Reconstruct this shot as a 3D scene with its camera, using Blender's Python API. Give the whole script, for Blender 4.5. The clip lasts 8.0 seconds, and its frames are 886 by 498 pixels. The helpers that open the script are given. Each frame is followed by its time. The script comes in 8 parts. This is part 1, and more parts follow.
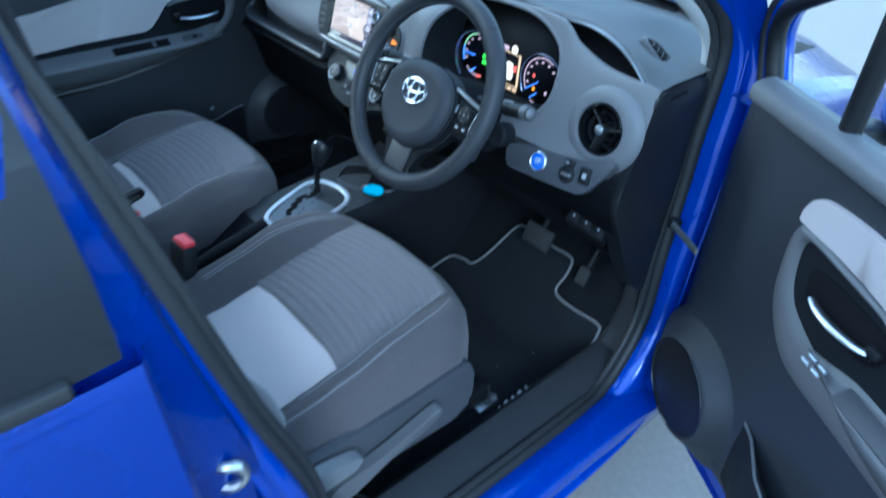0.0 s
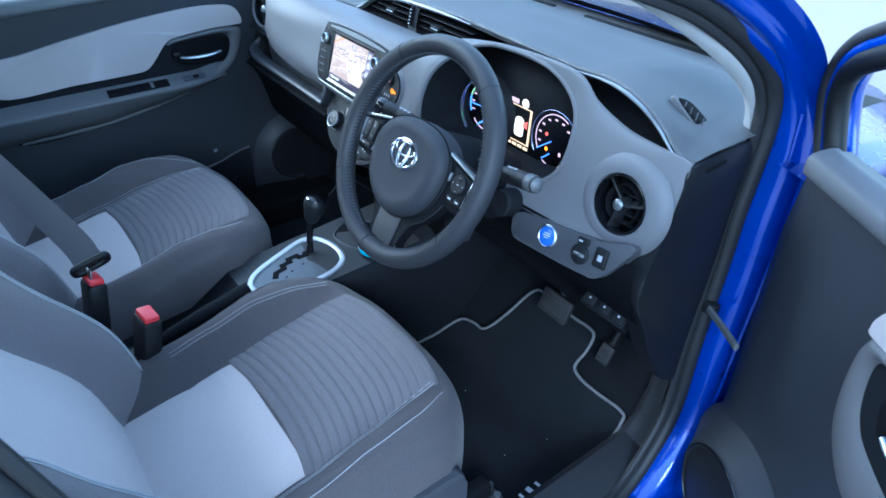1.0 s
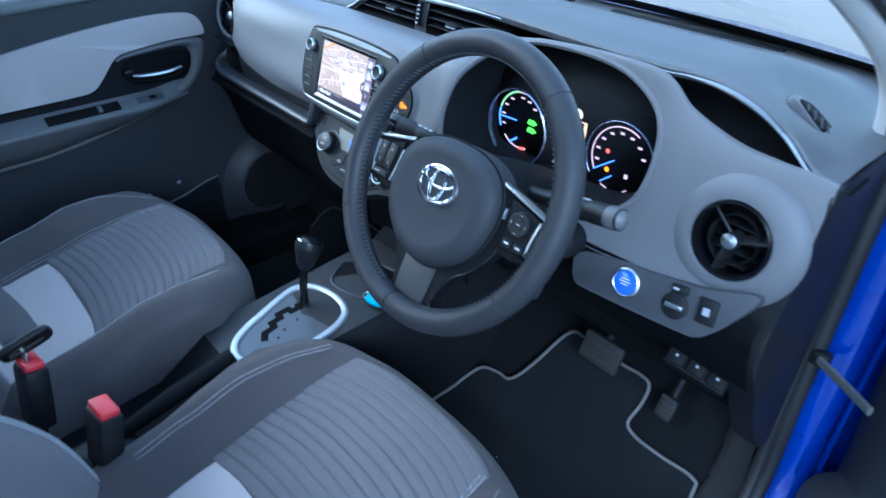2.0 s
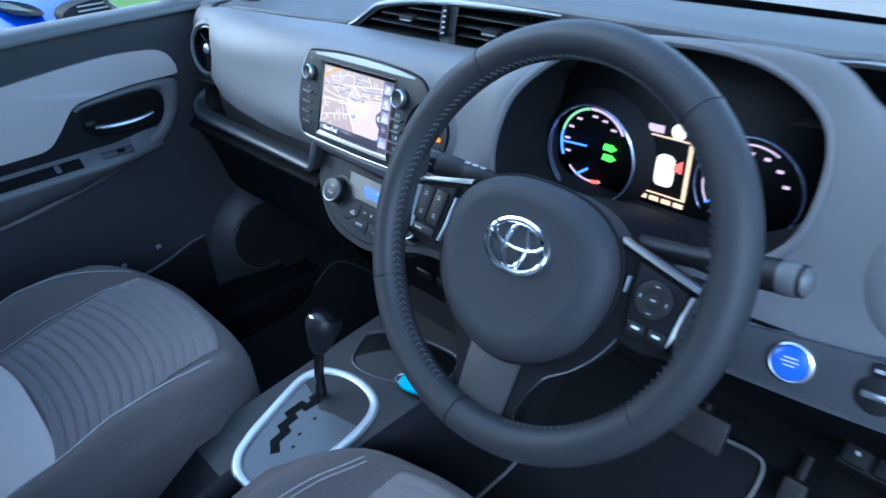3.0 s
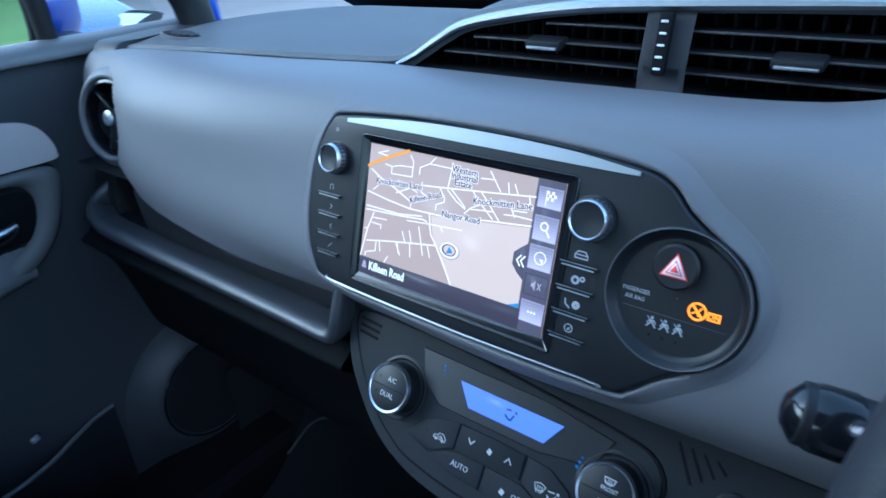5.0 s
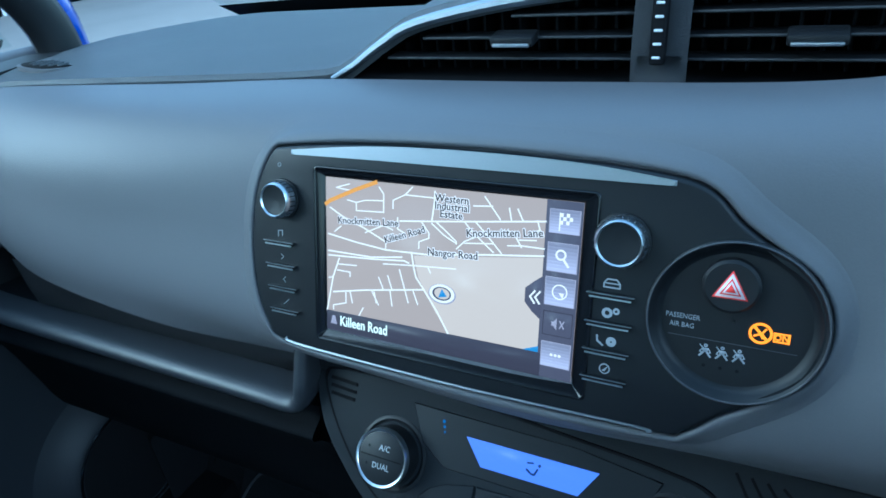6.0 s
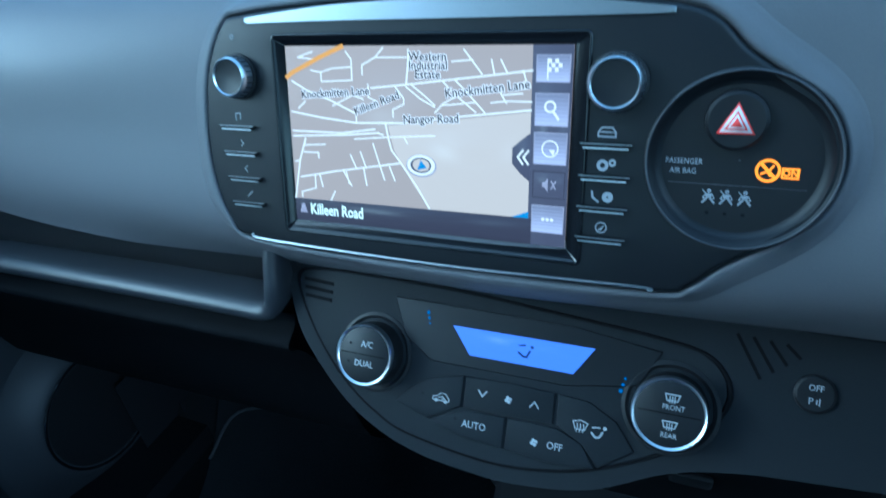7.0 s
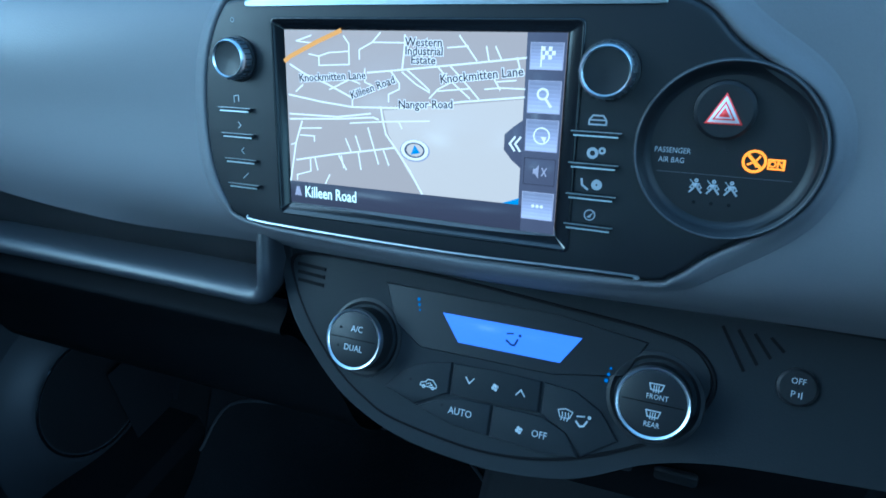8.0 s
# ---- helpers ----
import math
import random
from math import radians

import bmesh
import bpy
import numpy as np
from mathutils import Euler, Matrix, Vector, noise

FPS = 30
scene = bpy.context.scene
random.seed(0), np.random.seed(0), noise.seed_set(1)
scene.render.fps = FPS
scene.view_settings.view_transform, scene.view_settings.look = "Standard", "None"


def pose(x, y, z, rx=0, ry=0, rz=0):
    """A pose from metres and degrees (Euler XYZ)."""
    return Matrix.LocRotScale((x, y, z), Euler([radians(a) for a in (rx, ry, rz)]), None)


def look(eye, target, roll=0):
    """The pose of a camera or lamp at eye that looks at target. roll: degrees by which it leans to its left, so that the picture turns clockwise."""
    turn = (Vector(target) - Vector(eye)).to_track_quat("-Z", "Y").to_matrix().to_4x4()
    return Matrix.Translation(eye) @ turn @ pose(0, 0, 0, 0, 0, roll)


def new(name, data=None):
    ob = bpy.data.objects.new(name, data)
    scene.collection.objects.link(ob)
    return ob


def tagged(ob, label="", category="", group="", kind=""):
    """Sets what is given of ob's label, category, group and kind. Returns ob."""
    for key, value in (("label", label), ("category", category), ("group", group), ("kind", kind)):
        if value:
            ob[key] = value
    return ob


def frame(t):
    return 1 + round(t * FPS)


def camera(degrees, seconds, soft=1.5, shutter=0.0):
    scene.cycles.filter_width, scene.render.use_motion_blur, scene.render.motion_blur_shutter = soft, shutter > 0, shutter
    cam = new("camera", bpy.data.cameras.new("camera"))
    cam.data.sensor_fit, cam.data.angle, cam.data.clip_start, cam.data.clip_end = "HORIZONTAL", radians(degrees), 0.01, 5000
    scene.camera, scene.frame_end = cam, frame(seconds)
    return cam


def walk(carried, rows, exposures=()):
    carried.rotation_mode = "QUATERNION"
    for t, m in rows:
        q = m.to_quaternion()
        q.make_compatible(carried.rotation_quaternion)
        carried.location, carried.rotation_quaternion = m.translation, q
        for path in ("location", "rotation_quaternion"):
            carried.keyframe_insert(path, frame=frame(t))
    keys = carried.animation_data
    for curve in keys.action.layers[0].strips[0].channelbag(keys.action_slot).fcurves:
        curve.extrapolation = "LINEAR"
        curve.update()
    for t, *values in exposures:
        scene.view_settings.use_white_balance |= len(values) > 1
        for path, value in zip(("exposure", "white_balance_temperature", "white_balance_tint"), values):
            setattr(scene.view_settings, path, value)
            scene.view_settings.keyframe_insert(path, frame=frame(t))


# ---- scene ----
cam = camera(68.2, 8.0, soft=1.6, shutter=0.45)
PATH = [
    (0, (1.194, -0.853, 1.444), (-0.003, 0.213, 0.248), 2.2),
    (0.2, (1.154, -0.819, 1.424), (-0.059, 0.304, 0.299), 2.5),
    (0.5, (1.127, -0.729, 1.443), (-0.177, 0.291, 0.32), 0.3),
    (1, (1.092, -0.667, 1.43), (-0.211, 0.325, 0.283), 0.9),
    (1.5, (1.006, -0.633, 1.387), (-0.292, 0.381, 0.253), -0.5),
    (1.7, (0.942, -0.621, 1.362), (-0.345, 0.422, 0.24), 0.1),
    (2.8, (0.664, -0.55, 1.284), (-0.522, 0.622, 0.18), -2.0),
    (3, (0.628, -0.516, 1.25), (-0.646, 0.625, 0.213), -3.7),
    (3.3, (0.545, -0.459, 1.172), (-0.743, 0.67, 0.139), -3.1),
    (3.5, (0.493, -0.422, 1.127), (-0.8, 0.697, 0.088), -0.6),
    (3.8, (0.393, -0.383, 1.145), (-0.978, 0.689, 0.159), -2.6),
    (4, (0.336, -0.36, 1.135), (-1.063, 0.748, 0.231), -1.1),
    (4.2, (0.28, -0.328, 1.144), (-1.075, 0.835, 0.243), -2.3),
    (4.4, (0.23, -0.32, 1.143), (-1.053, 0.898, 0.21), -3.4),
    (4.5, (0.215, -0.322, 1.142), (-1.055, 0.938, 0.248), -2.5),
    (5, (0.142, -0.311, 1.14), (-0.99, 1.061, 0.225), -3.4),
    (6.3, (0.051, -0.278, 1.136), (-0.779, 1.269, 0.177), -7.5),
    (6.5, (0.05, -0.28, 1.134), (-0.804, 1.231, 0.14), -9.7),
    (6.7, (0.052, -0.285, 1.116), (-0.783, 1.205, 0.075), -10.6),
    (7, (0.043, -0.286, 1.087), (-0.701, 1.223, 0.006), -8.1),
    (7.5, (0.045, -0.29, 1.075), (-0.697, 1.213, -0.016), -6.8),
    (8, (0.05, -0.293, 1.079), (-0.696, 1.228, 0.015), -6.3),
]
walk(cam, [(t, look(eye, target, roll)) for t, eye, target, roll in PATH],
     [(0.0, 2.62, 4520, -5), (0.5, 2.88, 4560, 0), (1.5, 2.87, 4590, 1), (3.0, 2.67, 4580, 3), (3.75, 2.68, 4500, 3), (4.5, 2.51, 4460, 3), (5.0, 2.39, 4390, 0), (6.3, 2.18, 4180, -13), (8.0, 2.25, 3820, -14)])
# ---- light: a bright, evenly clouded morning ----
world = bpy.data.worlds.new("sky")
scene.world = world
world.use_nodes = True
wn = world.node_tree
sky = wn.nodes.new("ShaderNodeTexSky")
sky.sky_type = "NISHITA"
sky.sun_disc = False
sky.sun_elevation = radians(29)
sky.sun_rotation = radians(-122)
sky.altitude = 100
sky.air_density = 1.3
sky.dust_density = 2.0
haze = wn.nodes.new("ShaderNodeHueSaturation")  # thin cloud greys the blue
haze.inputs["Saturation"].default_value = 0.6
wn.links.new(sky.outputs["Color"], haze.inputs["Color"])
wn.links.new(haze.outputs["Color"], wn.nodes["Background"].inputs["Color"])
wn.nodes["Background"].inputs["Strength"].default_value = 0.15

sun_data = bpy.data.lights.new("sun", "SUN")
sun_data.energy = 0.42
sun_data.angle = radians(24)
sun_data.color = (1.0, 0.97, 0.94)
sun = new("sun", sun_data)
sun.matrix_world = look((3.0, -1.9, 2.5), (0, 0, 0.5))

# ---- small mesh tools ----


def V(*a):
    return Vector(a)


def lerp(a, b, t):
    return a + (b - a) * t


def ease(t):
    t = min(1.0, max(0.0, t))
    return t * t * (3 - 2 * t)


def curve(pts, n, closed=False):
    """n points along a smooth curve through pts (tuples of any length)."""
    pts = [tuple(p) for p in pts]
    m = len(pts)
    out = []
    spans = m if closed else m - 1
    for k in range(n):
        f = k / n * spans if closed else k / (n - 1) * spans
        i = min(int(f), spans - 1)
        t = f - i
        if closed:
            q = [pts[(i + d) % m] for d in (-1, 0, 1, 2)]
        else:
            q = [pts[min(max(i + d, 0), m - 1)] for d in (-1, 0, 1, 2)]
        out.append(tuple(
            0.5 * (2 * b + (c - a) * t + (2 * a - 5 * b + 4 * c - d) * t * t + (3 * b - a - 3 * c + d) * t ** 3)
            for a, b, c, d in zip(*q)))
    return out


def along(keys, x):
    """Smoothly interpolated value of keys [(x, value or tuple)] at x."""
    if x <= keys[0][0]:
        return keys[0][1]
    for (x0, a), (x1, b) in zip(keys, keys[1:]):
        if x <= x1:
            t = ease((x - x0) / (x1 - x0)) * 0.5 + (x - x0) / (x1 - x0) * 0.5
            if isinstance(a, tuple):
                return tuple(lerp(p, q, t) for p, q in zip(a, b))
            return lerp(a, b, t)
    return keys[-1][1]


def frame_at(o, x, y):
    """A matrix with origin o, local x and y along the given directions, z their normal."""
    x = Vector(x).normalized()
    z = x.cross(Vector(y)).normalized()
    y = z.cross(x)
    m = Matrix((x, y, z)).transposed().to_4x4()
    m.translation = Vector(o)
    return m


def grid_bm(rows, closed=False, wrap=False, flip=False):
    """A sheet through rows of points. closed: each row is a ring; wrap: the last row meets the first."""
    bm = bmesh.new()
    vs = [[bm.verts.new(p) for p in r] for r in rows]
    nr, nc = len(rows), len(rows[0])
    for i in range(nr if wrap else nr - 1):
        for j in range(nc if closed else nc - 1):
            q = [vs[i][j], vs[i][(j + 1) % nc], vs[(i + 1) % nr][(j + 1) % nc], vs[(i + 1) % nr][j]]
            bm.faces.new(q[::-1] if flip else q)
    return bm


def thick(bm, d):
    """Gives a sheet a thickness d, away from its normals."""
    bmesh.ops.solidify(bm, geom=bm.faces[:], thickness=d)
    return bm


def cap_ends(bm):
    bmesh.ops.holes_fill(bm, edges=[e for e in bm.edges if e.is_boundary], sides=0)
    bmesh.ops.recalc_face_normals(bm, faces=bm.faces[:])
    return bm


def area2(pts):
    return sum(a[0] * b[1] - b[0] * a[1] for a, b in zip(pts, pts[1:] + pts[:1])) / 2


def prism(pts, m, z0, z1, bevel=0.0, seg=2):
    """A plate with the outline pts in the frame m, from z0 to z1, its upper edge rounded."""
    pts = [tuple(p[:2]) for p in pts]
    if area2(pts) < 0:
        pts = pts[::-1]
    bm = bmesh.new()
    lo = [bm.verts.new((x, y, z0)) for x, y in pts]
    hi = [bm.verts.new((x, y, z1)) for x, y in pts]
    n = len(pts)
    for i in range(n):
        bm.faces.new((lo[i], lo[(i + 1) % n], hi[(i + 1) % n], hi[i]))
    bm.faces.new(hi)
    bm.faces.new(lo[::-1])
    if bevel > 0:
        top = [e for e in bm.edges if e.verts[0].co.z > z1 - 1e-7 and e.verts[1].co.z > z1 - 1e-7]
        bmesh.ops.bevel(bm, geom=top, offset=bevel, segments=seg, affect="EDGES", profile=0.5, clamp_overlap=True)
    bm.transform(m)
    return bm


def rbox(sx, sy, sz, bevel, m=None, seg=2):
    bm = bmesh.new()
    bmesh.ops.create_cube(bm, size=1)
    bm.transform(Matrix.Diagonal((sx, sy, sz, 1)))
    if bevel > 0:
        bmesh.ops.bevel(bm, geom=bm.edges[:], offset=bevel, segments=seg, affect="EDGES", profile=0.5, clamp_overlap=True)
    if m is not None:
        bm.transform(m)
    return bm


def lathe(profile, m, seg=32):
    """A turned body: profile of (radius, height) about the local z of m."""
    rows = []
    for r, h in profile:
        rows.append([m @ V(max(r, 1e-5) * math.cos(a), max(r, 1e-5) * math.sin(a), h)
                     for a in (2 * math.pi * k / seg for k in range(seg))])
    bm = grid_bm(rows, closed=True)
    bmesh.ops.remove_doubles(bm, verts=bm.verts[:], dist=4e-5)
    return bm


def tube(pts, r, seg=10, closed=False, flat=1.0, up=None):
    """A round bar of radius r (or a list of radii) along pts; flat squashes it along its own second axis."""
    pts = [Vector(p) for p in pts]
    n = len(pts)
    rad = r if isinstance(r, (list, tuple)) else [r] * n
    rows = []
    ref = Vector(up) if up else None
    for i, p in enumerate(pts):
        if closed:
            d = pts[(i + 1) % n] - pts[i - 1]
        else:
            d = pts[min(i + 1, n - 1)] - pts[max(i - 1, 0)]
        d.normalize()
        if ref is None:
            ref = V(0, 0, 1) if abs(d.z) < 0.9 else V(1, 0, 0)
        s = d.cross(ref).normalized()
        w = s.cross(d).normalized()
        if up is None:
            ref = w
        rows.append([p + rad[i] * (math.cos(a) * s + flat * math.sin(a) * w)
                     for a in (2 * math.pi * k / seg for k in range(seg))])
    bm = grid_bm(rows, closed=True, wrap=closed)
    if not closed:
        cap_ends(bm)
    else:
        bmesh.ops.recalc_face_normals(bm, faces=bm.faces[:])
    return bm


def join(*bms):
    """One bmesh out of several."""
    out = bms[0]
    for b in bms[1:]:
        me = bpy.data.meshes.new("tmp")
        b.to_mesh(me)
        b.free()
        out.from_mesh(me)
        bpy.data.meshes.remove(me)
    return out


def part(name, bm, material, parent=None, label="", sharp=38):
    """Links a bmesh as one mesh object, under a thing or a part."""
    for f in bm.faces:
        f.smooth = True
    for e in bm.edges:
        e.smooth = len(e.link_faces) != 2 or e.calc_face_angle(0) < radians(sharp)
    me = bpy.data.meshes.new(name)
    bm.to_mesh(me)
    bm.free()
    me.materials.append(material)
    ob = new(name, me)
    ob.parent = parent
    if label:
        tagged(ob, label)
    return ob


def thing(name, at, label, category, group="", kind=""):
    ob = new(name)
    ob.empty_display_size = 0.05
    ob.location = at
    return tagged(ob, label, category, group, kind)


def put(name, bm, material, parent, label="", sharp=38):
    """As part, for a mesh given in world places, under a thing that stands elsewhere."""
    root = parent
    off = Vector((0, 0, 0))
    while root is not None:
        off += root.location
        root = root.parent
    bm.transform(Matrix.Translation(-off))
    return part(name, bm, material, parent, label, sharp)


def words(name, text, size, m, material, parent, align="CENTER", bold=0.0, squeeze=1.0):
    """Flat raised lettering in the built-in font, in the frame m."""
    c = bpy.data.curves.new("lettering", "FONT")
    c.body = text
    c.size = size
    c.align_x = align
    c.align_y = "CENTER"
    c.resolution_u = 2
    c.offset = bold
    c.extrude = 0.0001
    tmp = bpy.data.objects.new("lettering", c)
    scene.collection.objects.link(tmp)
    dg = bpy.context.evaluated_depsgraph_get()
    me = bpy.data.meshes.new_from_object(tmp.evaluated_get(dg))
    bpy.data.objects.remove(tmp)
    bpy.data.curves.remove(c)
    bm = bmesh.new()
    bm.from_mesh(me)
    bpy.data.meshes.remove(me)
    bm.transform(m @ Matrix.Diagonal((squeeze, 1, 1, 1)))
    return put(name, bm, material, parent)


def stroke(pts, w, m, h0=0.0, h1=0.0003):
    """A flat line of width w through 2D pts in the frame m."""
    bm = bmesh.new()
    p = [Vector(a) for a in pts]
    n = len(p)
    rows = []
    for i in range(n):
        d0 = (p[i] - p[i - 1]).normalized() if i else (p[1] - p[0]).normalized()
        d1 = (p[i + 1] - p[i]).normalized() if i < n - 1 else d0
        s = Vector((-(d0 + d1).y, (d0 + d1).x))
        s = s.normalized() * (w / 2) / max(0.45, math.cos(d0.angle(d1) / 2))
        c = p[i] - d1 * w * 0.3 if i == 0 else p[i] + d0 * w * 0.3 if i == n - 1 else p[i]
        rows.append([bm.verts.new((*(c + s), h0)), bm.verts.new((*(c + s), h1)), bm.verts.new((*(c - s), h1)), bm.verts.new((*(c - s), h0))])
    for a, b in zip(rows, rows[1:]):
        for j in range(3):
            bm.faces.new((a[j], a[j + 1], b[j + 1], b[j]))
    bm.faces.new(rows[0][::-1])
    bm.faces.new(rows[-1])
    bmesh.ops.recalc_face_normals(bm, faces=bm.faces[:])
    bm.transform(m)
    return bm


def circle(cx, cy, r, n=32, a0=0.0, a1=2 * math.pi, ry=None):
    full = abs(a1 - a0 - 2 * math.pi) < 1e-6
    k = n if full else n - 1
    return [(cx + r * math.cos(a0 + (a1 - a0) * i / k), cy + (ry or r) * math.sin(a0 + (a1 - a0) * i / k)) for i in range(n)]


def inside(pts, x, y):
    hit = False
    for (x0, y0), (x1, y1) in zip(pts, pts[1:] + pts[:1]):
        if (y0 > y) != (y1 > y) and x < (x1 - x0) * (y - y0) / (y1 - y0) + x0:
            hit = not hit
    return hit


def cut(bm, test):
    """Removes the faces whose centre answers to test."""
    bmesh.ops.delete(bm, geom=[f for f in bm.faces if test(f.calc_center_median())], context="FACES")
    return bm
# ---- materials ----
LAMPS = 0.26  # strength of the lit displays against daylight


def material(name, color, rough=0.5, metal=0.0, grain=0.0, grain_scale=900.0, bump=0.0, blotch=0.12, blotch_scale=9.0,
             coat=0.0, spec=0.5, emit=None, power=0.0, sheen=0.0):
    """A procedural surface: base colour with fine grain and broad wear, roughness that varies, and a fine relief."""
    m = bpy.data.materials.new(name)
    m.use_nodes = True
    nt = m.node_tree
    b = nt.nodes["Principled BSDF"]
    b.inputs["Metallic"].default_value = metal
    b.inputs["Specular IOR Level"].default_value = spec
    b.inputs["Coat Weight"].default_value = coat
    b.inputs["Coat Roughness"].default_value = 0.05
    if sheen:
        b.inputs["Sheen Weight"].default_value = sheen
        b.inputs["Sheen Roughness"].default_value = 0.6
    if emit:
        b.inputs["Emission Color"].default_value = (*emit, 1)
        b.inputs["Emission Strength"].default_value = power * LAMPS
    co = nt.nodes.new("ShaderNodeTexCoord")
    n1 = nt.nodes.new("ShaderNodeTexNoise")
    n1.inputs["Scale"].default_value = blotch_scale
    n1.inputs["Detail"].default_value = 4
    n2 = nt.nodes.new("ShaderNodeTexNoise")
    n2.inputs["Scale"].default_value = grain_scale
    n2.inputs["Detail"].default_value = 2
    for n in (n1, n2):
        nt.links.new(co.outputs["Object"], n.inputs["Vector"])
    mixf = nt.nodes.new("ShaderNodeMath")
    mixf.operation = "MULTIPLY_ADD"
    mixf.inputs[1].default_value = blotch
    mixf.inputs[2].default_value = 1 - blotch * 0.5
    nt.links.new(n1.outputs["Fac"], mixf.inputs[0])
    g = nt.nodes.new("ShaderNodeMath")
    g.operation = "MULTIPLY_ADD"
    g.inputs[1].default_value = grain
    g.inputs[2].default_value = 1 - grain * 0.5
    nt.links.new(n2.outputs["Fac"], g.inputs[0])
    mul = nt.nodes.new("ShaderNodeMath")
    mul.operation = "MULTIPLY"
    nt.links.new(mixf.outputs[0], mul.inputs[0])
    nt.links.new(g.outputs[0], mul.inputs[1])
    vm = nt.nodes.new("ShaderNodeVectorMath")
    vm.operation = "SCALE"
    vm.inputs[0].default_value = color
    nt.links.new(mul.outputs[0], vm.inputs["Scale"])
    nt.links.new(vm.outputs[0], b.inputs["Base Color"])
    rr = nt.nodes.new("ShaderNodeMapRange")
    rr.inputs["To Min"].default_value = max(0.0, rough - 0.08)
    rr.inputs["To Max"].default_value = min(1.0, rough + 0.08)
    nt.links.new(n1.outputs["Fac"], rr.inputs["Value"])
    nt.links.new(rr.outputs["Result"], b.inputs["Roughness"])
    if bump:
        bp = nt.nodes.new("ShaderNodeBump")
        bp.inputs["Strength"].default_value = bump
        bp.inputs["Distance"].default_value = 0.0006
        nt.links.new(n2.outputs["Fac"], bp.inputs["Height"])
        nt.links.new(bp.outputs["Normal"], b.inputs["Normal"])
    return m


def lamp_material(name, color, power):
    m = bpy.data.materials.new(name)
    m.use_nodes = True
    b = m.node_tree.nodes["Principled BSDF"]
    b.inputs["Base Color"].default_value = (0.01, 0.01, 0.01, 1)
    b.inputs["Roughness"].default_value = 0.35
    b.inputs["Specular IOR Level"].default_value = 0.12
    b.inputs["Emission Color"].default_value = (*color, 1)
    b.inputs["Emission Strength"].default_value = power * LAMPS
    return m


def glass_material(name, tint=(0.85, 0.92, 0.9), ior=1.45):
    m = bpy.data.materials.new(name)
    m.use_nodes = True
    nt = m.node_tree
    out = nt.nodes["Material Output"]
    nt.nodes.remove(nt.nodes["Principled BSDF"])
    tr = nt.nodes.new("ShaderNodeBsdfTransparent")
    tr.inputs["Color"].default_value = (*tint, 1)
    gl = nt.nodes.new("ShaderNodeBsdfGlossy")
    gl.inputs["Roughness"].default_value = 0.02
    fr = nt.nodes.new("ShaderNodeFresnel")
    fr.inputs["IOR"].default_value = ior
    mx = nt.nodes.new("ShaderNodeMixShader")
    nt.links.new(fr.outputs[0], mx.inputs[0])
    nt.links.new(tr.outputs[0], mx.inputs[1])
    nt.links.new(gl.outputs[0], mx.inputs[2])
    nt.links.new(mx.outputs[0], out.inputs["Surface"])
    return m


PAD = material("soft_grained_dash_plastic", (0.138, 0.144, 0.156), 0.52, grain=0.25, bump=0.35, grain_scale=700)
FASCIA = material("satin_grey_fascia", (0.086, 0.0875, 0.097), 0.58, grain=0.1, bump=0.12, grain_scale=900)
DARK = material("dark_moulded_plastic", (0.009, 0.0098, 0.012), 0.66, grain=0.25, bump=0.3, spec=0.08)
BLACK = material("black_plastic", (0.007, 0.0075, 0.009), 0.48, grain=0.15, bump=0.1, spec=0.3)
PIANO = material("piano_black", (0.004, 0.0045, 0.006), 0.16, blotch=0.3, spec=0.4)
BEZEL = material("satin_black_bezel", (0.006, 0.007, 0.009), 0.42, grain=0.1, bump=0.06, grain_scale=1400, spec=0.3)
# deep black, mostly set in openings and recesses to stand for their shade
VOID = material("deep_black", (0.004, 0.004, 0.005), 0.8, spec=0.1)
CHROME = material("chrome", (0.75, 0.77, 0.8), 0.12, metal=1.0, blotch=0.06)
SATIN = material("satin_silver", (0.5, 0.53, 0.57), 0.3, metal=1.0, grain=0.06, blotch=0.08)
SILVERGREY = material("silver_grey_plastic", (0.3, 0.33, 0.37), 0.35, metal=0.6, grain=0.05)
LEATHER = material("black_leather", (0.0195, 0.0205, 0.0245), 0.52, grain=0.3, bump=0.45, grain_scale=420, spec=0.28)
CLOTH = material("dark_woven_cloth", (0.134, 0.12, 0.124), 0.92, grain=0.55, bump=0.8, grain_scale=520, sheen=0.2, spec=0.2)
RIBCLOTH = material("ribbed_dark_cloth", (0.106, 0.098, 0.104), 0.9, grain=0.55, bump=0.8, grain_scale=520, sheen=0.2, spec=0.2)
STALKEND = material("grey_stalk_end", (0.07, 0.075, 0.085), 0.5, grain=0.1)
LIGHTCLOTH = material("light_grey_cloth", (0.395, 0.352, 0.34), 0.9, grain=0.3, bump=0.6, grain_scale=520, sheen=0.2)
DOORCLOTH = material("mid_grey_door_vinyl", (0.33, 0.3, 0.3), 0.7, grain=0.25, bump=0.5)
CARPET = material("black_carpet", (0.009, 0.0098, 0.011), 0.97, grain=0.8, bump=1.0, grain_scale=600, spec=0.02)
MATCLOTH = material("black_mat_pile", (0.013, 0.0143, 0.0165), 0.97, grain=0.8, bump=1.0, grain_scale=450, spec=0.02, blotch=0.5, blotch_scale=14)
PIPING = material("grey_piping", (0.12, 0.12, 0.125), 0.8, grain=0.4)
RUBBER = material("black_rubber", (0.011, 0.0115, 0.013), 0.6, grain=0.15, bump=0.1)
PAINT = material("blue_metallic_paint", (0.005, 0.04, 0.36), 0.28, metal=0.35, grain=0.2, grain_scale=2500, coat=1.0, blotch=0.04)
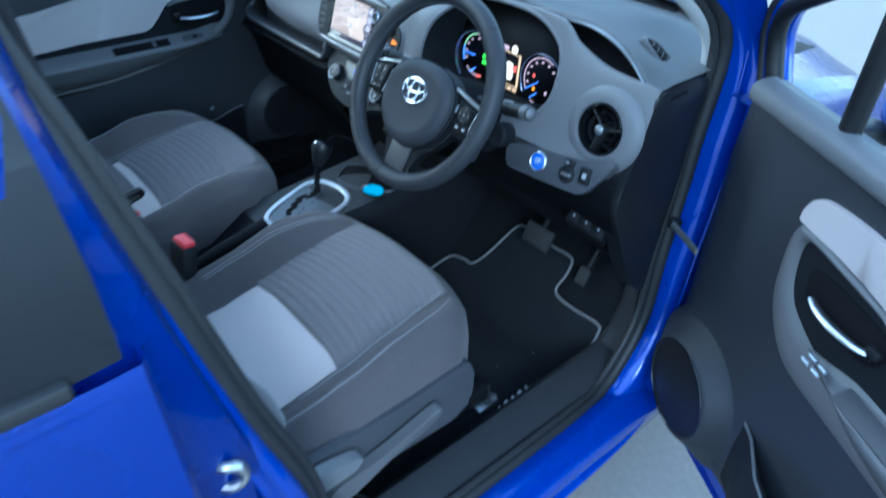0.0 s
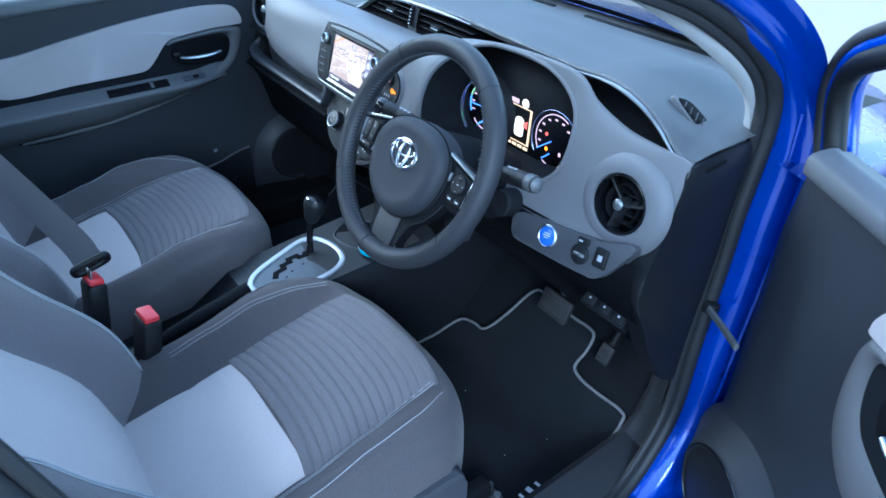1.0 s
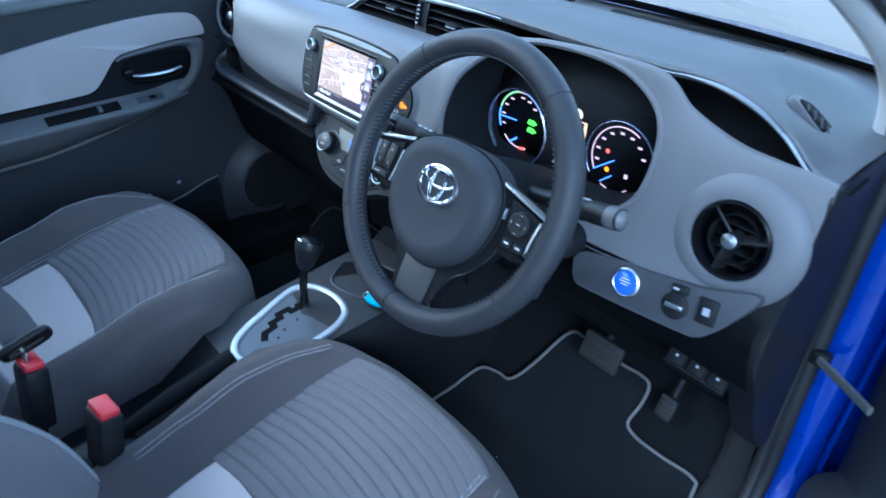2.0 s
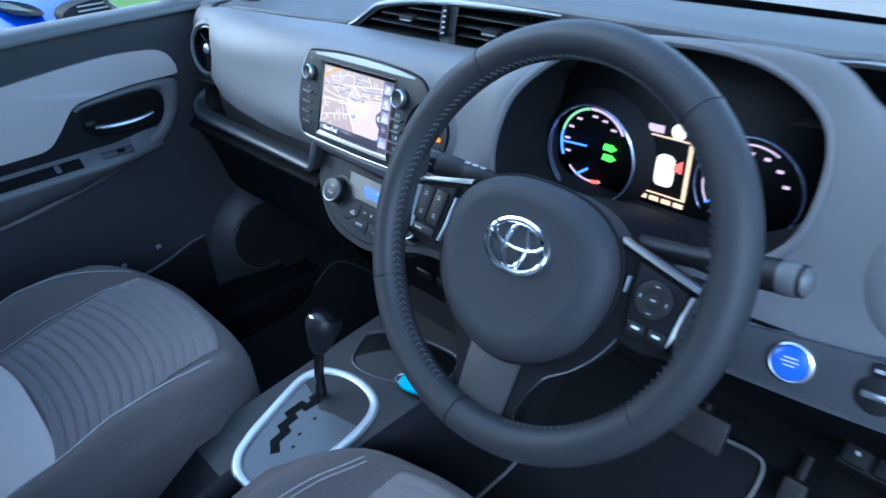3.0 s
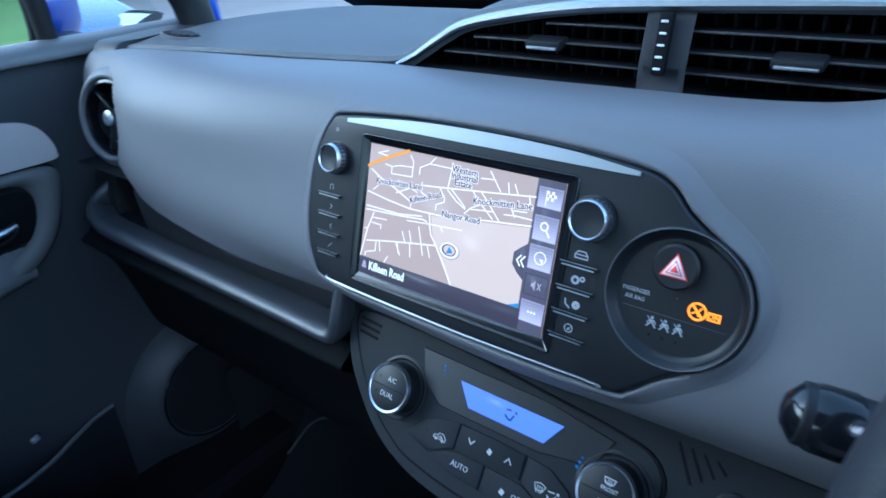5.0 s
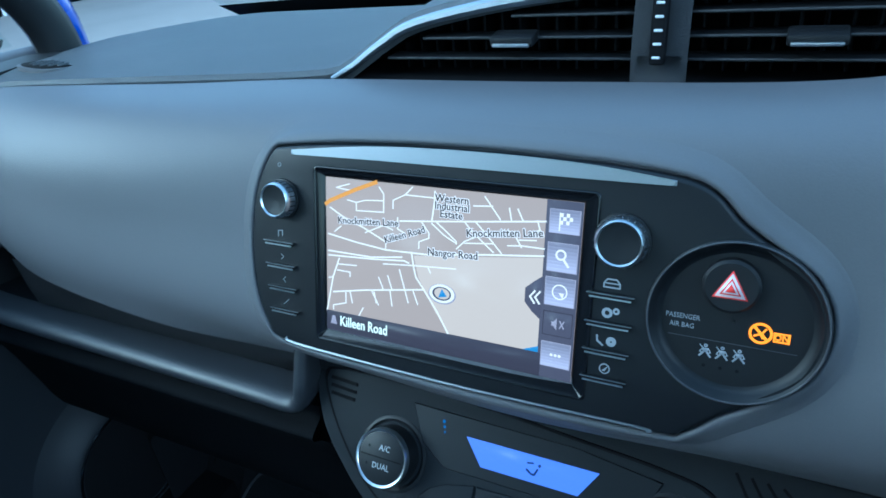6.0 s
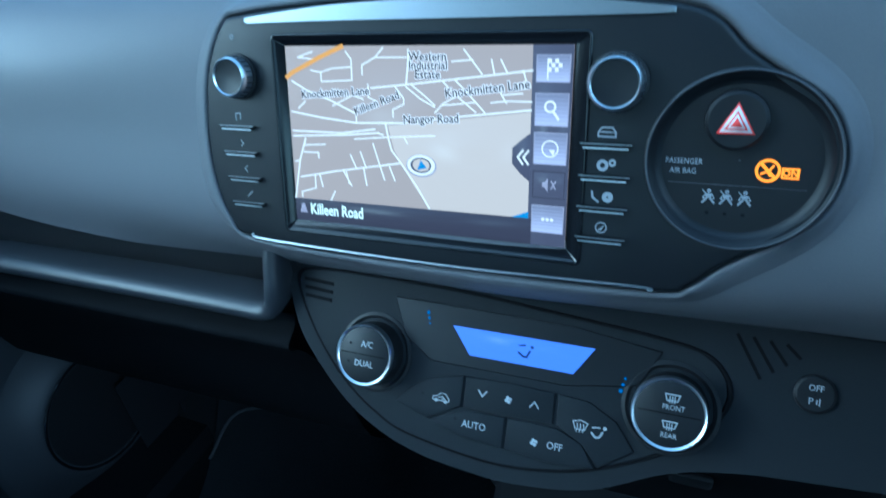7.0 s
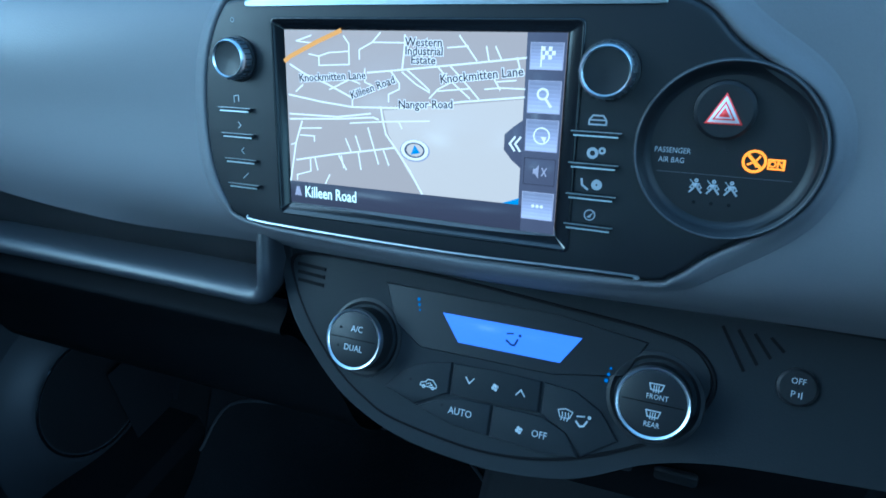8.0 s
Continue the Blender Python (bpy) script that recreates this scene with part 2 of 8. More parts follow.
STEEL = material("bare_steel", (0.45, 0.46, 0.47), 0.35, metal=1.0, grain=0.2)
GREYSTEEL = material("dull_grey_steel", (0.22, 0.225, 0.23), 0.5, metal=0.7, grain=0.2)
RED = material("red_plastic", (0.55, 0.03, 0.04), 0.4)
WEBBING = material("grey_belt_webbing", (0.13, 0.135, 0.15), 0.75, grain=0.5, bump=0.6, grain_scale=900)
HEADLINER = material("pale_headliner", (0.45, 0.45, 0.44), 0.95, grain=0.2, bump=0.4)
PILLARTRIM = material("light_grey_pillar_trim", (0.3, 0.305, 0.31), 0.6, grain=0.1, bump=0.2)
SHELFMAT = material("satin_shelf_plastic", (0.02, 0.022, 0.027), 0.42, grain=0.15, bump=0.12)
GATEGREY = material("grey_gate_plastic", (0.085, 0.092, 0.104), 0.38, metal=0.3, grain=0.08)
DULLBLACK = material("dull_black", (0.006, 0.0065, 0.008), 0.65, grain=0.1, spec=0.12)
ICON = material("grey_print", (0.28, 0.295, 0.32), 0.6)
DOORTRIM = material("dark_door_plastic", (0.022, 0.024, 0.0295), 0.5, grain=0.2, bump=0.25, grain_scale=1000, spec=0.34)
APPLIQUE = material("black_film_applique", (0.018, 0.02, 0.026), 0.35, grain=0.1, spec=0.4)
MATTSILVER = material("matt_silver_plastic", (0.5, 0.52, 0.55), 0.42, metal=0.75, grain=0.1, blotch=0.1)
STRIP = material("brushed_silver_strip", (0.3, 0.32, 0.35), 0.36, metal=1.0, grain=0.08, blotch=0.1)
RIMTRIM = material("grey_bowl_rim", (0.08, 0.079, 0.083), 0.6, grain=0.2, bump=0.3)
ARMTRIM = material("grey_armrest_plastic", (0.074, 0.076, 0.082), 0.45, grain=0.2, bump=0.2, grain_scale=1000)
SILLPAD = material("soft_grained_sill_plastic", (0.08, 0.084, 0.092), 0.55, grain=0.25, bump=0.35, grain_scale=700)
SEATTHREAD = material("pale_thread", (0.36, 0.365, 0.38), 0.85, grain=0.3)
SHIELD = material("charcoal_moulded_plastic", (0.045, 0.047, 0.054), 0.55, grain=0.2, bump=0.3, spec=0.35)
LEVERGREY = material("pale_grey_lever_plastic", (0.13, 0.132, 0.138), 0.5, grain=0.15, bump=0.2)
MARK = material("white_print", (0.55, 0.57, 0.6), 0.6)
SPOKEGREY = material("grey_spoke_plastic", (0.027, 0.028, 0.032), 0.55, grain=0.2, bump=0.2)
COVERSKIN = material("black_cover_skin", (0.0225, 0.024, 0.029), 0.6, grain=0.25, bump=0.35, grain_scale=420, spec=0.24)
CYAN = material("cyan_tag", (0.05, 0.38, 0.55), 0.6)
WHITEPLASTIC = material("white_plastic", (0.6, 0.6, 0.6), 0.5)
CONCRETE = material("pale_concrete", (0.215, 0.192, 0.168), 0.9, grain=0.4, grain_scale=60, bump=0.6, blotch=0.35, blotch_scale=1.2)
GRASS = material("grass", (0.1, 0.17, 0.025), 0.9, grain=0.7, grain_scale=25, bump=1.0, blotch=0.4, blotch_scale=0.6)
CLADDING = material("white_cladding", (0.75, 0.76, 0.78), 0.5, grain=0.05, blotch=0.12, blotch_scale=0.5)
GLASS = glass_material("clear_car_glass", (0.86, 0.9, 0.89), 1.16)
TINTGLASS = glass_material("tinted_car_glass", (0.3, 0.32, 0.32), 1.28)
DARKGLASS = material("tinted_rear_glass", (0.02, 0.024, 0.026), 0.06, blotch=0.1, coat=0.6)
MIRROR = material("mirror_glass", (0.85, 0.87, 0.88), 0.02, metal=1.0, blotch=0.0)
POWERBLUE = material("blue_start_button", (0.03, 0.08, 0.33), 0.25, coat=0.6, emit=(0.04, 0.13, 0.6), power=0.2)
# ---- the ground and what stands round the car ----
ground = tagged(part("ground", grid_bm([[V(-300 + 600 * i / 12, -300 + 600 * j / 12, 0) for i in range(13)] for j in range(13)], flip=False), CONCRETE),
                "pale worn concrete ground of a yard", "ground", kind="structure")
verge = tagged(part("grass_verge", rbox(8.0, 50, 0.08, 0.02, pose(-8.6, -26.5, 0.0)), GRASS), "short mown green grass verge", "grass", kind="structure")


def cladding_wall():
    """A long wall of upright white ribbed sheets."""
    w = thing("clad_wall", (-12.8, 6, 0), "long white ribbed metal wall behind the grass", "wall", kind="structure")
    rows = []
    prof = [(0, 0), (0.7, 0), (0.74, 0.05), (0.86, 0.05), (0.9, 0)]
    for k in range(66):
        for u, d in prof:
            rows.append((-24 + 0.9 * k + u, d))
    bm = grid_bm([[V(-12.8 + d, y, z) for y, d in rows] for z in (0, 4.2)], flip=True)
    put("sheet", thick(bm, 0.05), CLADDING, w)
    put("coping", rbox(0.25, 60, 0.18, 0.03, pose(-12.8, 6, 4.28)), SATIN, w)
    return w


cladding_wall()


def parked_car(name, at, turn, paint, label):
    """A small hatchback seen at a distance."""
    c = thing(name, (0, 0, 0), label, "car", group="parked cars")
    m = Matrix.Translation(at) @ pose(0, 0, 0, 0, 0, turn)
    rows = []
    for y, w, z0, z1, d in [(-1.95, 0.62, 0.45, 0.9, 0), (-1.85, 0.78, 0.3, 0.98, 0), (-1.75, 0.8, 0.28, 1.0, 0.3), (-1.2, 0.84, 0.24, 1.02, 0.4), (0.2, 0.85, 0.24, 0.98, 0.4),
                            (0.85, 0.845, 0.24, 0.95, 0.4), (1.0, 0.84, 0.24, 0.94, 0), (1.7, 0.78, 0.28, 0.8, 0), (1.95, 0.6, 0.4, 0.66, 0)]:
        rows.append([m @ V(*p) for p in [(-w * 0.9, y, z0), (-w, y, lerp(z0, z1, 0.35)), (-w * 0.98, y, lerp(z0, z1, 0.75)), (-w * 0.92, y, z1 - 0.07), (-w * 0.86, y, z1 - 0.07 - d * 0.5),
                                          (0, y, z1 + 0.01 - d), (w * 0.86, y, z1 - 0.07 - d * 0.5), (w * 0.92, y, z1 - 0.07), (w * 0.98, y, lerp(z0, z1, 0.75)), (w, y, lerp(z0, z1, 0.35)), (w * 0.9, y, z0)]])
    put("body", cap_ends(grid_bm(rows, closed=True)), paint, c)
    rows = []
    for y, w, z in [(-1.75, 0.72, 1.0), (-1.35, 0.62, 1.42), (-0.3, 0.6, 1.5), (0.35, 0.6, 1.42), (1.05, 0.74, 0.97)]:
        rows.append([m @ V(-0.78, y, 0.9), m @ V(-w, y, z - 0.06), m @ V(-w + 0.12, y, z), m @ V(w - 0.12, y, z), m @ V(w, y, z - 0.06), m @ V(0.78, y, 0.9)])
    put("greenhouse", cap_ends(grid_bm(rows, closed=True)), DARKGLASS, c, "dark tinted glass")
    put("roof", rbox(1.15, 1.5, 0.05, 0.02, m @ pose(0, -0.5, 1.49)), paint, c)
    nose = m @ frame_at((0, 1.93, 0.6), (-1, 0, 0), (0, 0, 1))
    gr_ = put("grille", prism(curve([(-0.42, 0.03), (0, 0.01), (0.42, 0.03), (0.38, 0.11), (0, 0.13), (-0.38, 0.11)], 40, closed=True), nose, -0.12, 0.03, 0.01), DULLBLACK, c, "black radiator grille")
    for k in range(4):
        put("grille_bar", rbox(0.74, 0.008, 0.02, 0.003, nose @ pose(0, 0.035 + 0.022 * k, 0.025)), GREYSTEEL, gr_)
    put("number_plate", rbox(0.5, 0.1, 0.012, 0.004, nose @ pose(0, -0.1, 0.06)), WHITEPLASTIC, c, "pale blank number plate")
    put("lower_intake", prism([(-0.5, -0.3), (0.5, -0.3), (0.42, -0.18), (-0.42, -0.18)], nose, -0.1, 0.04, 0.01), DULLBLACK, c)
    for sx in (-1, 1):
        put("headlamp", prism(curve([(sx * 0.5, 0.08), (sx * 0.62, 0.1), (sx * 0.7, 0.16), (sx * 0.64, 0.17), (sx * 0.54, 0.13)], 30, closed=True), nose, -0.3, -0.05, 0.01), DARKGLASS, c, "dark clear-lensed headlamp")
    for sx in (-1, 1):
        for y in (-1.25, 1.25):
            w = put("wheel", lathe([(0.02, 0.1), (0.22, 0.1), (0.3, 0.08), (0.31, 0), (0.3, -0.08), (0.02, -0.1)],
                                   m @ frame_at((sx * 0.76, y, 0.31), (0, 1, 0), (0, 0, sx)), 24), RUBBER, c)
            put("rim", lathe([(0.01, 0.115), (0.2, 0.11), (0.21, 0.1), (0.01, 0.1)], m @ frame_at((sx * 0.76, y, 0.31), (0, 1, 0), (0, 0, sx)), 20), SATIN, w)
    return c


parked_car("neighbour_hatchback", (-5.0, 0.85, 0), -90, PAINT, "blue parked hatchback standing nose-on beside the car")

# ---- the car's shell ----
car = thing("car_shell", (0, 0, 0), "bright blue metallic hatchback body with open driver door", "car")


def smooth_path(keys, n):
    return [V(*p) for p in curve(keys, n)]


# the driver's door opening: the line of its rubber seal
SEAL = [(0.62, -0.45, 1.375), (0.63, -0.25, 1.335), (0.65, -0.03, 1.262), (0.66, 0.06, 1.224), (0.668, 0.15, 1.17), (0.673, 0.212, 1.112), (0.675, 0.239, 1.04),
        (0.676, 0.228, 0.9), (0.677, 0.226, 0.8), (0.68, 0.213, 0.62), (0.684, 0.207, 0.475), (0.69, 0.155, 0.385), (0.698, 0.07, 0.33), (0.705, -0.05, 0.33),
        (0.707, -0.3, 0.333), (0.707, -0.5, 0.338), (0.71, -0.6, 0.38), (0.712, -0.63, 0.55), (0.711, -0.655, 0.7), (0.708, -0.7, 0.85), (0.7, -0.752, 1.06),
        (0.686, -0.787, 1.2), (0.668, -0.812, 1.3), (0.648, -0.795, 1.365), (0.63, -0.68, 1.382)]
OPENING_MID = V(0.69, -0.25, 0.8)


def ring_offset(pts, out, dx):
    """The loop moved outwards from the opening's middle and sideways."""
    res = []
    n = len(pts)
    for i, p in enumerate(pts):
        d = pts[(i + 1) % n] - pts[i - 1]
        nrm = V(0, -d.z, d.y).normalized()
        if nrm.dot(V(0, p.y - OPENING_MID.y, p.z - OPENING_MID.z)) < 0:
            nrm = -nrm
        res.append(p + nrm * out + V(dx, 0, 0))
    return res


loop = [V(*p) for p in curve(SEAL, 168, closed=True)]
put("door_seal", tube(loop, 0.0135, 10, closed=True), RUBBER, car, "black rubber door seal")
put("inner_seal_lip", tube(ring_offset(loop, -0.017, -0.009), 0.008, 8, closed=True), RUBBER, car)
steps = [(0.004, 0.0), (0.006, 0.012), (0.004, 0.034), (0.012, 0.05), (0.03, 0.056), (0.042, 0.06), (0.05, 0.078), (0.075, 0.094)]
put("door_surround", grid_bm([[lerp(q, p, lerp(1.0, 0.55, ease((q.z - 0.98) / 0.14)) * lerp(1.0, 0.45, ease((-0.6 - q.y) / 0.1))) for p, q in zip(ring_offset(loop, o, dx), loop)] for o, dx in steps], closed=True, wrap=False, flip=True), PAINT, car)
# crease pressed into the hinge pillar
put("pillar_crease", tube([p + V(0.0, -0.001, 0) for p in smooth_path([(0.712, 0.246, 1.07), (0.717, 0.247, 0.95), (0.716, 0.238, 0.8), (0.716, 0.226, 0.64), (0.718, 0.219, 0.5)], 24)], 0.0035, 8), PAINT, car)
put("pillar_edge", tube([p for p in smooth_path([(0.738, 0.252, 1.07), (0.742, 0.252, 0.95), (0.742, 0.243, 0.8), (0.742, 0.231, 0.64), (0.744, 0.22, 0.5)], 24)], 0.004, 8), PAINT, car)

# sill: blue outer face and dark scuff trim inside
put("sill", grid_bm([[V(x, y, z) for x, z in ((0.715, 0.33), (0.74, 0.335), (0.775, 0.325), (0.79, 0.29), (0.785, 0.23), (0.74, 0.19))]
                     for y in [-0.78 + 1.1 * k / 24 for k in range(25)]]), PAINT, car)
put("scuff_trim", thick(grid_bm([[V(*p) for p in r] for r in [
    [(0.60, y, 0.315), (0.606, y, 0.36), (0.622, y, 0.374), (0.66, y, 0.368), (0.69, y, 0.35), (0.694, y, 0.325)]
    for y in [-0.62 + 0.78 * k / 20 for k in range(21)]]]), 0.004), SHIELD, car, "dark plastic scuff trim")
put("kick_trim", thick(grid_bm([[V(*p) for p in r] for r in [
    [(0.60, 0.16, 0.315), (0.606, 0.16, 0.36), (0.622, 0.16, 0.374), (0.66, 0.16, 0.368), (0.682, 0.152, 0.38)],
    [(0.60, 0.20, 0.34), (0.606, 0.2, 0.39), (0.625, 0.2, 0.42), (0.655, 0.2, 0.42), (0.676, 0.192, 0.43)],
    [(0.60, 0.235, 0.42), (0.61, 0.23, 0.47), (0.63, 0.222, 0.5), (0.655, 0.215, 0.51), (0.674, 0.208, 0.52)],
    [(0.60, 0.26, 0.55), (0.615, 0.245, 0.58), (0.635, 0.23, 0.6), (0.655, 0.222, 0.61), (0.672, 0.214, 0.62)],
    [(0.62, 0.26, 0.68), (0.63, 0.25, 0.69), (0.64, 0.235, 0.7), (0.655, 0.226, 0.71), (0.67, 0.22, 0.72)]]]), 0.004), SHIELD, car)

# floor, tunnel, bulkhead
put("floor", grid_bm([[V(-0.7 + 1.4 * i / 28, y, z) for i in range(29)] for y, z in
                      ((-1.9, 0.3), (-0.9, 0.285), (-0.3, 0.285), (0.0, 0.285), (0.12, 0.29), (0.2, 0.395), (0.3, 0.545), (0.42, 0.62), (0.45, 0.9), (0.45, 1.0))], flip=True), CARPET, car, "black carpet floor")
put("kick_lining", grid_bm([[V(-0.67, y, z) for y in (0.46, 0.3, 0.19)] for z in (0.27, 0.5, 0.75, 0.99)], flip=False), DARK, car)
put("rear_lining", grid_bm([[V(-0.7, y, z) for y in (-0.72, -1.2, -1.9)] for z in (0.27, 0.6, 0.99)], flip=False), DARK, car)
put("driver_kick_lining", grid_bm([[V(0.66, y, z) for y in (0.46, 0.3, 0.2)] for z in (0.27, 0.5, 0.75, 0.99)], flip=True), DARK, car)
put("left_sill_trim", thick(grid_bm([[V(*p) for p in [(-0.60, y, 0.29), (-0.606, y, 0.36), (-0.622, y, 0.374), (-0.69, y, 0.376), (-0.742, y, 0.384)]] for y in (-0.72, -0.3, 0.0, 0.2, 0.46)], flip=True), 0.004), DARK, car)
put("left_sill_wall", grid_bm([[V(-0.682, y, z) for y in (0.46, 0.1, -0.2, -0.72)] for z in (0.2, 0.34)], flip=False), DARK, car)
put("left_kick_step", grid_bm([[V(-0.682, y, z) for y in (0.46, 0.3, 0.12)] for z in (0.3, 0.42, 0.5)], flip=False), DARK, car)
put("tunnel", grid_bm([[V(x, y, z) for x, z in ((-0.16, 0.28), (-0.12, 0.4), (-0.09, 0.46), (0.075, 0.46), (0.088, 0.4), (0.094, 0.28))] for y in (-1.5, -0.6, -0.1, 0.1, 0.4)], flip=True), CARPET, car)

# roof, pillars and the closed rear of the cabin
rows = []
for y, z, w in ((-0.36, 1.40, 0.56), (-0.42, 1.425, 0.565), (-0.52, 1.445, 0.575), (-0.75, 1.465, 0.58), (-1.2, 1.46, 0.575), (-1.7, 1.4, 0.56), (-1.95, 1.3, 0.54)):
    rows.append([V(w * a, y, z + 0.02 * (1 - a * a) - 0.03 * abs(a) ** 6) for a in [-1 + i / 8 for i in range(17)]])
put("roof", thick(grid_bm(rows, flip=True), -0.012), PAINT, car)
put("headliner", grid_bm([[p - V(0, 0, 0.02) for p in r] for r in rows], flip=False), HEADLINER, car, "pale grey roof lining")
put("tailgate", thick(grid_bm([[V(x, y, z) for x in (-0.7, -0.35, 0, 0.35, 0.7)] for y, z in ((-1.95, 1.0), (-2.02, 0.8), (-2.0, 0.3))]), 0.02), PAINT, car)
rear_glass = put("rear_window", grid_bm([[V(x * w, y, z) for x in (-1, -0.5, 0, 0.5, 1)] for y, z, w in ((-1.95, 1.3, 0.54), (-1.97, 1.0, 0.68))]), GLASS, car)
rear_glass.visible_shadow = False
for s in (-1, 1):
    # windscreen pillar with pale lining, painted black on the passenger side as backlit shade
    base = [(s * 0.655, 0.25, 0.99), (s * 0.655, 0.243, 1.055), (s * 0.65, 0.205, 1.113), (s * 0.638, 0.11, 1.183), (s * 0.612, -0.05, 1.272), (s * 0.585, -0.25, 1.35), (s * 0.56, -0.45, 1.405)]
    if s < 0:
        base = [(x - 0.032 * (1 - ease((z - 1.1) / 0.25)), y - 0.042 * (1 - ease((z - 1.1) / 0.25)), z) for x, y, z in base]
    put("windscreen_pillar", tube(smooth_path(base, 26), 0.026, 12, flat=0.75), PILLARTRIM if s > 0 else BLACK, car, "pale grey pillar lining" if s > 0 else "pillar lining blackened for backlit shade")
    outer = [(p[0] + s * 0.03, p[1] + 0.03, p[2] + 0.012) for p in base]
    put("pillar_skin", tube(smooth_path(outer, 26), 0.026, 12, flat=0.7), PAINT, car)
    # rear side: quarter and rear door glass
    q = put("rear_side_window", grid_bm([[V(s * w, y, z) for y in ((-0.8, -1.2, -1.6, -1.85) if s < 0 else (-1.72, -1.78, -1.82, -1.85))] for w, z in ((0.755, 1.0), (0.7, 1.2), (0.6, 1.4))], flip=s < 0), TINTGLASS, car)
    q.visible_shadow = False
ws = put("windscreen", grid_bm([[V(x * w, y - 0.1 * x * x, z) for x in [-1 + i / 6 for i in range(13)]] for y, z, w in ((0.62, 1.0, 0.68), (0.3, 1.16, 0.655), (0.0, 1.29, 0.615), (-0.36, 1.415, 0.56))]), GLASS, car)
ws.visible_shadow = False
put("windscreen_border", grid_bm([[V(x * (0.68 - 0.025 * f), 0.616 - 0.32 * f - 0.1 * x * x, 0.998 + 0.16 * f) for x in [-1 + i / 12 for i in range(25)]] for f in (0.0, 0.1, 0.2)]), DULLBLACK, car, "black printed border of the windscreen")

# bonnet, wings and scuttle
rows = []
for y, zc, ze, w in ((0.62, 0.99, 0.95, 0.72), (0.8, 0.96, 0.91, 0.73), (1.05, 0.9, 0.85, 0.72), (1.3, 0.8, 0.74, 0.68), (1.42, 0.68, 0.62, 0.62), (1.45, 0.5, 0.45, 0.6)):
    rows.append([V(w * a, y - 0.12 * abs(a) ** 3, lerp(zc, ze, abs(a) ** 2.2) + 0.012 * math.exp(-((abs(a) - 0.72) / 0.08) ** 2)) for a in [-1 + i / 16 for i in range(33)]])
put("bonnet", thick(grid_bm(rows, flip=True), 0.01), PAINT, car)
for s in (-1, 1):
    rows = []
    for y, w, zt in ((0.22, 0.79, 0.99), (0.35, 0.8, 0.98), (0.55, 0.815, 0.95), (0.8, 0.825, 0.9), (1.05, 0.815, 0.83), (1.25, 0.77, 0.74), (1.4, 0.66, 0.62)):
        rows.append([V(s * (w - 0.075), y, zt + 0.01), V(s * (w - 0.03), y, zt), V(s * (w - 0.008), y, zt - 0.03), V(s * w, y, zt - 0.1), V(s * (w - 0.006), y, zt - 0.24), V(s * (w + 0.004), y, 0.55), V(s * (w - 0.01), y, 0.35), V(s * (w - 0.04), y, 0.2)])
    put("front_wing", thick(grid_bm(rows, flip=s > 0), 0.006), PAINT, car)
put("scuttle", thick(grid_bm([[V(x, y, z) for x in (-0.68, -0.3, 0, 0.3, 0.68)] for y, z in ((0.5, 1.0), (0.64, 0.985))], flip=True), 0.01), BLACK, car)
put("rear_quarter", thick(grid_bm([[V(-0.8, y, z) for y in (0.2, -0.8, -1.9)] for z in (0.2, 0.6, 0.99)], flip=True), 0.02), PAINT, car)

# road wheels
for s in (-1, 1):
    for y in (0.95, -1.5):
        wm = frame_at((s * 0.71, y, 0.3), (0, 1, 0), (0, 0, s))
        wh = put("wheel", lathe([(0.19, 0.085), (0.25, 0.09), (0.29, 0.075), (0.3, 0.03), (0.3, -0.05), (0.28, -0.09), (0.19, -0.09)], wm, 40), RUBBER, car)
        put("rim", lathe([(0.19, 0.088), (0.18, 0.07), (0.15, 0.05), (0.06, 0.06), (0.02, 0.07), (0.001, 0.07)], wm, 32), SATIN, wh)


# ---- the driver's side rear door and centre pillar ----
rear_door = thing("rear_door", (0.78, -1.3, 0.6), "closed blue rear passenger door with black window frame", "car door")
rows = []
for z, x in ((0.25, 0.785), (0.4, 0.815), (0.6, 0.82), (0.78, 0.815), (0.86, 0.822), (0.93, 0.812), (1.0, 0.795), (1.04, 0.784), (1.056, 0.778)):
    rows.append([V(x - 0.045, -0.795, z), V(x - 0.014, -0.787, z), V(x - 0.003, -0.793, z), V(x, -0.825, z), V(x, -1.1, z), V(x - 0.01, -1.5, z), V(x - 0.05, -1.9, z)])
put("outer_panel", thick(grid_bm(rows, flip=False), 0.006), PAINT, rear_door)
put("belt_moulding", rbox(0.02, 0.86, 0.018, 0.005, pose(0.772, -1.272, 1.064)), RUBBER, rear_door, "black rubber belt moulding")
put("window_frame", thick(grid_bm([[V(0.773, -0.803, 1.068), V(0.773, -0.885, 1.06)], [V(0.757, -0.802, 1.14), V(0.757, -0.885, 1.14)], [V(0.73, -0.806, 1.22), V(0.73, -0.89, 1.22)], [V(0.69, -0.815, 1.34), V(0.69, -0.905, 1.34)]]), 0.012), APPLIQUE, rear_door, "satin black window frame")
put("window_pane", grid_bm([[V(0.765, -0.88, 1.05), V(0.765, -1.72, 1.05)], [V(0.685, -0.9, 1.34), V(0.685, -1.7, 1.34)]]), TINTGLASS, rear_door, "dark tinted glass").visible_shadow = False
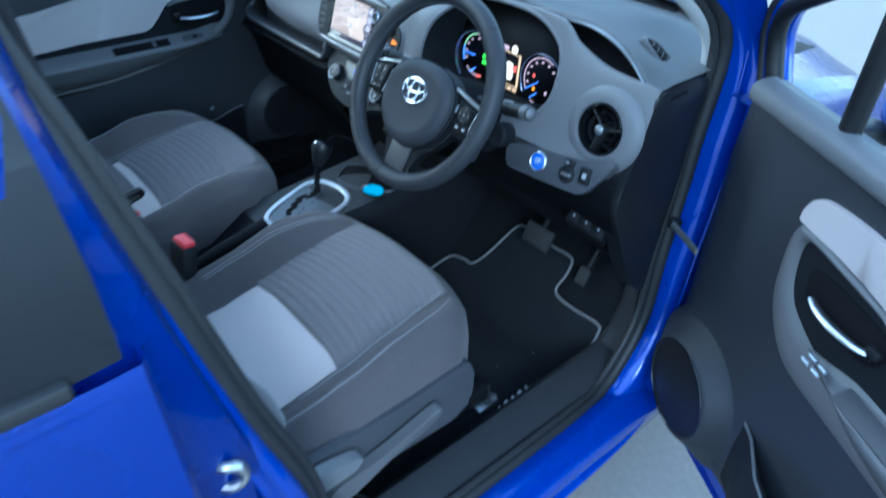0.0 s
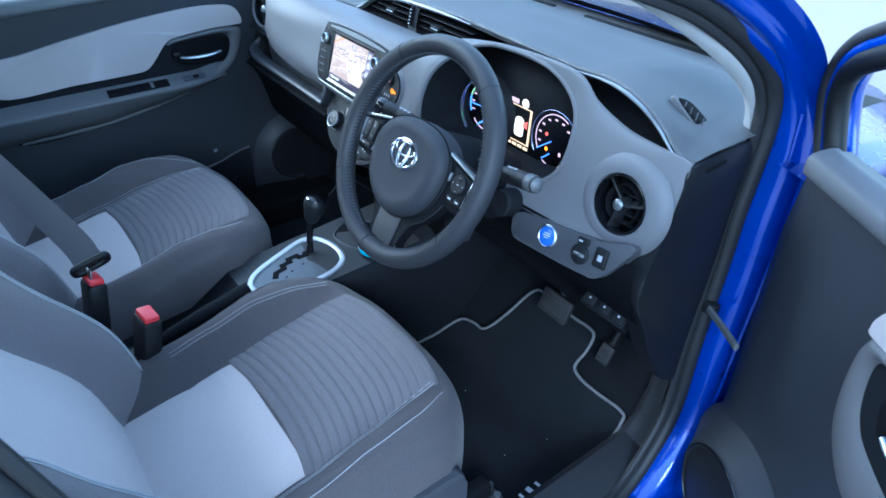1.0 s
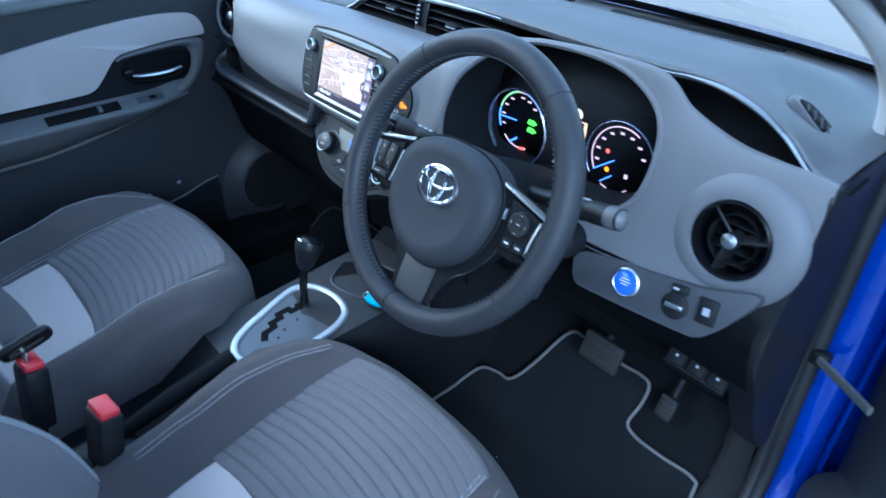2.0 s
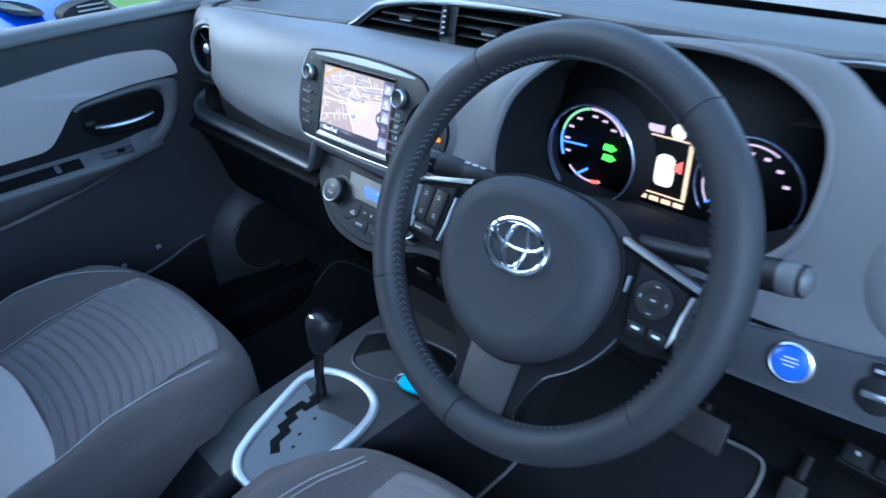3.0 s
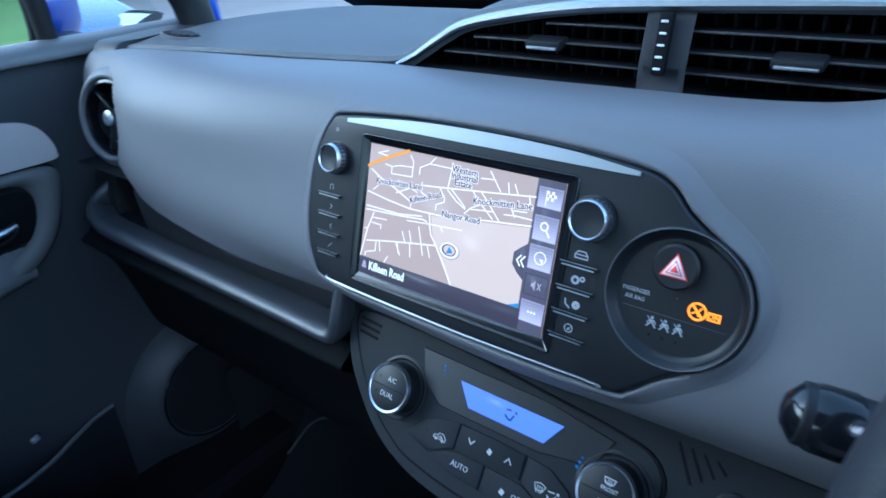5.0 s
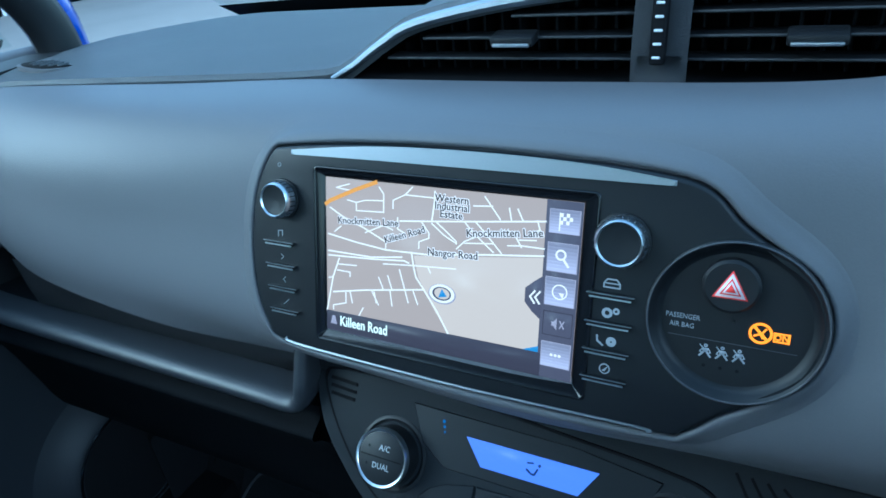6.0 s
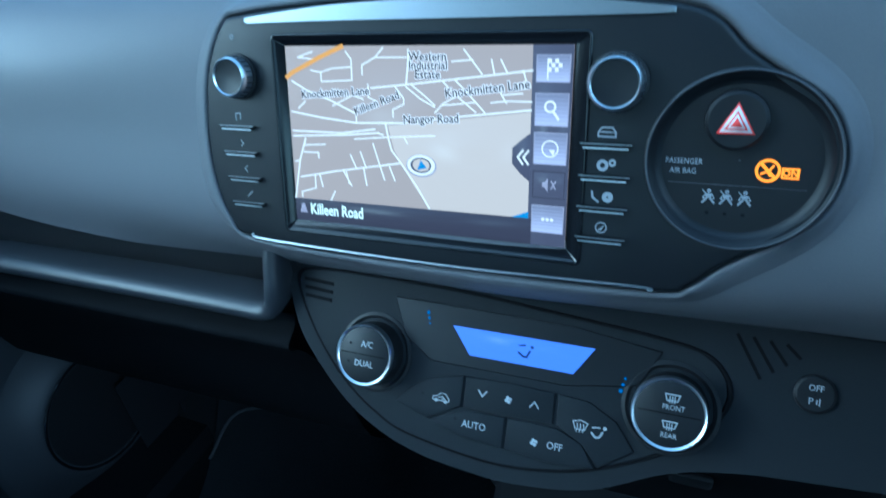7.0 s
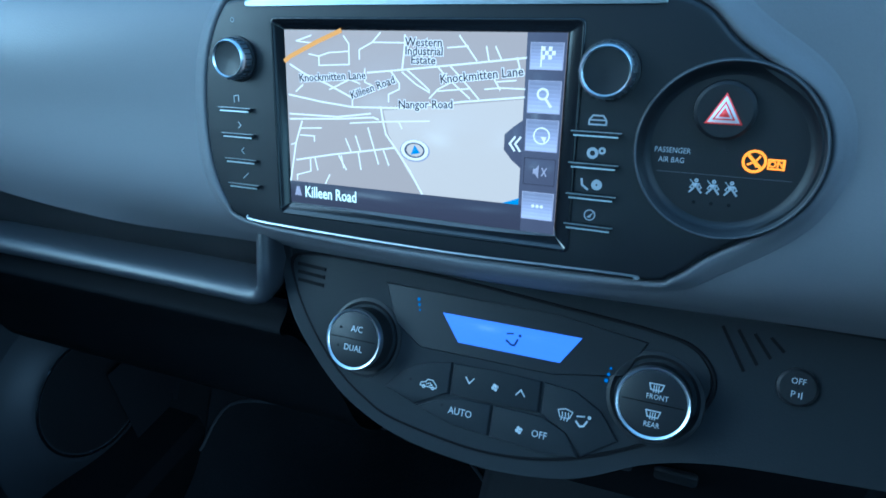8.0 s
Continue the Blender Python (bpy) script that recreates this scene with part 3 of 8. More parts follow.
put("centre_pillar", thick(grid_bm([[V(x, y, z) for x, y in ((xi, yf), (xi + 0.03, yf - 0.012), (xi + 0.045, yf - 0.05), (xi + 0.045, yf - 0.12))]
                                    for xi, yf, z in ((0.715, -0.668, 0.42), (0.718, -0.68, 0.6), (0.716, -0.705, 0.85), (0.708, -0.75, 1.05), (0.685, -0.79, 1.25), (0.655, -0.8, 1.36))], flip=True), 0.01), PAINT, car)
put("pillar_lining", thick(grid_bm([[V(x, y, z) for x, y in ((xi, yf + 0.005), (xi - 0.02, yf - 0.02), (xi - 0.05, yf - 0.05), (xi - 0.05, yf - 0.15))]
                                    for xi, yf, z in ((0.705, -0.65, 0.36), (0.71, -0.668, 0.6), (0.708, -0.695, 0.85), (0.7, -0.74, 1.05), (0.675, -0.78, 1.25), (0.645, -0.79, 1.36))], flip=True), 0.006), SHIELD, car, "dark pillar lining")
st = put("striker", tube(curve([(0.75, -0.764, 0.838), (0.762, -0.75, 0.834), (0.7665, -0.738, 0.839), (0.7665, -0.734, 0.85), (0.765, -0.738, 0.861), (0.76, -0.75, 0.866), (0.748, -0.764, 0.864)], 36), 0.006, 10), STEEL, car, "bare steel door latch striker")
put("striker_plate", rbox(0.004, 0.045, 0.07, 0.002, pose(0.745, -0.752, 0.852)), STEEL, st)
# check strap of the open door
put("check_strap", tube([(0.69, 0.203, 0.722), (0.715, 0.19, 0.722), (0.742, 0.175, 0.722), (0.772, 0.155, 0.724)], 0.0045, 8, flat=1.7), GREYSTEEL, car, "grey steel door check strap")
put("strap_bracket", rbox(0.024, 0.016, 0.024, 0.004, pose(0.69, 0.21, 0.721)), BLACK, car)
# ---- dashboard ----
dash = thing("dashboard", (0, 0.15, 0.85), "dark grey moulded dashboard with soft grained top pad", "dashboard")

# front face: for each station across, points (depth, height) from upper to lower edge
FACE = [
    (-0.695, (0.075, 1.014, 0.06, 1.012, 0.045, 0.99, 0.04, 0.955, 0.042, 0.92, 0.05, 0.9)),
    (-0.604, (0.072, 1.021, 0.045, 1.017, 0.026, 0.99, 0.018, 0.955, 0.012, 0.915, 0.02, 0.893)),
    (-0.5, (0.07, 1.026, 0.03, 1.02, 0.0, 0.99, -0.010, 0.95, -0.016, 0.91, -0.012, 0.883)),
    (-0.35, (0.07, 1.031, 0.025, 1.025, -0.002, 0.995, -0.014, 0.95, -0.024, 0.905, -0.02, 0.872)),
    (-0.22, (0.073, 1.036, 0.03, 1.03, 0.006, 1.008, -0.012, 0.955, -0.028, 0.898, -0.006, 0.862)),
    (-0.05, (0.075, 1.037, 0.032, 1.036, 0.008, 1.02, -0.012, 0.955, -0.032, 0.89, -0.006, 0.86)),
    (0.09, (0.07, 1.043, 0.035, 1.04, 0.01, 1.018, -0.008, 0.955, -0.026, 0.898, -0.004, 0.862)),
    (0.165, (0.062, 1.066, 0.043, 1.058, 0.003, 1.03, -0.023, 0.965, -0.028, 0.908, -0.004, 0.864)),
    (0.23, (0.064, 1.08, 0.052, 1.074, 0.038, 1.04, 0.02, 0.96, 0.002, 0.905, 0.004, 0.866)),
    (0.33, (0.064, 1.092, 0.058, 1.088, 0.052, 1.05, 0.035, 0.96, 0.01, 0.9, -0.006, 0.868)),
    (0.455, (0.064, 1.092, 0.058, 1.086, 0.05, 1.05, 0.032, 0.97, 0.012, 0.905, -0.003, 0.868)),
    (0.507, (0.062, 1.061, 0.056, 1.056, 0.046, 1.03, 0.03, 0.965, 0.014, 0.905, 0.0, 0.872)),
    (0.565, (0.062, 1.041, 0.054, 1.037, 0.044, 1.015, 0.03, 0.96, 0.018, 0.91, 0.006, 0.882)),
    (0.613, (0.062, 1.036, 0.055, 1.032, 0.046, 1.01, 0.034, 0.958, 0.024, 0.915, 0.012, 0.89)),
    (0.655, (0.064, 1.034, 0.06, 1.03, 0.052, 1.005, 0.042, 0.96, 0.034, 0.925, 0.02, 0.902)),
    (0.672, (0.068, 1.028, 0.066, 1.024, 0.06, 1.0, 0.052, 0.962, 0.046, 0.93, 0.035, 0.912)),
]


FACE_FINE = [(p[0], tuple(p[1:])) for p in curve([(x, *v) for x, v in FACE], 500)]


def face_at(x):
    v = along(FACE_FINE, x)
    return [(v[2 * i], v[2 * i + 1]) for i in range(6)]


HOOD = curve([(0.18, 0.908), (0.168, 0.95), (0.168, 0.99), (0.179, 1.03), (0.213, 1.064), (0.274, 1.084), (0.37, 1.087), (0.43, 1.075), (0.472, 1.045),
              (0.484, 1.0), (0.476, 0.946), (0.44, 0.912), (0.38, 0.9), (0.25, 0.9)], 84, closed=True)
BEZ = curve([(-0.196, 1.0155), (-0.14, 1.0195), (-0.079, 1.0205), (-0.02, 1.0190), (0.02, 1.0155), (0.037, 1.010), (0.050, 0.998), (0.066, 0.9875), (0.082, 0.976), (0.089, 0.957),
             (0.084, 0.937), (0.071, 0.9245), (0.050, 0.911), (0.036, 0.8995), (0.02, 0.8955), (-0.08, 0.8935), (-0.197, 0.8965), (-0.219, 0.908),
             (-0.2285, 0.94), (-0.2255, 0.982), (-0.212, 1.010)], 126, closed=True)
NX = 330
rows = []
for i in range(NX + 1):
    x = -0.695 + (0.672 + 0.695) * i / NX
    rows.append([V(x, y, z) for y, z in curve(face_at(x), 42)])
bm = grid_bm(rows, flip=True)
bm = cut(bm, lambda c: inside(HOOD, c.x, c.z) or (c.x + 0.604) ** 2 + (c.z - 0.954) ** 2 < 0.05 ** 2
         or (c.x - 0.6) ** 2 + (c.z - 0.945) ** 2 < 0.05 ** 2)
put("fascia", bm, FASCIA, dash, "satin grey fascia")


def face_point(x, z, off=0.0):
    """The place on the fascia's front at x and height z."""
    c = curve(face_at(x), 120)
    for (y0, z0), (y1, z1) in zip(c, c[1:]):
        if z0 >= z >= z1:
            return V(x, lerp(y0, y1, (z0 - z) / max(1e-9, z0 - z1)) - off, z)
    return V(x, (c[0] if z > c[0][1] else c[-1])[0] - off, z)


# top pad, with the raised brow over the middle vents and the instruments
EDGE = [(-0.675, (0.078, 1.016)), (-0.6, (0.076, 1.024)), (-0.4, (0.074, 1.033)), (-0.235, (0.078, 1.039)), (-0.206, (0.084, 1.045)), (-0.18, (0.09, 1.0605)), (-0.148, (0.092, 1.0745)),
        (-0.067, (0.092, 1.0875)), (0.017, (0.092, 1.092)), (0.13, (0.09, 1.095)), (0.2, (0.085, 1.0955)), (0.33, (0.075, 1.096)), (0.45, (0.07, 1.096)), (0.49, (0.07, 1.098)),
        (0.533, (0.07, 1.095)), (0.575, (0.068, 1.084)), (0.61, (0.066, 1.066)), (0.644, (0.066, 1.037)), (0.66, (0.068, 1.031)), (0.675, (0.07, 1.028))]


EDGE_FINE = [(p[0], (p[1], p[2])) for p in curve([(x, *v) for x, v in EDGE], 400)]


def edge_at(x):
    return along(EDGE_FINE, x)


def pad_z(x, y):
    y0, z0 = edge_at(x)
    t = (y - y0) / (0.62 - y0)
    base = lerp(1.052, 1.0, ease((t - 0.2) / 0.8)) - 0.018 * ease((abs(x) - 0.5) / 0.2)
    lift = z0 + 0.006 * ease(t * 9)
    dip = 0.022 * ease((x - 0.52) / 0.08) * (1 - 0.8 * ease((x - 0.61) / 0.05)) * ease(t / 0.16) * (1 - ease((t - 0.3) / 0.6))
    return lerp(lift, base, ease(t / 0.75)) - dip


rows = []
for i in range(141):
    x = -0.672 + 1.344 * i / 140
    y0, z0 = edge_at(x)
    r = [V(x, y0 + 0.004, z0 - 0.012), V(x, y0 + 0.0005, z0 - 0.007), V(x, y0, z0 - 0.003), V(x, y0 + 0.003, z0 + 0.0005)]
    for j in range(1, 31):
        y = y0 + 0.003 + (0.6 - y0) * (j / 30) ** 1.15
        r.append(V(x, y, pad_z(x, y)))
    rows.append(r)
put("top_pad", thick(grid_bm(rows, flip=False), 0.006), PAD, dash, "soft grained dark top pad")

# defroster slots by the screen, small triangular side vents
for x0, x1 in ((0.05, 0.4), (-0.4, -0.05)):
    slot = put("defroster_slot", rbox(x1 - x0, 0.014, 0.004, 0.0015, pose((x0 + x1) / 2, 0.53, pad_z(0.2, 0.53) + 0.0015)), DULLBLACK, dash, "black defroster grille")
    for k in range(12):
        put("slat", rbox(0.003, 0.012, 0.004, 0.001, pose(lerp(x0, x1, (k + 0.5) / 12), 0.53, pad_z(0.2, 0.53) + 0.002)), VOID, slot)


def triangle_vent(s):
    """A small D-shaped outlet with slats, lying on the pad's sloping end."""
    ox, oy = (0.606, 0.16) if s > 0 else (-0.578, 0.112)
    o = V(ox, oy, pad_z(ox, oy) + (0.002 if s > 0 else 0.0004))
    n, u = (V(0.51, 0, 0.86), V(0.039, 0.02, -0.044).normalized()) if s > 0 else (V(0.0, 0.02, 1.0), V(-0.95, 0.3, -0.006).normalized())
    m = frame_at(o, tuple(u), tuple(n.cross(u)))
    pts = curve([(-0.043, -0.02), (-0.01, -0.0215), (0.026, -0.018), (0.047, -0.002), (0.05, 0.008), (0.04, 0.0125), (0.012, 0.0125), (-0.022, 0.006), (-0.043, -0.012)], 44, closed=True)
    v = put("demister_vent", prism(pts, m, -0.012, 0.0012, 0.001), FASCIA, dash, "small slatted demister outlet")
    inner = [(p[0] * 0.84, p[1] * 0.8) for p in pts]
    put("outlet_recess", prism(inner, m, 0.001, 0.0021), VOID, v)
    for k in range(5):
        put("slat", rbox(0.0024, (0.011, 0.016, 0.019, 0.02, 0.013)[k], 0.002, 0.0006, m @ pose(-0.025 + 0.0125 * k, -0.0105 + 0.0022 * k, 0.0024, 0, 20, 12)), SPOKEGREY, v)


triangle_vent(1)
triangle_vent(-1)

# instrument brow: tunnel and its rim
mid = V(0.31, 0, 0.97)
rows = []
for k, s in ((0.0, 1.0), (0.3, 0.99), (0.7, 0.97), (1.0, 0.955)):
    rows.append([V(mid.x + (x - mid.x) * s, lerp(face_point(x, z).y + 0.002, 0.094 + 0.054 * (z - 0.97), k), mid.z + (z - mid.z) * s) for x, z in HOOD])
put("instrument_tunnel", grid_bm(rows, closed=True, flip=True), DARK, dash, "dark instrument shroud")
put("tunnel_rim", tube([V(x, face_point(x, z).y + 0.002, z) for x, z in HOOD], 0.0045, 8, closed=True), FASCIA, dash)

# bright bar along the brow of the driver's tray, and over the middle vents
arc = [V(x, edge_at(x)[0] - 0.003, edge_at(x)[1] - 0.006) for x in [0.452 + 0.2 * k / 30 for k in range(31)]]
put("tray_trim", tube(arc, [0.0008 + 0.0026 * math.sin(math.pi * k / 30) ** 0.6 * ease(k / 14) for k in range(31)], 8), STRIP, dash, "satin silver trim strip")
arc = [V(x, edge_at(x)[0] - 0.003, edge_at(x)[1] - 0.006) for x in [-0.214 + 0.39 * k / 50 for k in range(51)]]
put("vent_trim", tube(arc, [0.0012 + 0.0028 * math.sin(math.pi * min(1, 0.06 + k / 50)) ** 0.7 for k in range(51)], 8), STRIP, dash, "satin silver trim strip")
# open tray behind that trim, its inner shade put in as a deep-black sheet
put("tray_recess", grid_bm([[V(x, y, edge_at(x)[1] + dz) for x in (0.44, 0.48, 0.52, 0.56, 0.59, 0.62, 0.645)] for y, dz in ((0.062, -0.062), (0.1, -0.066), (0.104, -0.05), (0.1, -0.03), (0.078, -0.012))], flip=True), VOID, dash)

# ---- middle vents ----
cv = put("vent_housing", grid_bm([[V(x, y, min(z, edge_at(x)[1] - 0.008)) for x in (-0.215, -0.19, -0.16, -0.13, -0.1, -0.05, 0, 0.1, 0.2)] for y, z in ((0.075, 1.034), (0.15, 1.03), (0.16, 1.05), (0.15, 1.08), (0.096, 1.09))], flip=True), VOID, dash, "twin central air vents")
for s in (-1, 1):
    for k in range(3):
        z = 1.0455 + 0.0122 * k
        xa = -0.012 if s < 0 else 0.004
        xb = (-0.178, -0.15, -0.09)[k] if s < 0 else 0.175
        sl = put("vent_slat", rbox(abs(xb - xa), 0.016, 0.0022, 0.0008, pose((xa + xb) / 2, 0.1, z, 0, 0, 0)), DULLBLACK, cv)
        # paler strip paints the highlight on the slat's front edge
        put("slat_highlight", rbox(abs(xb - xa) - 0.002, 0.0016, 0.0012, 0.0004, pose((xa + xb) / 2, 0.0916, z + 0.0003)), SPOKEGREY, sl)
    for k in range(14):
        fx = s * (0.018 + 0.0118 * k) - 0.004
        tall = min(1.078, edge_at(fx)[1] - 0.012) - 1.034
        put("vent_fin", rbox(0.0018, 0.02, tall, 0.0005, pose(fx, 0.124, 1.034 + tall / 2)), DARK, cv)
    tx = -0.087 if s < 0 else 0.069
    tb = put("slider_tab", rbox(0.027, 0.014, 0.0062, 0.0018, pose(tx, 0.089, 1.058, 10)), BLACK, cv, "black slider tab with a bright edge")
    put("tab_edge", rbox(0.023, 0.002, 0.0022, 0.0008, pose(tx, 0.0818, 1.0555, 10)), SATIN, tb)
dv = put("vent_divider", thick(grid_bm([[V(-0.0035 + u, y + abs(u) * 0.12, z) for u in (-0.0145, -0.011, 0.011, 0.0145)] for y, z in ((0.078, 1.034), (0.079, 1.05), (0.084, 1.068), (0.091, 1.088))], flip=False), 0.014), SHIELD, dash, "charcoal post between the vents")
put("thumbwheel", rbox(0.0085, 0.006, 0.036, 0.002, pose(-0.0035, 0.0795, 1.064, -14)), VOID, dv)
for k in range(5):
    put("wheel_mark", rbox(0.0042, 0.002, 0.0014, 0.0005, pose(-0.0035, 0.0725 + 0.0017 * k, 1.051 + 0.0065 * k, -14)), MARK, dv)


# ---- round vents ----
def round_vent(x, y, z, r, turn, lip):
    o = V(x, y, z)
    m = frame_at(o, (math.cos(turn), math.sin(turn), 0), (0, 0.22, 1))
    v = put("round_vent", lathe([(r + lip, -0.012), (r + lip * 0.85, -0.003), (r + lip * 0.55, 0.002), (r + lip * 0.25, 0.005), (r + 0.0015, 0.0045), (r - 0.001, -0.002), (r - 0.004, -0.03)], m, 56), FASCIA, dash, "round air vent in a flared grey collar")
    put("vent_ring", lathe([(r - 0.0005, -0.004), (r - 0.001, 0.0015), (r - 0.004, 0.002), (r - 0.0055, -0.003), (r - 0.006, -0.028)], m, 48), PIANO, v, "gloss black ring")
    put("vent_back", lathe([(r - 0.003, -0.034), (0.001, -0.034)], m, 32), VOID, v)
    put("hub", lathe([(0.0095, -0.02), (0.0095, 0.002), (0.0085, 0.0045), (0.006, 0.0055), (0.001, 0.0058)], m, 28), SATIN, v, "silver centre knob")
    for ang in (20, 140, 260):
        put("vane", rbox(r - 0.012, 0.003, 0.02, 0.001, m @ pose(0, 0, 0, 0, 0, ang) @ pose(r * 0.55, 0, -0.012, 24, 0, 0)), BLACK, v)
    put("vane_ring", lathe([(r * 0.58, -0.016), (r * 0.62, -0.004), (r * 0.66, -0.016)], m, 40), BLACK, v)
    for k in range(5):
        put("louvre", rbox(1.6 * (r - 0.006) * math.sqrt(max(0.05, 1 - ((k - 2) / 2.6) ** 2)), 0.002, 0.012, 0.0006, m @ pose(0, (k - 2) * r * 0.33, -0.024, 35)), BLACK, v)
    return v


round_vent(-0.604, 0.022, 0.954, 0.043, 0.2, 0.015)
round_vent(0.6, 0.026, 0.945, 0.0455, 0.0, 0.034)

# ---- lower parts of the dashboard ----
# end cap by the driver's door
cap = curve([(0.066, 1.021), (0.1, 1.026), (0.2, 1.024), (0.222, 0.98), (0.216, 0.85), (0.205, 0.65), (0.2, 0.56), (0.15, 0.57), (0.088, 0.66), (0.048, 0.74), (0.012, 0.82), (0.028, 0.89), (0.05, 0.95), (0.058, 0.99)], 60, closed=True)
for s in (-1, 1):
    m = frame_at((s * 0.66, 0, 0), (0, 1, 0), (0, 0, 1))
    put("end_cap", prism(cap, m, *((-0.02, 0.014) if s > 0 else (-0.03, 0.02)), 0.004), BLACK, dash, "dark plastic end cover")
put("cap_slot", rbox(0.004, 0.045, 0.006, 0.001, pose(0.6742, 0.125, 1.008, 2)), VOID, dash)
# knee panel below the column and switch panel
rows = []
for i in range(29):
    x = 0.09 + (0.665 - 0.09) * i / 28
    k = ease((x - 0.4) / 0.2)
    rows.append([V(x, y, z) for y, z in curve([(-0.004 + 0.01 * k, 0.875), (-0.002, 0.845 + 0.012 * k), (0.012, 0.8), (0.05, 0.74), (0.085, 0.7), (0.1, 0.655), (0.16, 0.62)], 16)])
put("knee_panel", thick(grid_bm(rows, flip=True), 0.004), DARK, dash, "dark knee panel")
# switch panel right of the column
SW = frame_at((0.53, -0.012, 0.858), (1, 0.04, 0.1), (0, 0.35, 1))
pts = curve([(-0.098, 0.012), (-0.06, 0.02), (0.06, 0.026), (0.128, 0.04), (0.118, 0.012), (0.085, -0.026), (0.055, -0.032), (-0.06, -0.03), (-0.092, -0.026), (-0.1, -0.01)], 70, closed=True)
sp = put("switch_panel", prism(pts, SW, -0.02, 0.002, 0.002), SHIELD, dash, "charcoal switch panel")
mb = SW @ pose(-0.021, 0.0, 0)
pb = put("start_button", lathe([(0.0185, 0.001), (0.0185, 0.005), (0.0165, 0.0065), (0.0155, 0.0055)], mb, 40), SATIN, sp, "silver ring of the start button")
put("button_face", lathe([(0.0158, 0.003), (0.0152, 0.0062), (0.011, 0.007), (0.001, 0.0072)], mb, 40), POWERBLUE, pb, "lit blue start button")
for k, w in enumerate((0.011, 0.014, 0.009)):
    put("button_print", rbox(w, 0.0012, 0.0004, 0, mb @ pose(0, 0.005 - 0.0035 * k, 0.0073)), MARK, pb)
ms = SW @ pose(0.045, 0.0, 0)
mk = put("mirror_switch", lathe([(0.0165, 0.001), (0.016, 0.004), (0.014, 0.005), (0.001, 0.005)], ms @ pose(0, -0.004, 0), 32), BLACK, sp, "round mirror adjuster")
put("adjuster_bar", rbox(0.022, 0.006, 0.003, 0.001, ms @ pose(0, -0.004, 0.006)), SATIN, mk)
put("fold_button", rbox(0.02, 0.011, 0.006, 0.002, ms @ pose(0.002, 0.017, 0.003)), BLACK, sp)
put("fold_mark", rbox(0.007, 0.003, 0.0004, 0, ms @ pose(-0.002, 0.017, 0.0063)), ICON, sp)
hs = put("rocker_switch", rbox(0.022, 0.03, 0.008, 0.002, SW @ pose(0.083, 0.004, 0.002)), BLACK, sp)
put("rocker_mark", rbox(0.008, 0.009, 0.0004, 0, SW @ pose(0.083, 0.004, 0.0063)), ICON, hs)
# blanking switches lower down
LS = frame_at((0.598, 0.045, 0.74), (1, 0.15, -0.15), (0, 0.75, 0.66))
lp = put("lower_switch_block", rbox(0.084, 0.03, 0.05, 0.003, LS @ pose(0, 0, -0.022)), DULLBLACK, dash)
for k in range(3):
    b = put("blank_switch", rbox(0.024, 0.024, 0.008, 0.003, LS @ pose(-0.028 + 0.028 * k, 0, 0.004)), DULLBLACK, lp)
    put("switch_mark", rbox(0.0035, 0.0035, 0.0004, 0, LS @ pose(-0.028 + 0.028 * k, 0, 0.0083)), ICON, b)

# passenger side: open shelf with a rounded lip, glovebox below
LIP = smooth_path([(-0.66, 0.034, 0.872), (-0.667, 0.01, 0.853), (-0.658, -0.008, 0.839), (-0.632, -0.017, 0.83), (-0.6, -0.0205, 0.8272), (-0.5, -0.0215, 0.8265), (-0.4, -0.0225, 0.8275), (-0.31, -0.024, 0.829), (-0.25, -0.0255, 0.83), (-0.222, -0.026, 0.8305), (-0.2105, -0.026, 0.8375), (-0.207, -0.0245, 0.852), (-0.2065, -0.019, 0.868), (-0.2065, -0.01, 0.89)], 110)


def shelf_bar(pts):
    """A flat-faced bar with rounded edges along pts, its broad side to the cabin."""
    rows = []
    for i, p in enumerate(pts):
        d = (pts[min(i + 1, len(pts) - 1)] - pts[max(i - 1, 0)]).normalized()
        across = V(-d.z, 0, d.x).normalized() if abs(d.x) + abs(d.z) > 0.3 else V(0, 0, 1)
        out = d.cross(across).normalized()
        if out.y > 0:
            out = -out
        prof = [(-0.0085, -0.016), (-0.0105, -0.003), (-0.0098, 0.0022), (-0.0072, 0.0052), (-0.002, 0.0066), (0.0035, 0.0058), (0.008, 0.0022), (0.0104, -0.003), (0.0108, -0.008), (0.0095, -0.024)]
        rows.append([p + across * (0.0035 + u * 0.62) + out * v for u, v in prof])
    return grid_bm(rows, flip=True)


put("shelf_lip", shelf_bar(LIP), SHELFMAT, dash, "rounded satin shelf edge")
put("shelf_floor", grid_bm([[V(x, y, z) for x in (-0.665, -0.5, -0.35, -0.21)] for y, z in ((-0.02, 0.832), (0.07, 0.825), (0.09, 0.86), (0.08, 0.9), (-0.005, 0.9))], flip=True), DULLBLACK, dash)
put("shelf_end", rbox(0.012, 0.1, 0.066, 0.003, pose(-0.205, 0.042, 0.85)), BLACK, dash)
put("shelf_ledge", thick(grid_bm([[V(x, y, z) for x in (-0.54, -0.45, -0.35, -0.225)] for y, z in ((0.004, 0.834), (-0.001, 0.84), (-0.004, 0.86), (-0.006, 0.89))], flip=True), 0.004), SPOKEGREY, dash, "dark grey inner ledge of the shelf")
rows = []
for i in range(25):
    x = -0.665 + 0.455 * i / 24
    rows.append([V(x, y, z) for y, z in curve([(-0.012, 0.822), (-0.016, 0.814), (-0.026, 0.808), (-0.027, 0.802), (-0.014, 0.79), (0.006, 0.75), (0.02, 0.7), (0.04, 0.64), (0.1, 0.6), (0.25, 0.6)], 30)])
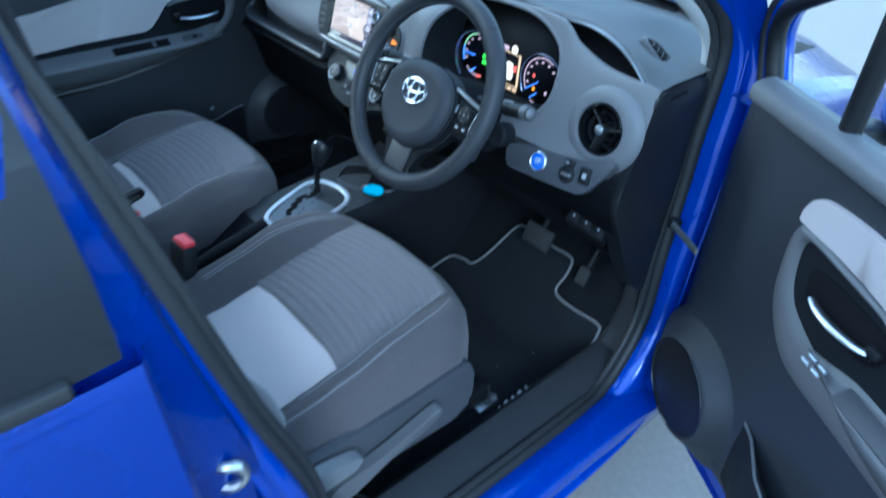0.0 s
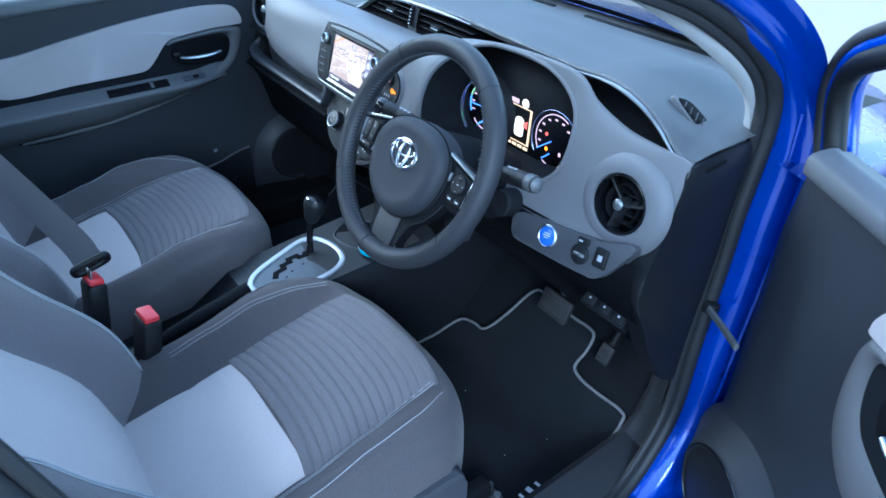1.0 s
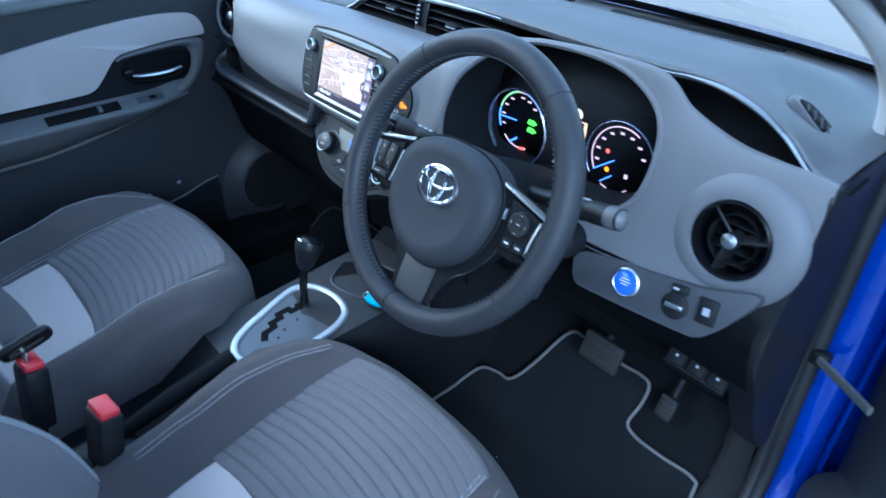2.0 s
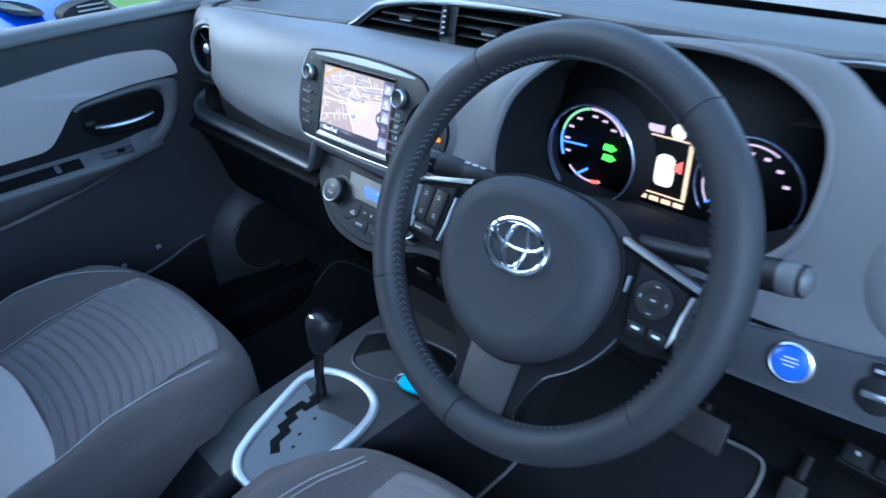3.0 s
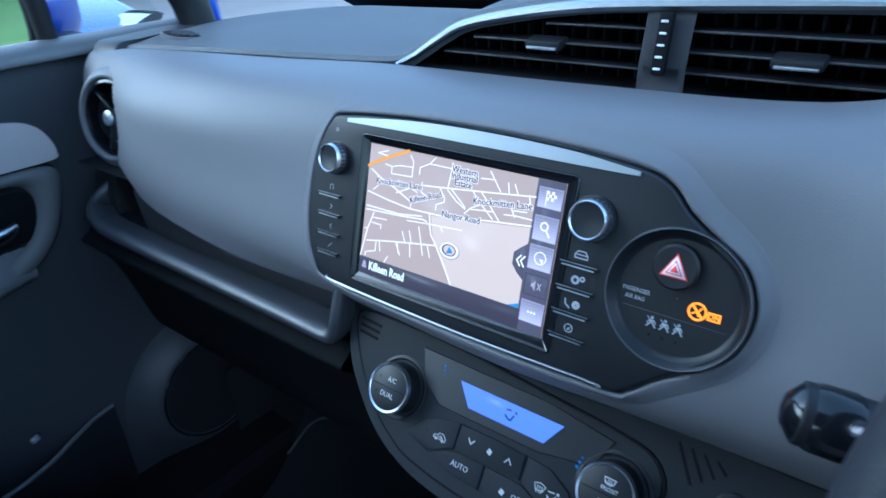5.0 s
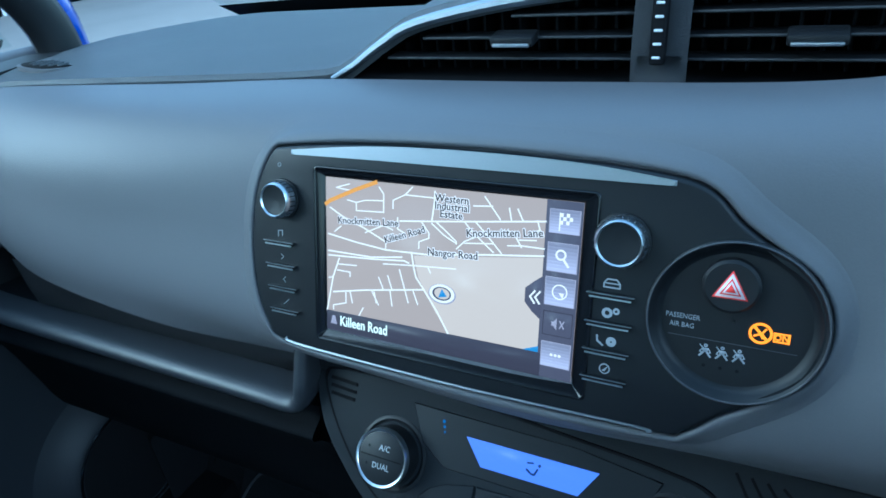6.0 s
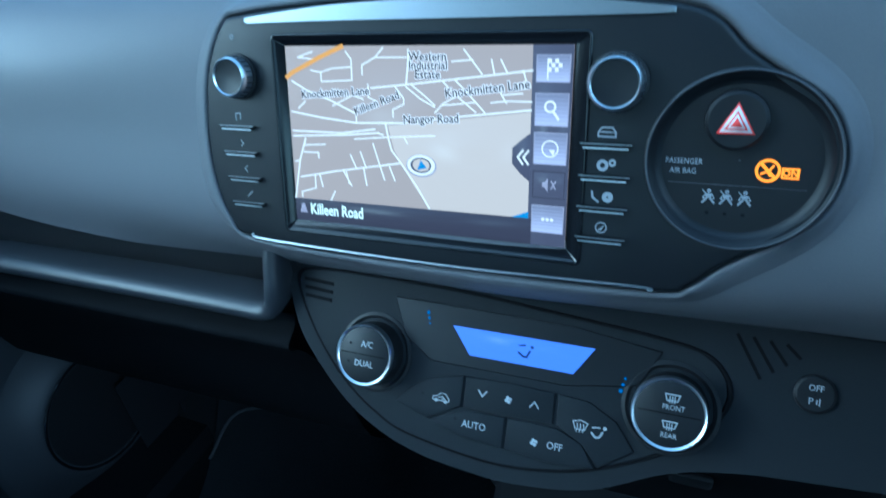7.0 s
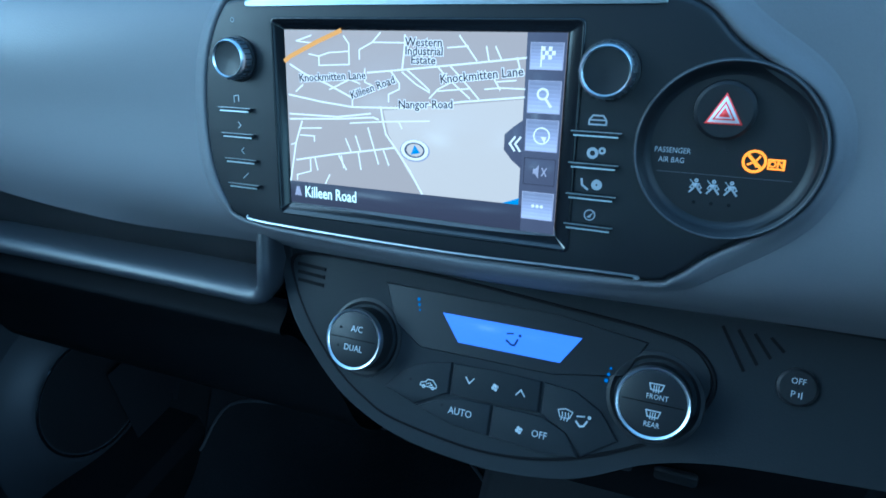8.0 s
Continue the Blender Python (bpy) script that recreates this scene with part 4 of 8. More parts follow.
put("glovebox", thick(grid_bm(rows, flip=True), 0.004), DARK, dash, "dark closed glovebox")

# ---- touch-screen unit ----
MB = frame_at((0, 0, 1.0), (1, 0, 0), (0, 0.3, 1))
KB = math.sqrt(1.09)


def b2(x, z):
    """A place on the unit's front as (local x, local y)."""
    return (x, (z - 1.0) * KB)


unit = thing("touchscreen_unit", (-0.07, 0.0, 0.95), "black infotainment unit with lit map screen and round warning dial", "infotainment unit")
bez = [b2(x, z) for x, z in BEZ]


def outset(pts, d):
    """The closed outline moved outwards by d."""
    n = len(pts)
    sgn = 1 if area2(pts) > 0 else -1
    res = []
    for i in range(n):
        t = (Vector(pts[(i + 1) % n]) - Vector(pts[i - 1])).normalized()
        res.append((pts[i][0] + sgn * t.y * d, pts[i][1] - sgn * t.x * d))
    return res


def relaxed(pts, passes):
    """The closed outline with its folds eased out."""
    for _ in range(passes):
        pts = [(0.25 * pts[i - 1][0] + 0.5 * p[0] + 0.25 * pts[(i + 1) % len(pts)][0], 0.25 * pts[i - 1][1] + 0.5 * p[1] + 0.25 * pts[(i + 1) % len(pts)][1]) for i, p in enumerate(pts)]
    return pts


def plate_with_openings(outline, holes, m, z0, z1):
    """A plate with a rounded outer edge and through openings."""
    bm = bmesh.new()

    def ring(pts, z):
        return [bm.verts.new((x, y, z)) for x, y in pts]

    def band(a, b):
        for i in range(len(a)):
            bm.faces.new((a[i], a[(i + 1) % len(a)], b[(i + 1) % len(b)], b[i]))

    loops = [ring(outset(outline, -d), z) for d, z in ((0.0, z0), (0.0, z1 - 0.0026), (0.0004, z1 - 0.0012), (0.0013, z1 - 0.0003), (0.0026, z1))]
    for a, b in zip(loops, loops[1:]):
        band(a, b)
    tops = [loops[-1]]
    for h in holes:
        a, b = ring(h, z1), ring(h, z0)
        band(b, a)
        tops.append(a)
    edges = []
    for l in tops:
        for i in range(len(l)):
            edges.append(bm.edges.get((l[i], l[(i + 1) % len(l)])) or bm.edges.new((l[i], l[(i + 1) % len(l)])))
    bmesh.ops.triangle_fill(bm, use_beauty=True, edges=edges)
    bmesh.ops.recalc_face_normals(bm, faces=bm.faces[:])
    bm.transform(m)
    return bm


def rounded(x0, x1, z0, z1, r, n=6):
    """A rectangle on the unit's front with round corners."""
    res = []
    for cx, cz, a0 in ((x1 - r, z1 - r, 0), (x0 + r, z1 - r, 90), (x0 + r, z0 + r, 180), (x1 - r, z0 + r, 270)):
        res += [b2(cx + r * math.cos(radians(a0 + 90 * k / n)), cz + r * math.sin(radians(a0 + 90 * k / n))) for k in range(n + 1)]
    return res


dial_mid = b2(0.0515, 0.955)
SCREEN_OPEN = rounded(-0.1785, -0.0125, 0.9045, 1.0052, 0.0025)
put("bezel", plate_with_openings(bez, [SCREEN_OPEN, circle(*dial_mid, 0.0372, 56)], MB, -0.02, 0.003), BEZEL, unit, "satin black bezel")
# soft roll of the fascia round the unit
rows = []
for d, h in ((0.0008, -0.008), (0.0009, -0.0005), (0.0016, 0.0008), (0.0034, 0.0013)):
    rows.append([MB @ V(x, y, h) for x, y in outset(bez, d)])
for d, off in ((0.007, 0.0014), (0.0105, 0.0008), (0.0145, -0.0012)):
    rows.append([face_point(p.x, p.z, off) for p in [MB @ V(x, y, 0) for x, y in relaxed(outset(bez, d), 14)]])
put("unit_surround", grid_bm(rows, closed=True, flip=area2(bez) > 0), FASCIA, dash, "soft roll of the fascia round the screen unit")
top = curve([b2(-0.195, 1.0135), b2(-0.14, 1.0185), b2(-0.079, 1.0198), b2(-0.02, 1.018), b2(0.021, 1.0138)], 40)
low = curve([b2(-0.195, 1.011), b2(-0.14, 1.0115), b2(-0.079, 1.0115), b2(-0.02, 1.0114), b2(0.021, 1.0115)], 40)
put("upper_trim", prism(top + low[::-1], MB, 0.001, 0.0042, 0.0006, 1), STRIP, unit, "brushed silver trim strip")
bot = curve([b2(-0.203, 0.9), b2(-0.19, 0.8972), b2(-0.08, 0.8955), b2(0.012, 0.8972), b2(0.02, 0.896)], 40)
put("lower_trim", tube([MB @ V(x, y, 0.003) for x, y in bot], 0.0008, 6), STRIP, unit, "thin silver trim line")

# screen: recessed frame, map picture, lit keys
SX0, SX1, SZ0, SZ1 = -0.172, -0.020, 0.911, 1.0
rim_rows = []
for x0, x1, z0, z1, h, r in ((-0.1796, -0.0114, 0.9034, 1.0062, 0.0024, 0.003), (-0.1792, -0.0118, 0.9038, 1.0058, 0.0036, 0.003), (-0.1784, -0.0126, 0.9046, 1.0051, 0.004, 0.0025),
                          (-0.1776, -0.0134, 0.9053, 1.0045, 0.0034, 0.002), (-0.1725, -0.0195, 0.9104, 1.0004, 0.0006, 0.0005), (-0.168, -0.024, 0.915, 0.996, 0.0004, 0.0005)):
    rim_rows.append([MB @ V(x, y, h) for x, y in rounded(x0, x1, z0, z1, r)])
put("screen_frame", grid_bm(rim_rows, closed=True), PIANO, unit, "gloss black sunken screen frame")
ML = MB @ Matrix.Translation((SX0, (SZ0 - 1.0) * KB, 0.001))
SW_, SH_ = SX1 - SX0, (SZ1 - SZ0) * KB
M_LAND = lamp_material("map_land", (0.63, 0.425, 0.335), 0.8)
M_PARK = lamp_material("map_open_land", (0.82, 0.575, 0.44), 0.88)
M_ROAD = lamp_material("map_road", (1.0, 0.81, 0.68), 1.03)
M_TEXT = lamp_material("map_lettering", (0.16, 0.07, 0.05), 0.22)
M_HALO = lamp_material("map_lettering_pale", (1.0, 0.82, 0.74), 1.0)
M_BAR = lamp_material("map_bar", (0.095, 0.075, 0.1), 0.6)
M_BARTEXT = lamp_material("map_bar_lettering", (0.95, 0.92, 0.75), 1.2)
M_KEY = lamp_material("map_key", (0.44, 0.35, 0.39), 0.95)
M_KEYDIM = lamp_material("map_key_dim", (0.14, 0.115, 0.15), 0.7)
M_ORANGE = lamp_material("map_main_road", (0.95, 0.36, 0.05), 0.9)
M_BLUE = lamp_material("map_water", (0.1, 0.27, 0.5), 0.9)


def q(u, v):
    """Share of the screen's width from its left, of its height from its top."""
    u = 1.158 * u / (0.158 * u + 1)
    return (u * SW_, (1 - v) * SH_)


def qm(u, v):
    """The same, in even shares of the width."""
    return (u * SW_, (1 - v) * SH_)


screen = put("screen", prism([q(0, 0), q(1, 0), q(1, 1), q(0, 1)], ML, 0, 0.0003), M_LAND, unit, "lit navigation map screen")
put("map_open_land", prism([qm(0.39, 0.42), qm(0.885, 0.32), qm(0.885, 0.86), qm(0.54, 0.865), qm(0.48, 0.74), qm(0.41, 0.55)], ML, 0.0003, 0.0004), M_PARK, screen)


def roads(polys, w):
    return join(*[stroke([qm(*p) for p in line], w, ML, 0.0004, 0.0006) for line in polys])


MAIN = [
    [(0.02, 0.19), (0.08, 0.24), (0.17, 0.29), (0.27, 0.36)], [(0.01, 0.36), (0.14, 0.39), (0.27, 0.41), (0.45, 0.40), (0.67, 0.35), (0.88, 0.31)],
    [(0.01, 0.47), (0.21, 0.47), (0.34, 0.44)], [(0.01, 0.50), (0.22, 0.48), (0.35, 0.46), (0.37, 0.47)],
    [(0.38, 0.40), (0.39, 0.49), (0.40, 0.55), (0.43, 0.61), (0.49, 0.74), (0.54, 0.87)], [(0.03, 0.74), (0.18, 0.69), (0.43, 0.62)],
    [(0.06, 0.51), (0.03, 0.64), (0.00, 0.87)], [(0.33, 0.22), (0.45, 0.20), (0.67, 0.16), (0.88, 0.12)], [(0.46, 0.20), (0.47, 0.07), (0.47, 0.02)]]
SIDE = [
    [(0.10, 0.13), (0.14, 0.14), (0.14, 0.19), (0.26, 0.18), (0.26, 0.07), (0.24, 0.03)], [(0.14, 0.14), (0.18, 0.12), (0.26, 0.11)],
    [(0.30, 0.15), (0.30, 0.10), (0.35, 0.06), (0.38, 0.01)], [(0.35, 0.06), (0.47, 0.06)], [(0.66, 0.02), (0.69, 0.08), (0.72, 0.14)], [(0.75, 0.07), (0.76, 0.14)],
    [(0.78, 0.07), (0.80, 0.13)], [(0.85, 0.12), (0.86, 0.17), (0.84, 0.19)], [(0.62, 0.08), (0.69, 0.07)], [(0.46, 0.21), (0.51, 0.27), (0.56, 0.31)],
    [(0.48, 0.20), (0.53, 0.26), (0.56, 0.30)], [(0.56, 0.34), (0.59, 0.29), (0.65, 0.24), (0.68, 0.22)]]
CROSS = [
    [(0.59, 0.18), (0.62, 0.23), (0.70, 0.33)], [(0.63, 0.17), (0.67, 0.23), (0.73, 0.33)], [(0.59, 0.30), (0.70, 0.28)], [(0.75, 0.28), (0.80, 0.27), (0.88, 0.27)],
    [(0.78, 0.23), (0.80, 0.28)], [(0.79, 0.24), (0.85, 0.23)], [(0.42, 0.21), (0.45, 0.27), (0.45, 0.30), (0.41, 0.33), (0.41, 0.37)], [(0.27, 0.36), (0.27, 0.41)],
    [(0.32, 0.20), (0.32, 0.27), (0.35, 0.29)], [(0.18, 0.32), (0.26, 0.26), (0.30, 0.28)]]
LANES = [
    [(0.24, 0.59), (0.26, 0.66)], [(0.28, 0.57), (0.30, 0.66)], [(0.33, 0.52), (0.37, 0.72)], [(0.21, 0.69), (0.24, 0.77)], [(0.22, 0.69), (0.23, 0.76)],
    [(0.29, 0.66), (0.30, 0.76)], [(0.39, 0.64), (0.41, 0.72)], [(0.11, 0.72), (0.12, 0.79)], [(0.09, 0.73), (0.09, 0.80), (0.03, 0.83), (0.03, 0.86)],
    [(0.17, 0.81), (0.15, 0.87)], [(0.05, 0.55), (0.14, 0.54)], [(0.05, 0.59), (0.11, 0.59), (0.11, 0.62)], [(0.26, 0.50), (0.39, 0.48), (0.56, 0.46)],
    [(0.45, 0.48), (0.46, 0.51)], [(0.01, 0.65), (0.03, 0.64)], [(0.04, 0.34), (0.07, 0.30)], [(0.05, 0.06), (0.11, 0.03)], [(0.05, 0.06), (0.11, 0.07), (0.16, 0.04)]]
for line in MAIN:
    put("map_road", roads([line], 0.00085), M_ROAD, screen)
for line in SIDE + CROSS + LANES:
    put("map_road", roads([line], 0.00068), M_ROAD, screen)
put("map_trunk_road", stroke([qm(0.0, 0.17), qm(0.022, 0.145), qm(0.137, 0.061), qm(0.228, 0.003)], 0.0022, ML, 0.0004, 0.0007), M_ORANGE, screen)
put("map_water", prism([qm(0.82, 0.865), qm(0.88, 0.826), qm(0.88, 0.865)], ML, 0.0004, 0.0006), M_BLUE, screen)


def map_label(text, u, v, size, turn=0.0):
    x, y = qm(u, v)
    words("map_lettering_edge", text, size, ML @ pose(x, y, 0.0007, 0, 0, turn), M_HALO, screen, bold=0.00045, squeeze=0.95)
    words("map_lettering", text, size, ML @ pose(x, y, 0.00095, 0, 0, turn), M_TEXT, screen, bold=0.00006, squeeze=0.95)


map_label("Western", 0.538, 0.057, 0.0058)
map_label("Industrial", 0.539, 0.101, 0.0058)
map_label("Estate", 0.537, 0.146, 0.0058)
map_label("Knockmitten Lane", 0.191, 0.25, 0.0058, 4)
map_label("Killeen Road", 0.35, 0.3, 0.0056, 20)
map_label("Knockmitten Lane", 0.735, 0.213, 0.006, 7)
map_label("Nangor Road", 0.546, 0.374, 0.0058, 3)
put("position_ring", lathe([(0.0076, 0.0003), (0.0076, 0.001), (0.0058, 0.001), (0.0058, 0.0003)], ML @ Matrix.Translation((*qm(0.509, 0.622), 0)) @ Matrix.Diagonal((1, 0.68, 1, 1)), 36), M_ROAD, screen)
put("ring_inner", lathe([(0.0058, 0.0003), (0.0058, 0.0009), (0.0048, 0.0009), (0.0048, 0.0003)], ML @ Matrix.Translation((*qm(0.509, 0.622), 0)) @ Matrix.Diagonal((1, 0.68, 1, 1)), 36), M_KEYDIM, screen)
put("ring_shade", lathe([(0.0084, 0.0002), (0.0084, 0.0006), (0.0074, 0.0006)], ML @ Matrix.Translation((*qm(0.509, 0.626), 0)) @ Matrix.Diagonal((1, 0.68, 1, 1)), 36), M_KEY, screen)
put("position_arrow", prism([(-0.0024, -0.0022), (0.0028, -0.001), (-0.0004, 0.0028)], ML @ Matrix.Translation((*qm(0.511, 0.625), 0)), 0.0006, 0.0009), M_BLUE, screen)
put("street_bar", prism([qm(0, 0.87), qm(0.89, 0.862), qm(0.89, 1), qm(0, 1)], ML, 0.0004, 0.0008), M_BAR, screen)
x, y = qm(0.062, 0.93)
words("street_lettering", "Killeen Road", 0.0088, ML @ pose(x, y, 0.0009), M_BARTEXT, screen, align="LEFT", bold=0.0001, squeeze=0.74)
put("road_mark", prism([qm(0.018, 0.955), qm(0.048, 0.955), qm(0.039, 0.9), qm(0.027, 0.9)], ML, 0.0008, 0.001), M_KEY, screen)
put("key_column", prism([q(0.862, 0), q(1, 0), q(1, 1), q(0.862, 1)], ML, 0.0004, 0.0006), M_KEYDIM, screen)
put("fold_tab", prism([q(*p) for p in [(0.865, 0.42), (0.83, 0.46), (0.8, 0.5), (0.8, 0.58), (0.83, 0.63), (0.865, 0.67)]], ML, 0.0005, 0.0008), M_KEYDIM, screen)
for dx in (0, 0.02):
    put("fold_chevron", stroke([q(0.838 + dx, 0.51), q(0.82 + dx, 0.545), q(0.838 + dx, 0.58)], 0.0009, ML, 0.0008, 0.001), M_ROAD, screen)
KEY_TONES = [lamp_material("map_key_tone", (0.3 * f, 0.25 * f, 0.3 * f), 0.95) for f in (1.0, 1.12, 1.26, 1.4, 1.54, 1.7, 1.86, 2.0)]
SCREEN_KEYS = [(0.045, 0.175), (0.225, 0.385), (0.415, 0.575), (0.61, 0.745), (0.785, 0.93)]
for i, (a, b) in enumerate(SCREEN_KEYS):
    k = put("screen_key", prism([q(0.875, a), q(0.992, a), q(0.992, b), q(0.875, b)], ML, 0.0006, 0.0009), M_KEYDIM if i == 3 else M_KEY, screen)
    if i != 3:
        for j, tone in enumerate(KEY_TONES):
            va, vb = lerp(a, b, 0.02 + 0.12 * j), lerp(a, b, 0.02 + 0.12 * (j + 1))
            put("key_tone", prism([q(0.878, va), q(0.989, va), q(0.989, vb), q(0.878, vb)], ML, 0.00085, 0.00095), tone, k)
    else:
        put("key_outline", stroke([q(0.877, a), q(0.99, a), q(0.99, b), q(0.877, b), q(0.877, a)], 0.0005, ML, 0.0008, 0.001), M_BAR, k)
    c = ((a + b) / 2)
    if i == 0:
        put("key_icon", stroke([q(0.915, c + 0.05), q(0.915, c - 0.045)], 0.0006, ML, 0.0009, 0.0011), M_ROAD, k)
        for r in range(3):
            for s in range(4):
                if (r + s) % 2 == 0:
                    put("flag_square", prism([q(0.915 + 0.012 * s, c - 0.045 + 0.02 * r), q(0.927 + 0.012 * s, c - 0.045 + 0.02 * r), q(0.927 + 0.012 * s, c - 0.025 + 0.02 * r), q(0.915 + 0.012 * s, c - 0.025 + 0.02 * r)], ML, 0.0009, 0.0011), M_ROAD, k)
    elif i == 1:
        put("key_icon", join(lathe([(0.0028, 0.0009), (0.0028, 0.0012), (0.0019, 0.0012), (0.0019, 0.0009)], ML @ Matrix.Translation((*q(0.928, c - 0.015), 0)), 20),
                             stroke([q(0.94, c + 0.01), q(0.958, c + 0.045)], 0.0011, ML, 0.0009, 0.0011)), M_ROAD, k)
    elif i == 2:
        put("key_icon", join(lathe([(0.004, 0.0009), (0.004, 0.0012), (0.0034, 0.0012), (0.0034, 0.0009)], ML @ Matrix.Translation((*q(0.933, c), 0)), 24),
                             prism([q(0.93, c + 0.005), q(0.95, c + 0.005), q(0.945, c + 0.035)], ML, 0.0009, 0.0011)), M_ROAD, k)
    elif i == 3:
        put("key_icon", join(prism([q(0.91, c - 0.012), q(0.918, c - 0.012), q(0.93, c - 0.035), q(0.93, c + 0.035), q(0.918, c + 0.012), q(0.91, c + 0.012)], ML, 0.0009, 0.0011),
                             stroke([q(0.942, c - 0.02), q(0.958, c + 0.02)], 0.0006, ML, 0.0009, 0.0011), stroke([q(0.942, c + 0.02), q(0.958, c - 0.02)], 0.0006, ML, 0.0009, 0.0011)), M_KEY, k)
    else:
        put("key_icon", join(*[lathe([(0.0008, 0.0012), (0.0001, 0.0012)], ML @ Matrix.Translation((*q(0.918 + 0.016 * s, c), 0)), 12) for s in range(3)]), M_ROAD, k)

# round knobs
for x, wide in ((-0.2025, 0.84), (-0.0003, 0.92)):
    m = MB @ Matrix.Translation((*b2(x, 0.985), 0.003)) @ Matrix.Diagonal((wide, wide, 1, 1))
    k = put("rotary_knob", lathe([(0.0145, -0.001), (0.0145, 0.001), (0.0128, 0.0015), (0.0125, 0.006), (0.0122, 0.0075)], m, 40), BLACK, unit, "black ribbed rotary knob")
    put("knob_ring", lathe([(0.0133, 0.0022), (0.0129, 0.0062), (0.0123, 0.0083), (0.0114, 0.0092), (0.0106, 0.0084)], m, 40), SATIN, k, "silver knob ring")
    put("knob_face", lathe([(0.0108, 0.0081), (0.006, 0.0074), (0.0005, 0.0072)], m, 32), BEZEL, k)
    for a in range(24):
        put("knob_rib", rbox(0.0007, 0.0008, 0.005, 0, m @ pose(0, 0, 0, 0, 0, a * 15) @ pose(0.0131, 0, 0.004)), SHIELD, k)

# key rows either side
for side, x0, x1 in ((0, -0.2165, -0.194), (1, -0.0145, 0.008)):
    for i in range(4):
        z = 0.9585 - 0.0138 * i
        xx0, xx1 = x0 + (0.0012 * i if side == 0 else 0), x1 + (0.0009 * i if side == 0 else 0)
        pts = [b2(xx0, z + 0.0012), b2(xx1, z + 0.0012), b2(xx1 - 0.0015, z - 0.0006), b2(xx0 + 0.0015, z - 0.0006)]
        k = put("hard_key", prism(pts, MB, 0.002, 0.0058, 0.0007, 1), BLACK, unit, "slim key with silver edges")
        put("key_edge", stroke([pts[3], pts[2]], 0.0006, MB, 0.0054, 0.0061), SATIN, k)
        put("key_edge", stroke([pts[0], pts[1]], 0.00035, MB, 0.0054, 0.006), STRIP, k)
        cx, cz = (xx0 + xx1) / 2, z + 0.0056
        mi = MB @ Matrix.Translation((*b2(cx, cz), 0.0031)) @ Matrix.Diagonal((1.12, 1.12, 1, 1))
        if side == 0:
            shapes = [[(-0.0014, -0.0016), (-0.0014, 0.0016), (0.0014, 0.002), (0.0014, -0.001)], [(-0.0008, 0.0015), (0.0008, 0), (-0.0008, -0.0015)], [(0.0008, 0.0015), (-0.0008, 0), (0.0008, -0.0015)], [(-0.0016, -0.0014), (0.0016, 0.0014)]][i]
            put("key_icon", stroke(shapes, 0.0004, mi, 0, 0.0002), ICON, k)
        elif i == 0:
            put("key_icon", join(stroke([(-0.0034, -0.0014), (-0.0034, 0.0004), (-0.002, 0.0022), (0.002, 0.0022), (0.0034, 0.0004), (0.0034, -0.0014), (-0.0034, -0.0014)], 0.0006, mi, 0, 0.0002), stroke([(-0.0034, 0.0004), (0.0034, 0.0004)], 0.0005, mi, 0, 0.0002)), ICON, k)
        elif i == 1:
            put("key_icon", join(lathe([(0.0024, 0), (0.0024, 0.0002), (0.0011, 0.0002), (0.0011, 0)], mi @ pose(-0.001, 0, 0), 10), lathe([(0.0015, 0), (0.0015, 0.0002), (0.0006, 0.0002)], mi @ pose(0.0028, 0.0012, 0), 10)), ICON, k)
        elif i == 2:
            put("key_icon", join(stroke([(-0.0045, 0.002), (-0.0042, -0.0004), (-0.0018, -0.0022)], 0.0008, mi, 0, 0.0002), lathe([(0.0022, 0), (0.0022, 0.0002), (0.0004, 0.0002)], mi @ pose(0.0018, 0, 0), 16)), ICON, k)
        else:
            put("key_icon", join(lathe([(0.0024, 0), (0.0024, 0.0002), (0.0019, 0.0002)], mi, 18), prism([(-0.0012, -0.001), (0.0014, 0.0013), (0.0002, -0.0012)], mi, 0, 0.0002)), ICON, k)
put("power_icon", lathe([(0.0013, 0), (0.0013, 0.0002), (0.0009, 0.0002)], MB @ Matrix.Translation((*b2(-0.2045, 1.0045), 0.003)), 16), ICON, unit)

# warning dial
MD = MB @ Matrix.Translation((*b2(0.0515, 0.955), 0.003))
dial = put("warning_dial", lathe([(0.0384, -0.001), (0.0381, 0.0008), (0.0372, 0.0014), (0.0362, 0.0008), (0.0345, -0.0022), (0.0325, -0.004), (0.031, -0.0045)], MD, 64), BEZEL, unit, "recessed round warning dial")
put("dial_face", lathe([(0.0314, -0.0044), (0.0005, -0.0044)], MD, 48), BLACK, dial)
put("dial_rim", tube([MD @ V(0.0372 * math.cos(a), 0.0372 * math.sin(a), 0.0014) for a in [2 * math.pi * k / 64 for k in range(64)]], 0.0005, 6, closed=True), SHIELD, dial)
MH = MB @ Matrix.Translation((*b2(0.0485, 0.971), -0.0014))
hz = put("hazard_button", lathe([(0.0125, 0.0), (0.0122, 0.004), (0.0108, 0.0052), (0.0005, 0.0046)], MH, 40), BLACK, dial, "round hazard button")
REDPRINT = material("red_print", (0.6, 0.035, 0.03), 0.5, emit=(0.8, 0.05, 0.04), power=0.07)
WHITEPRINT = material("pale_print", (0.7, 0.66, 0.66), 0.5)


def tri(r):
    return [(r * math.cos(a), r * math.sin(a) - 0.001) for a in (math.radians(90), math.radians(210), math.radians(330))]


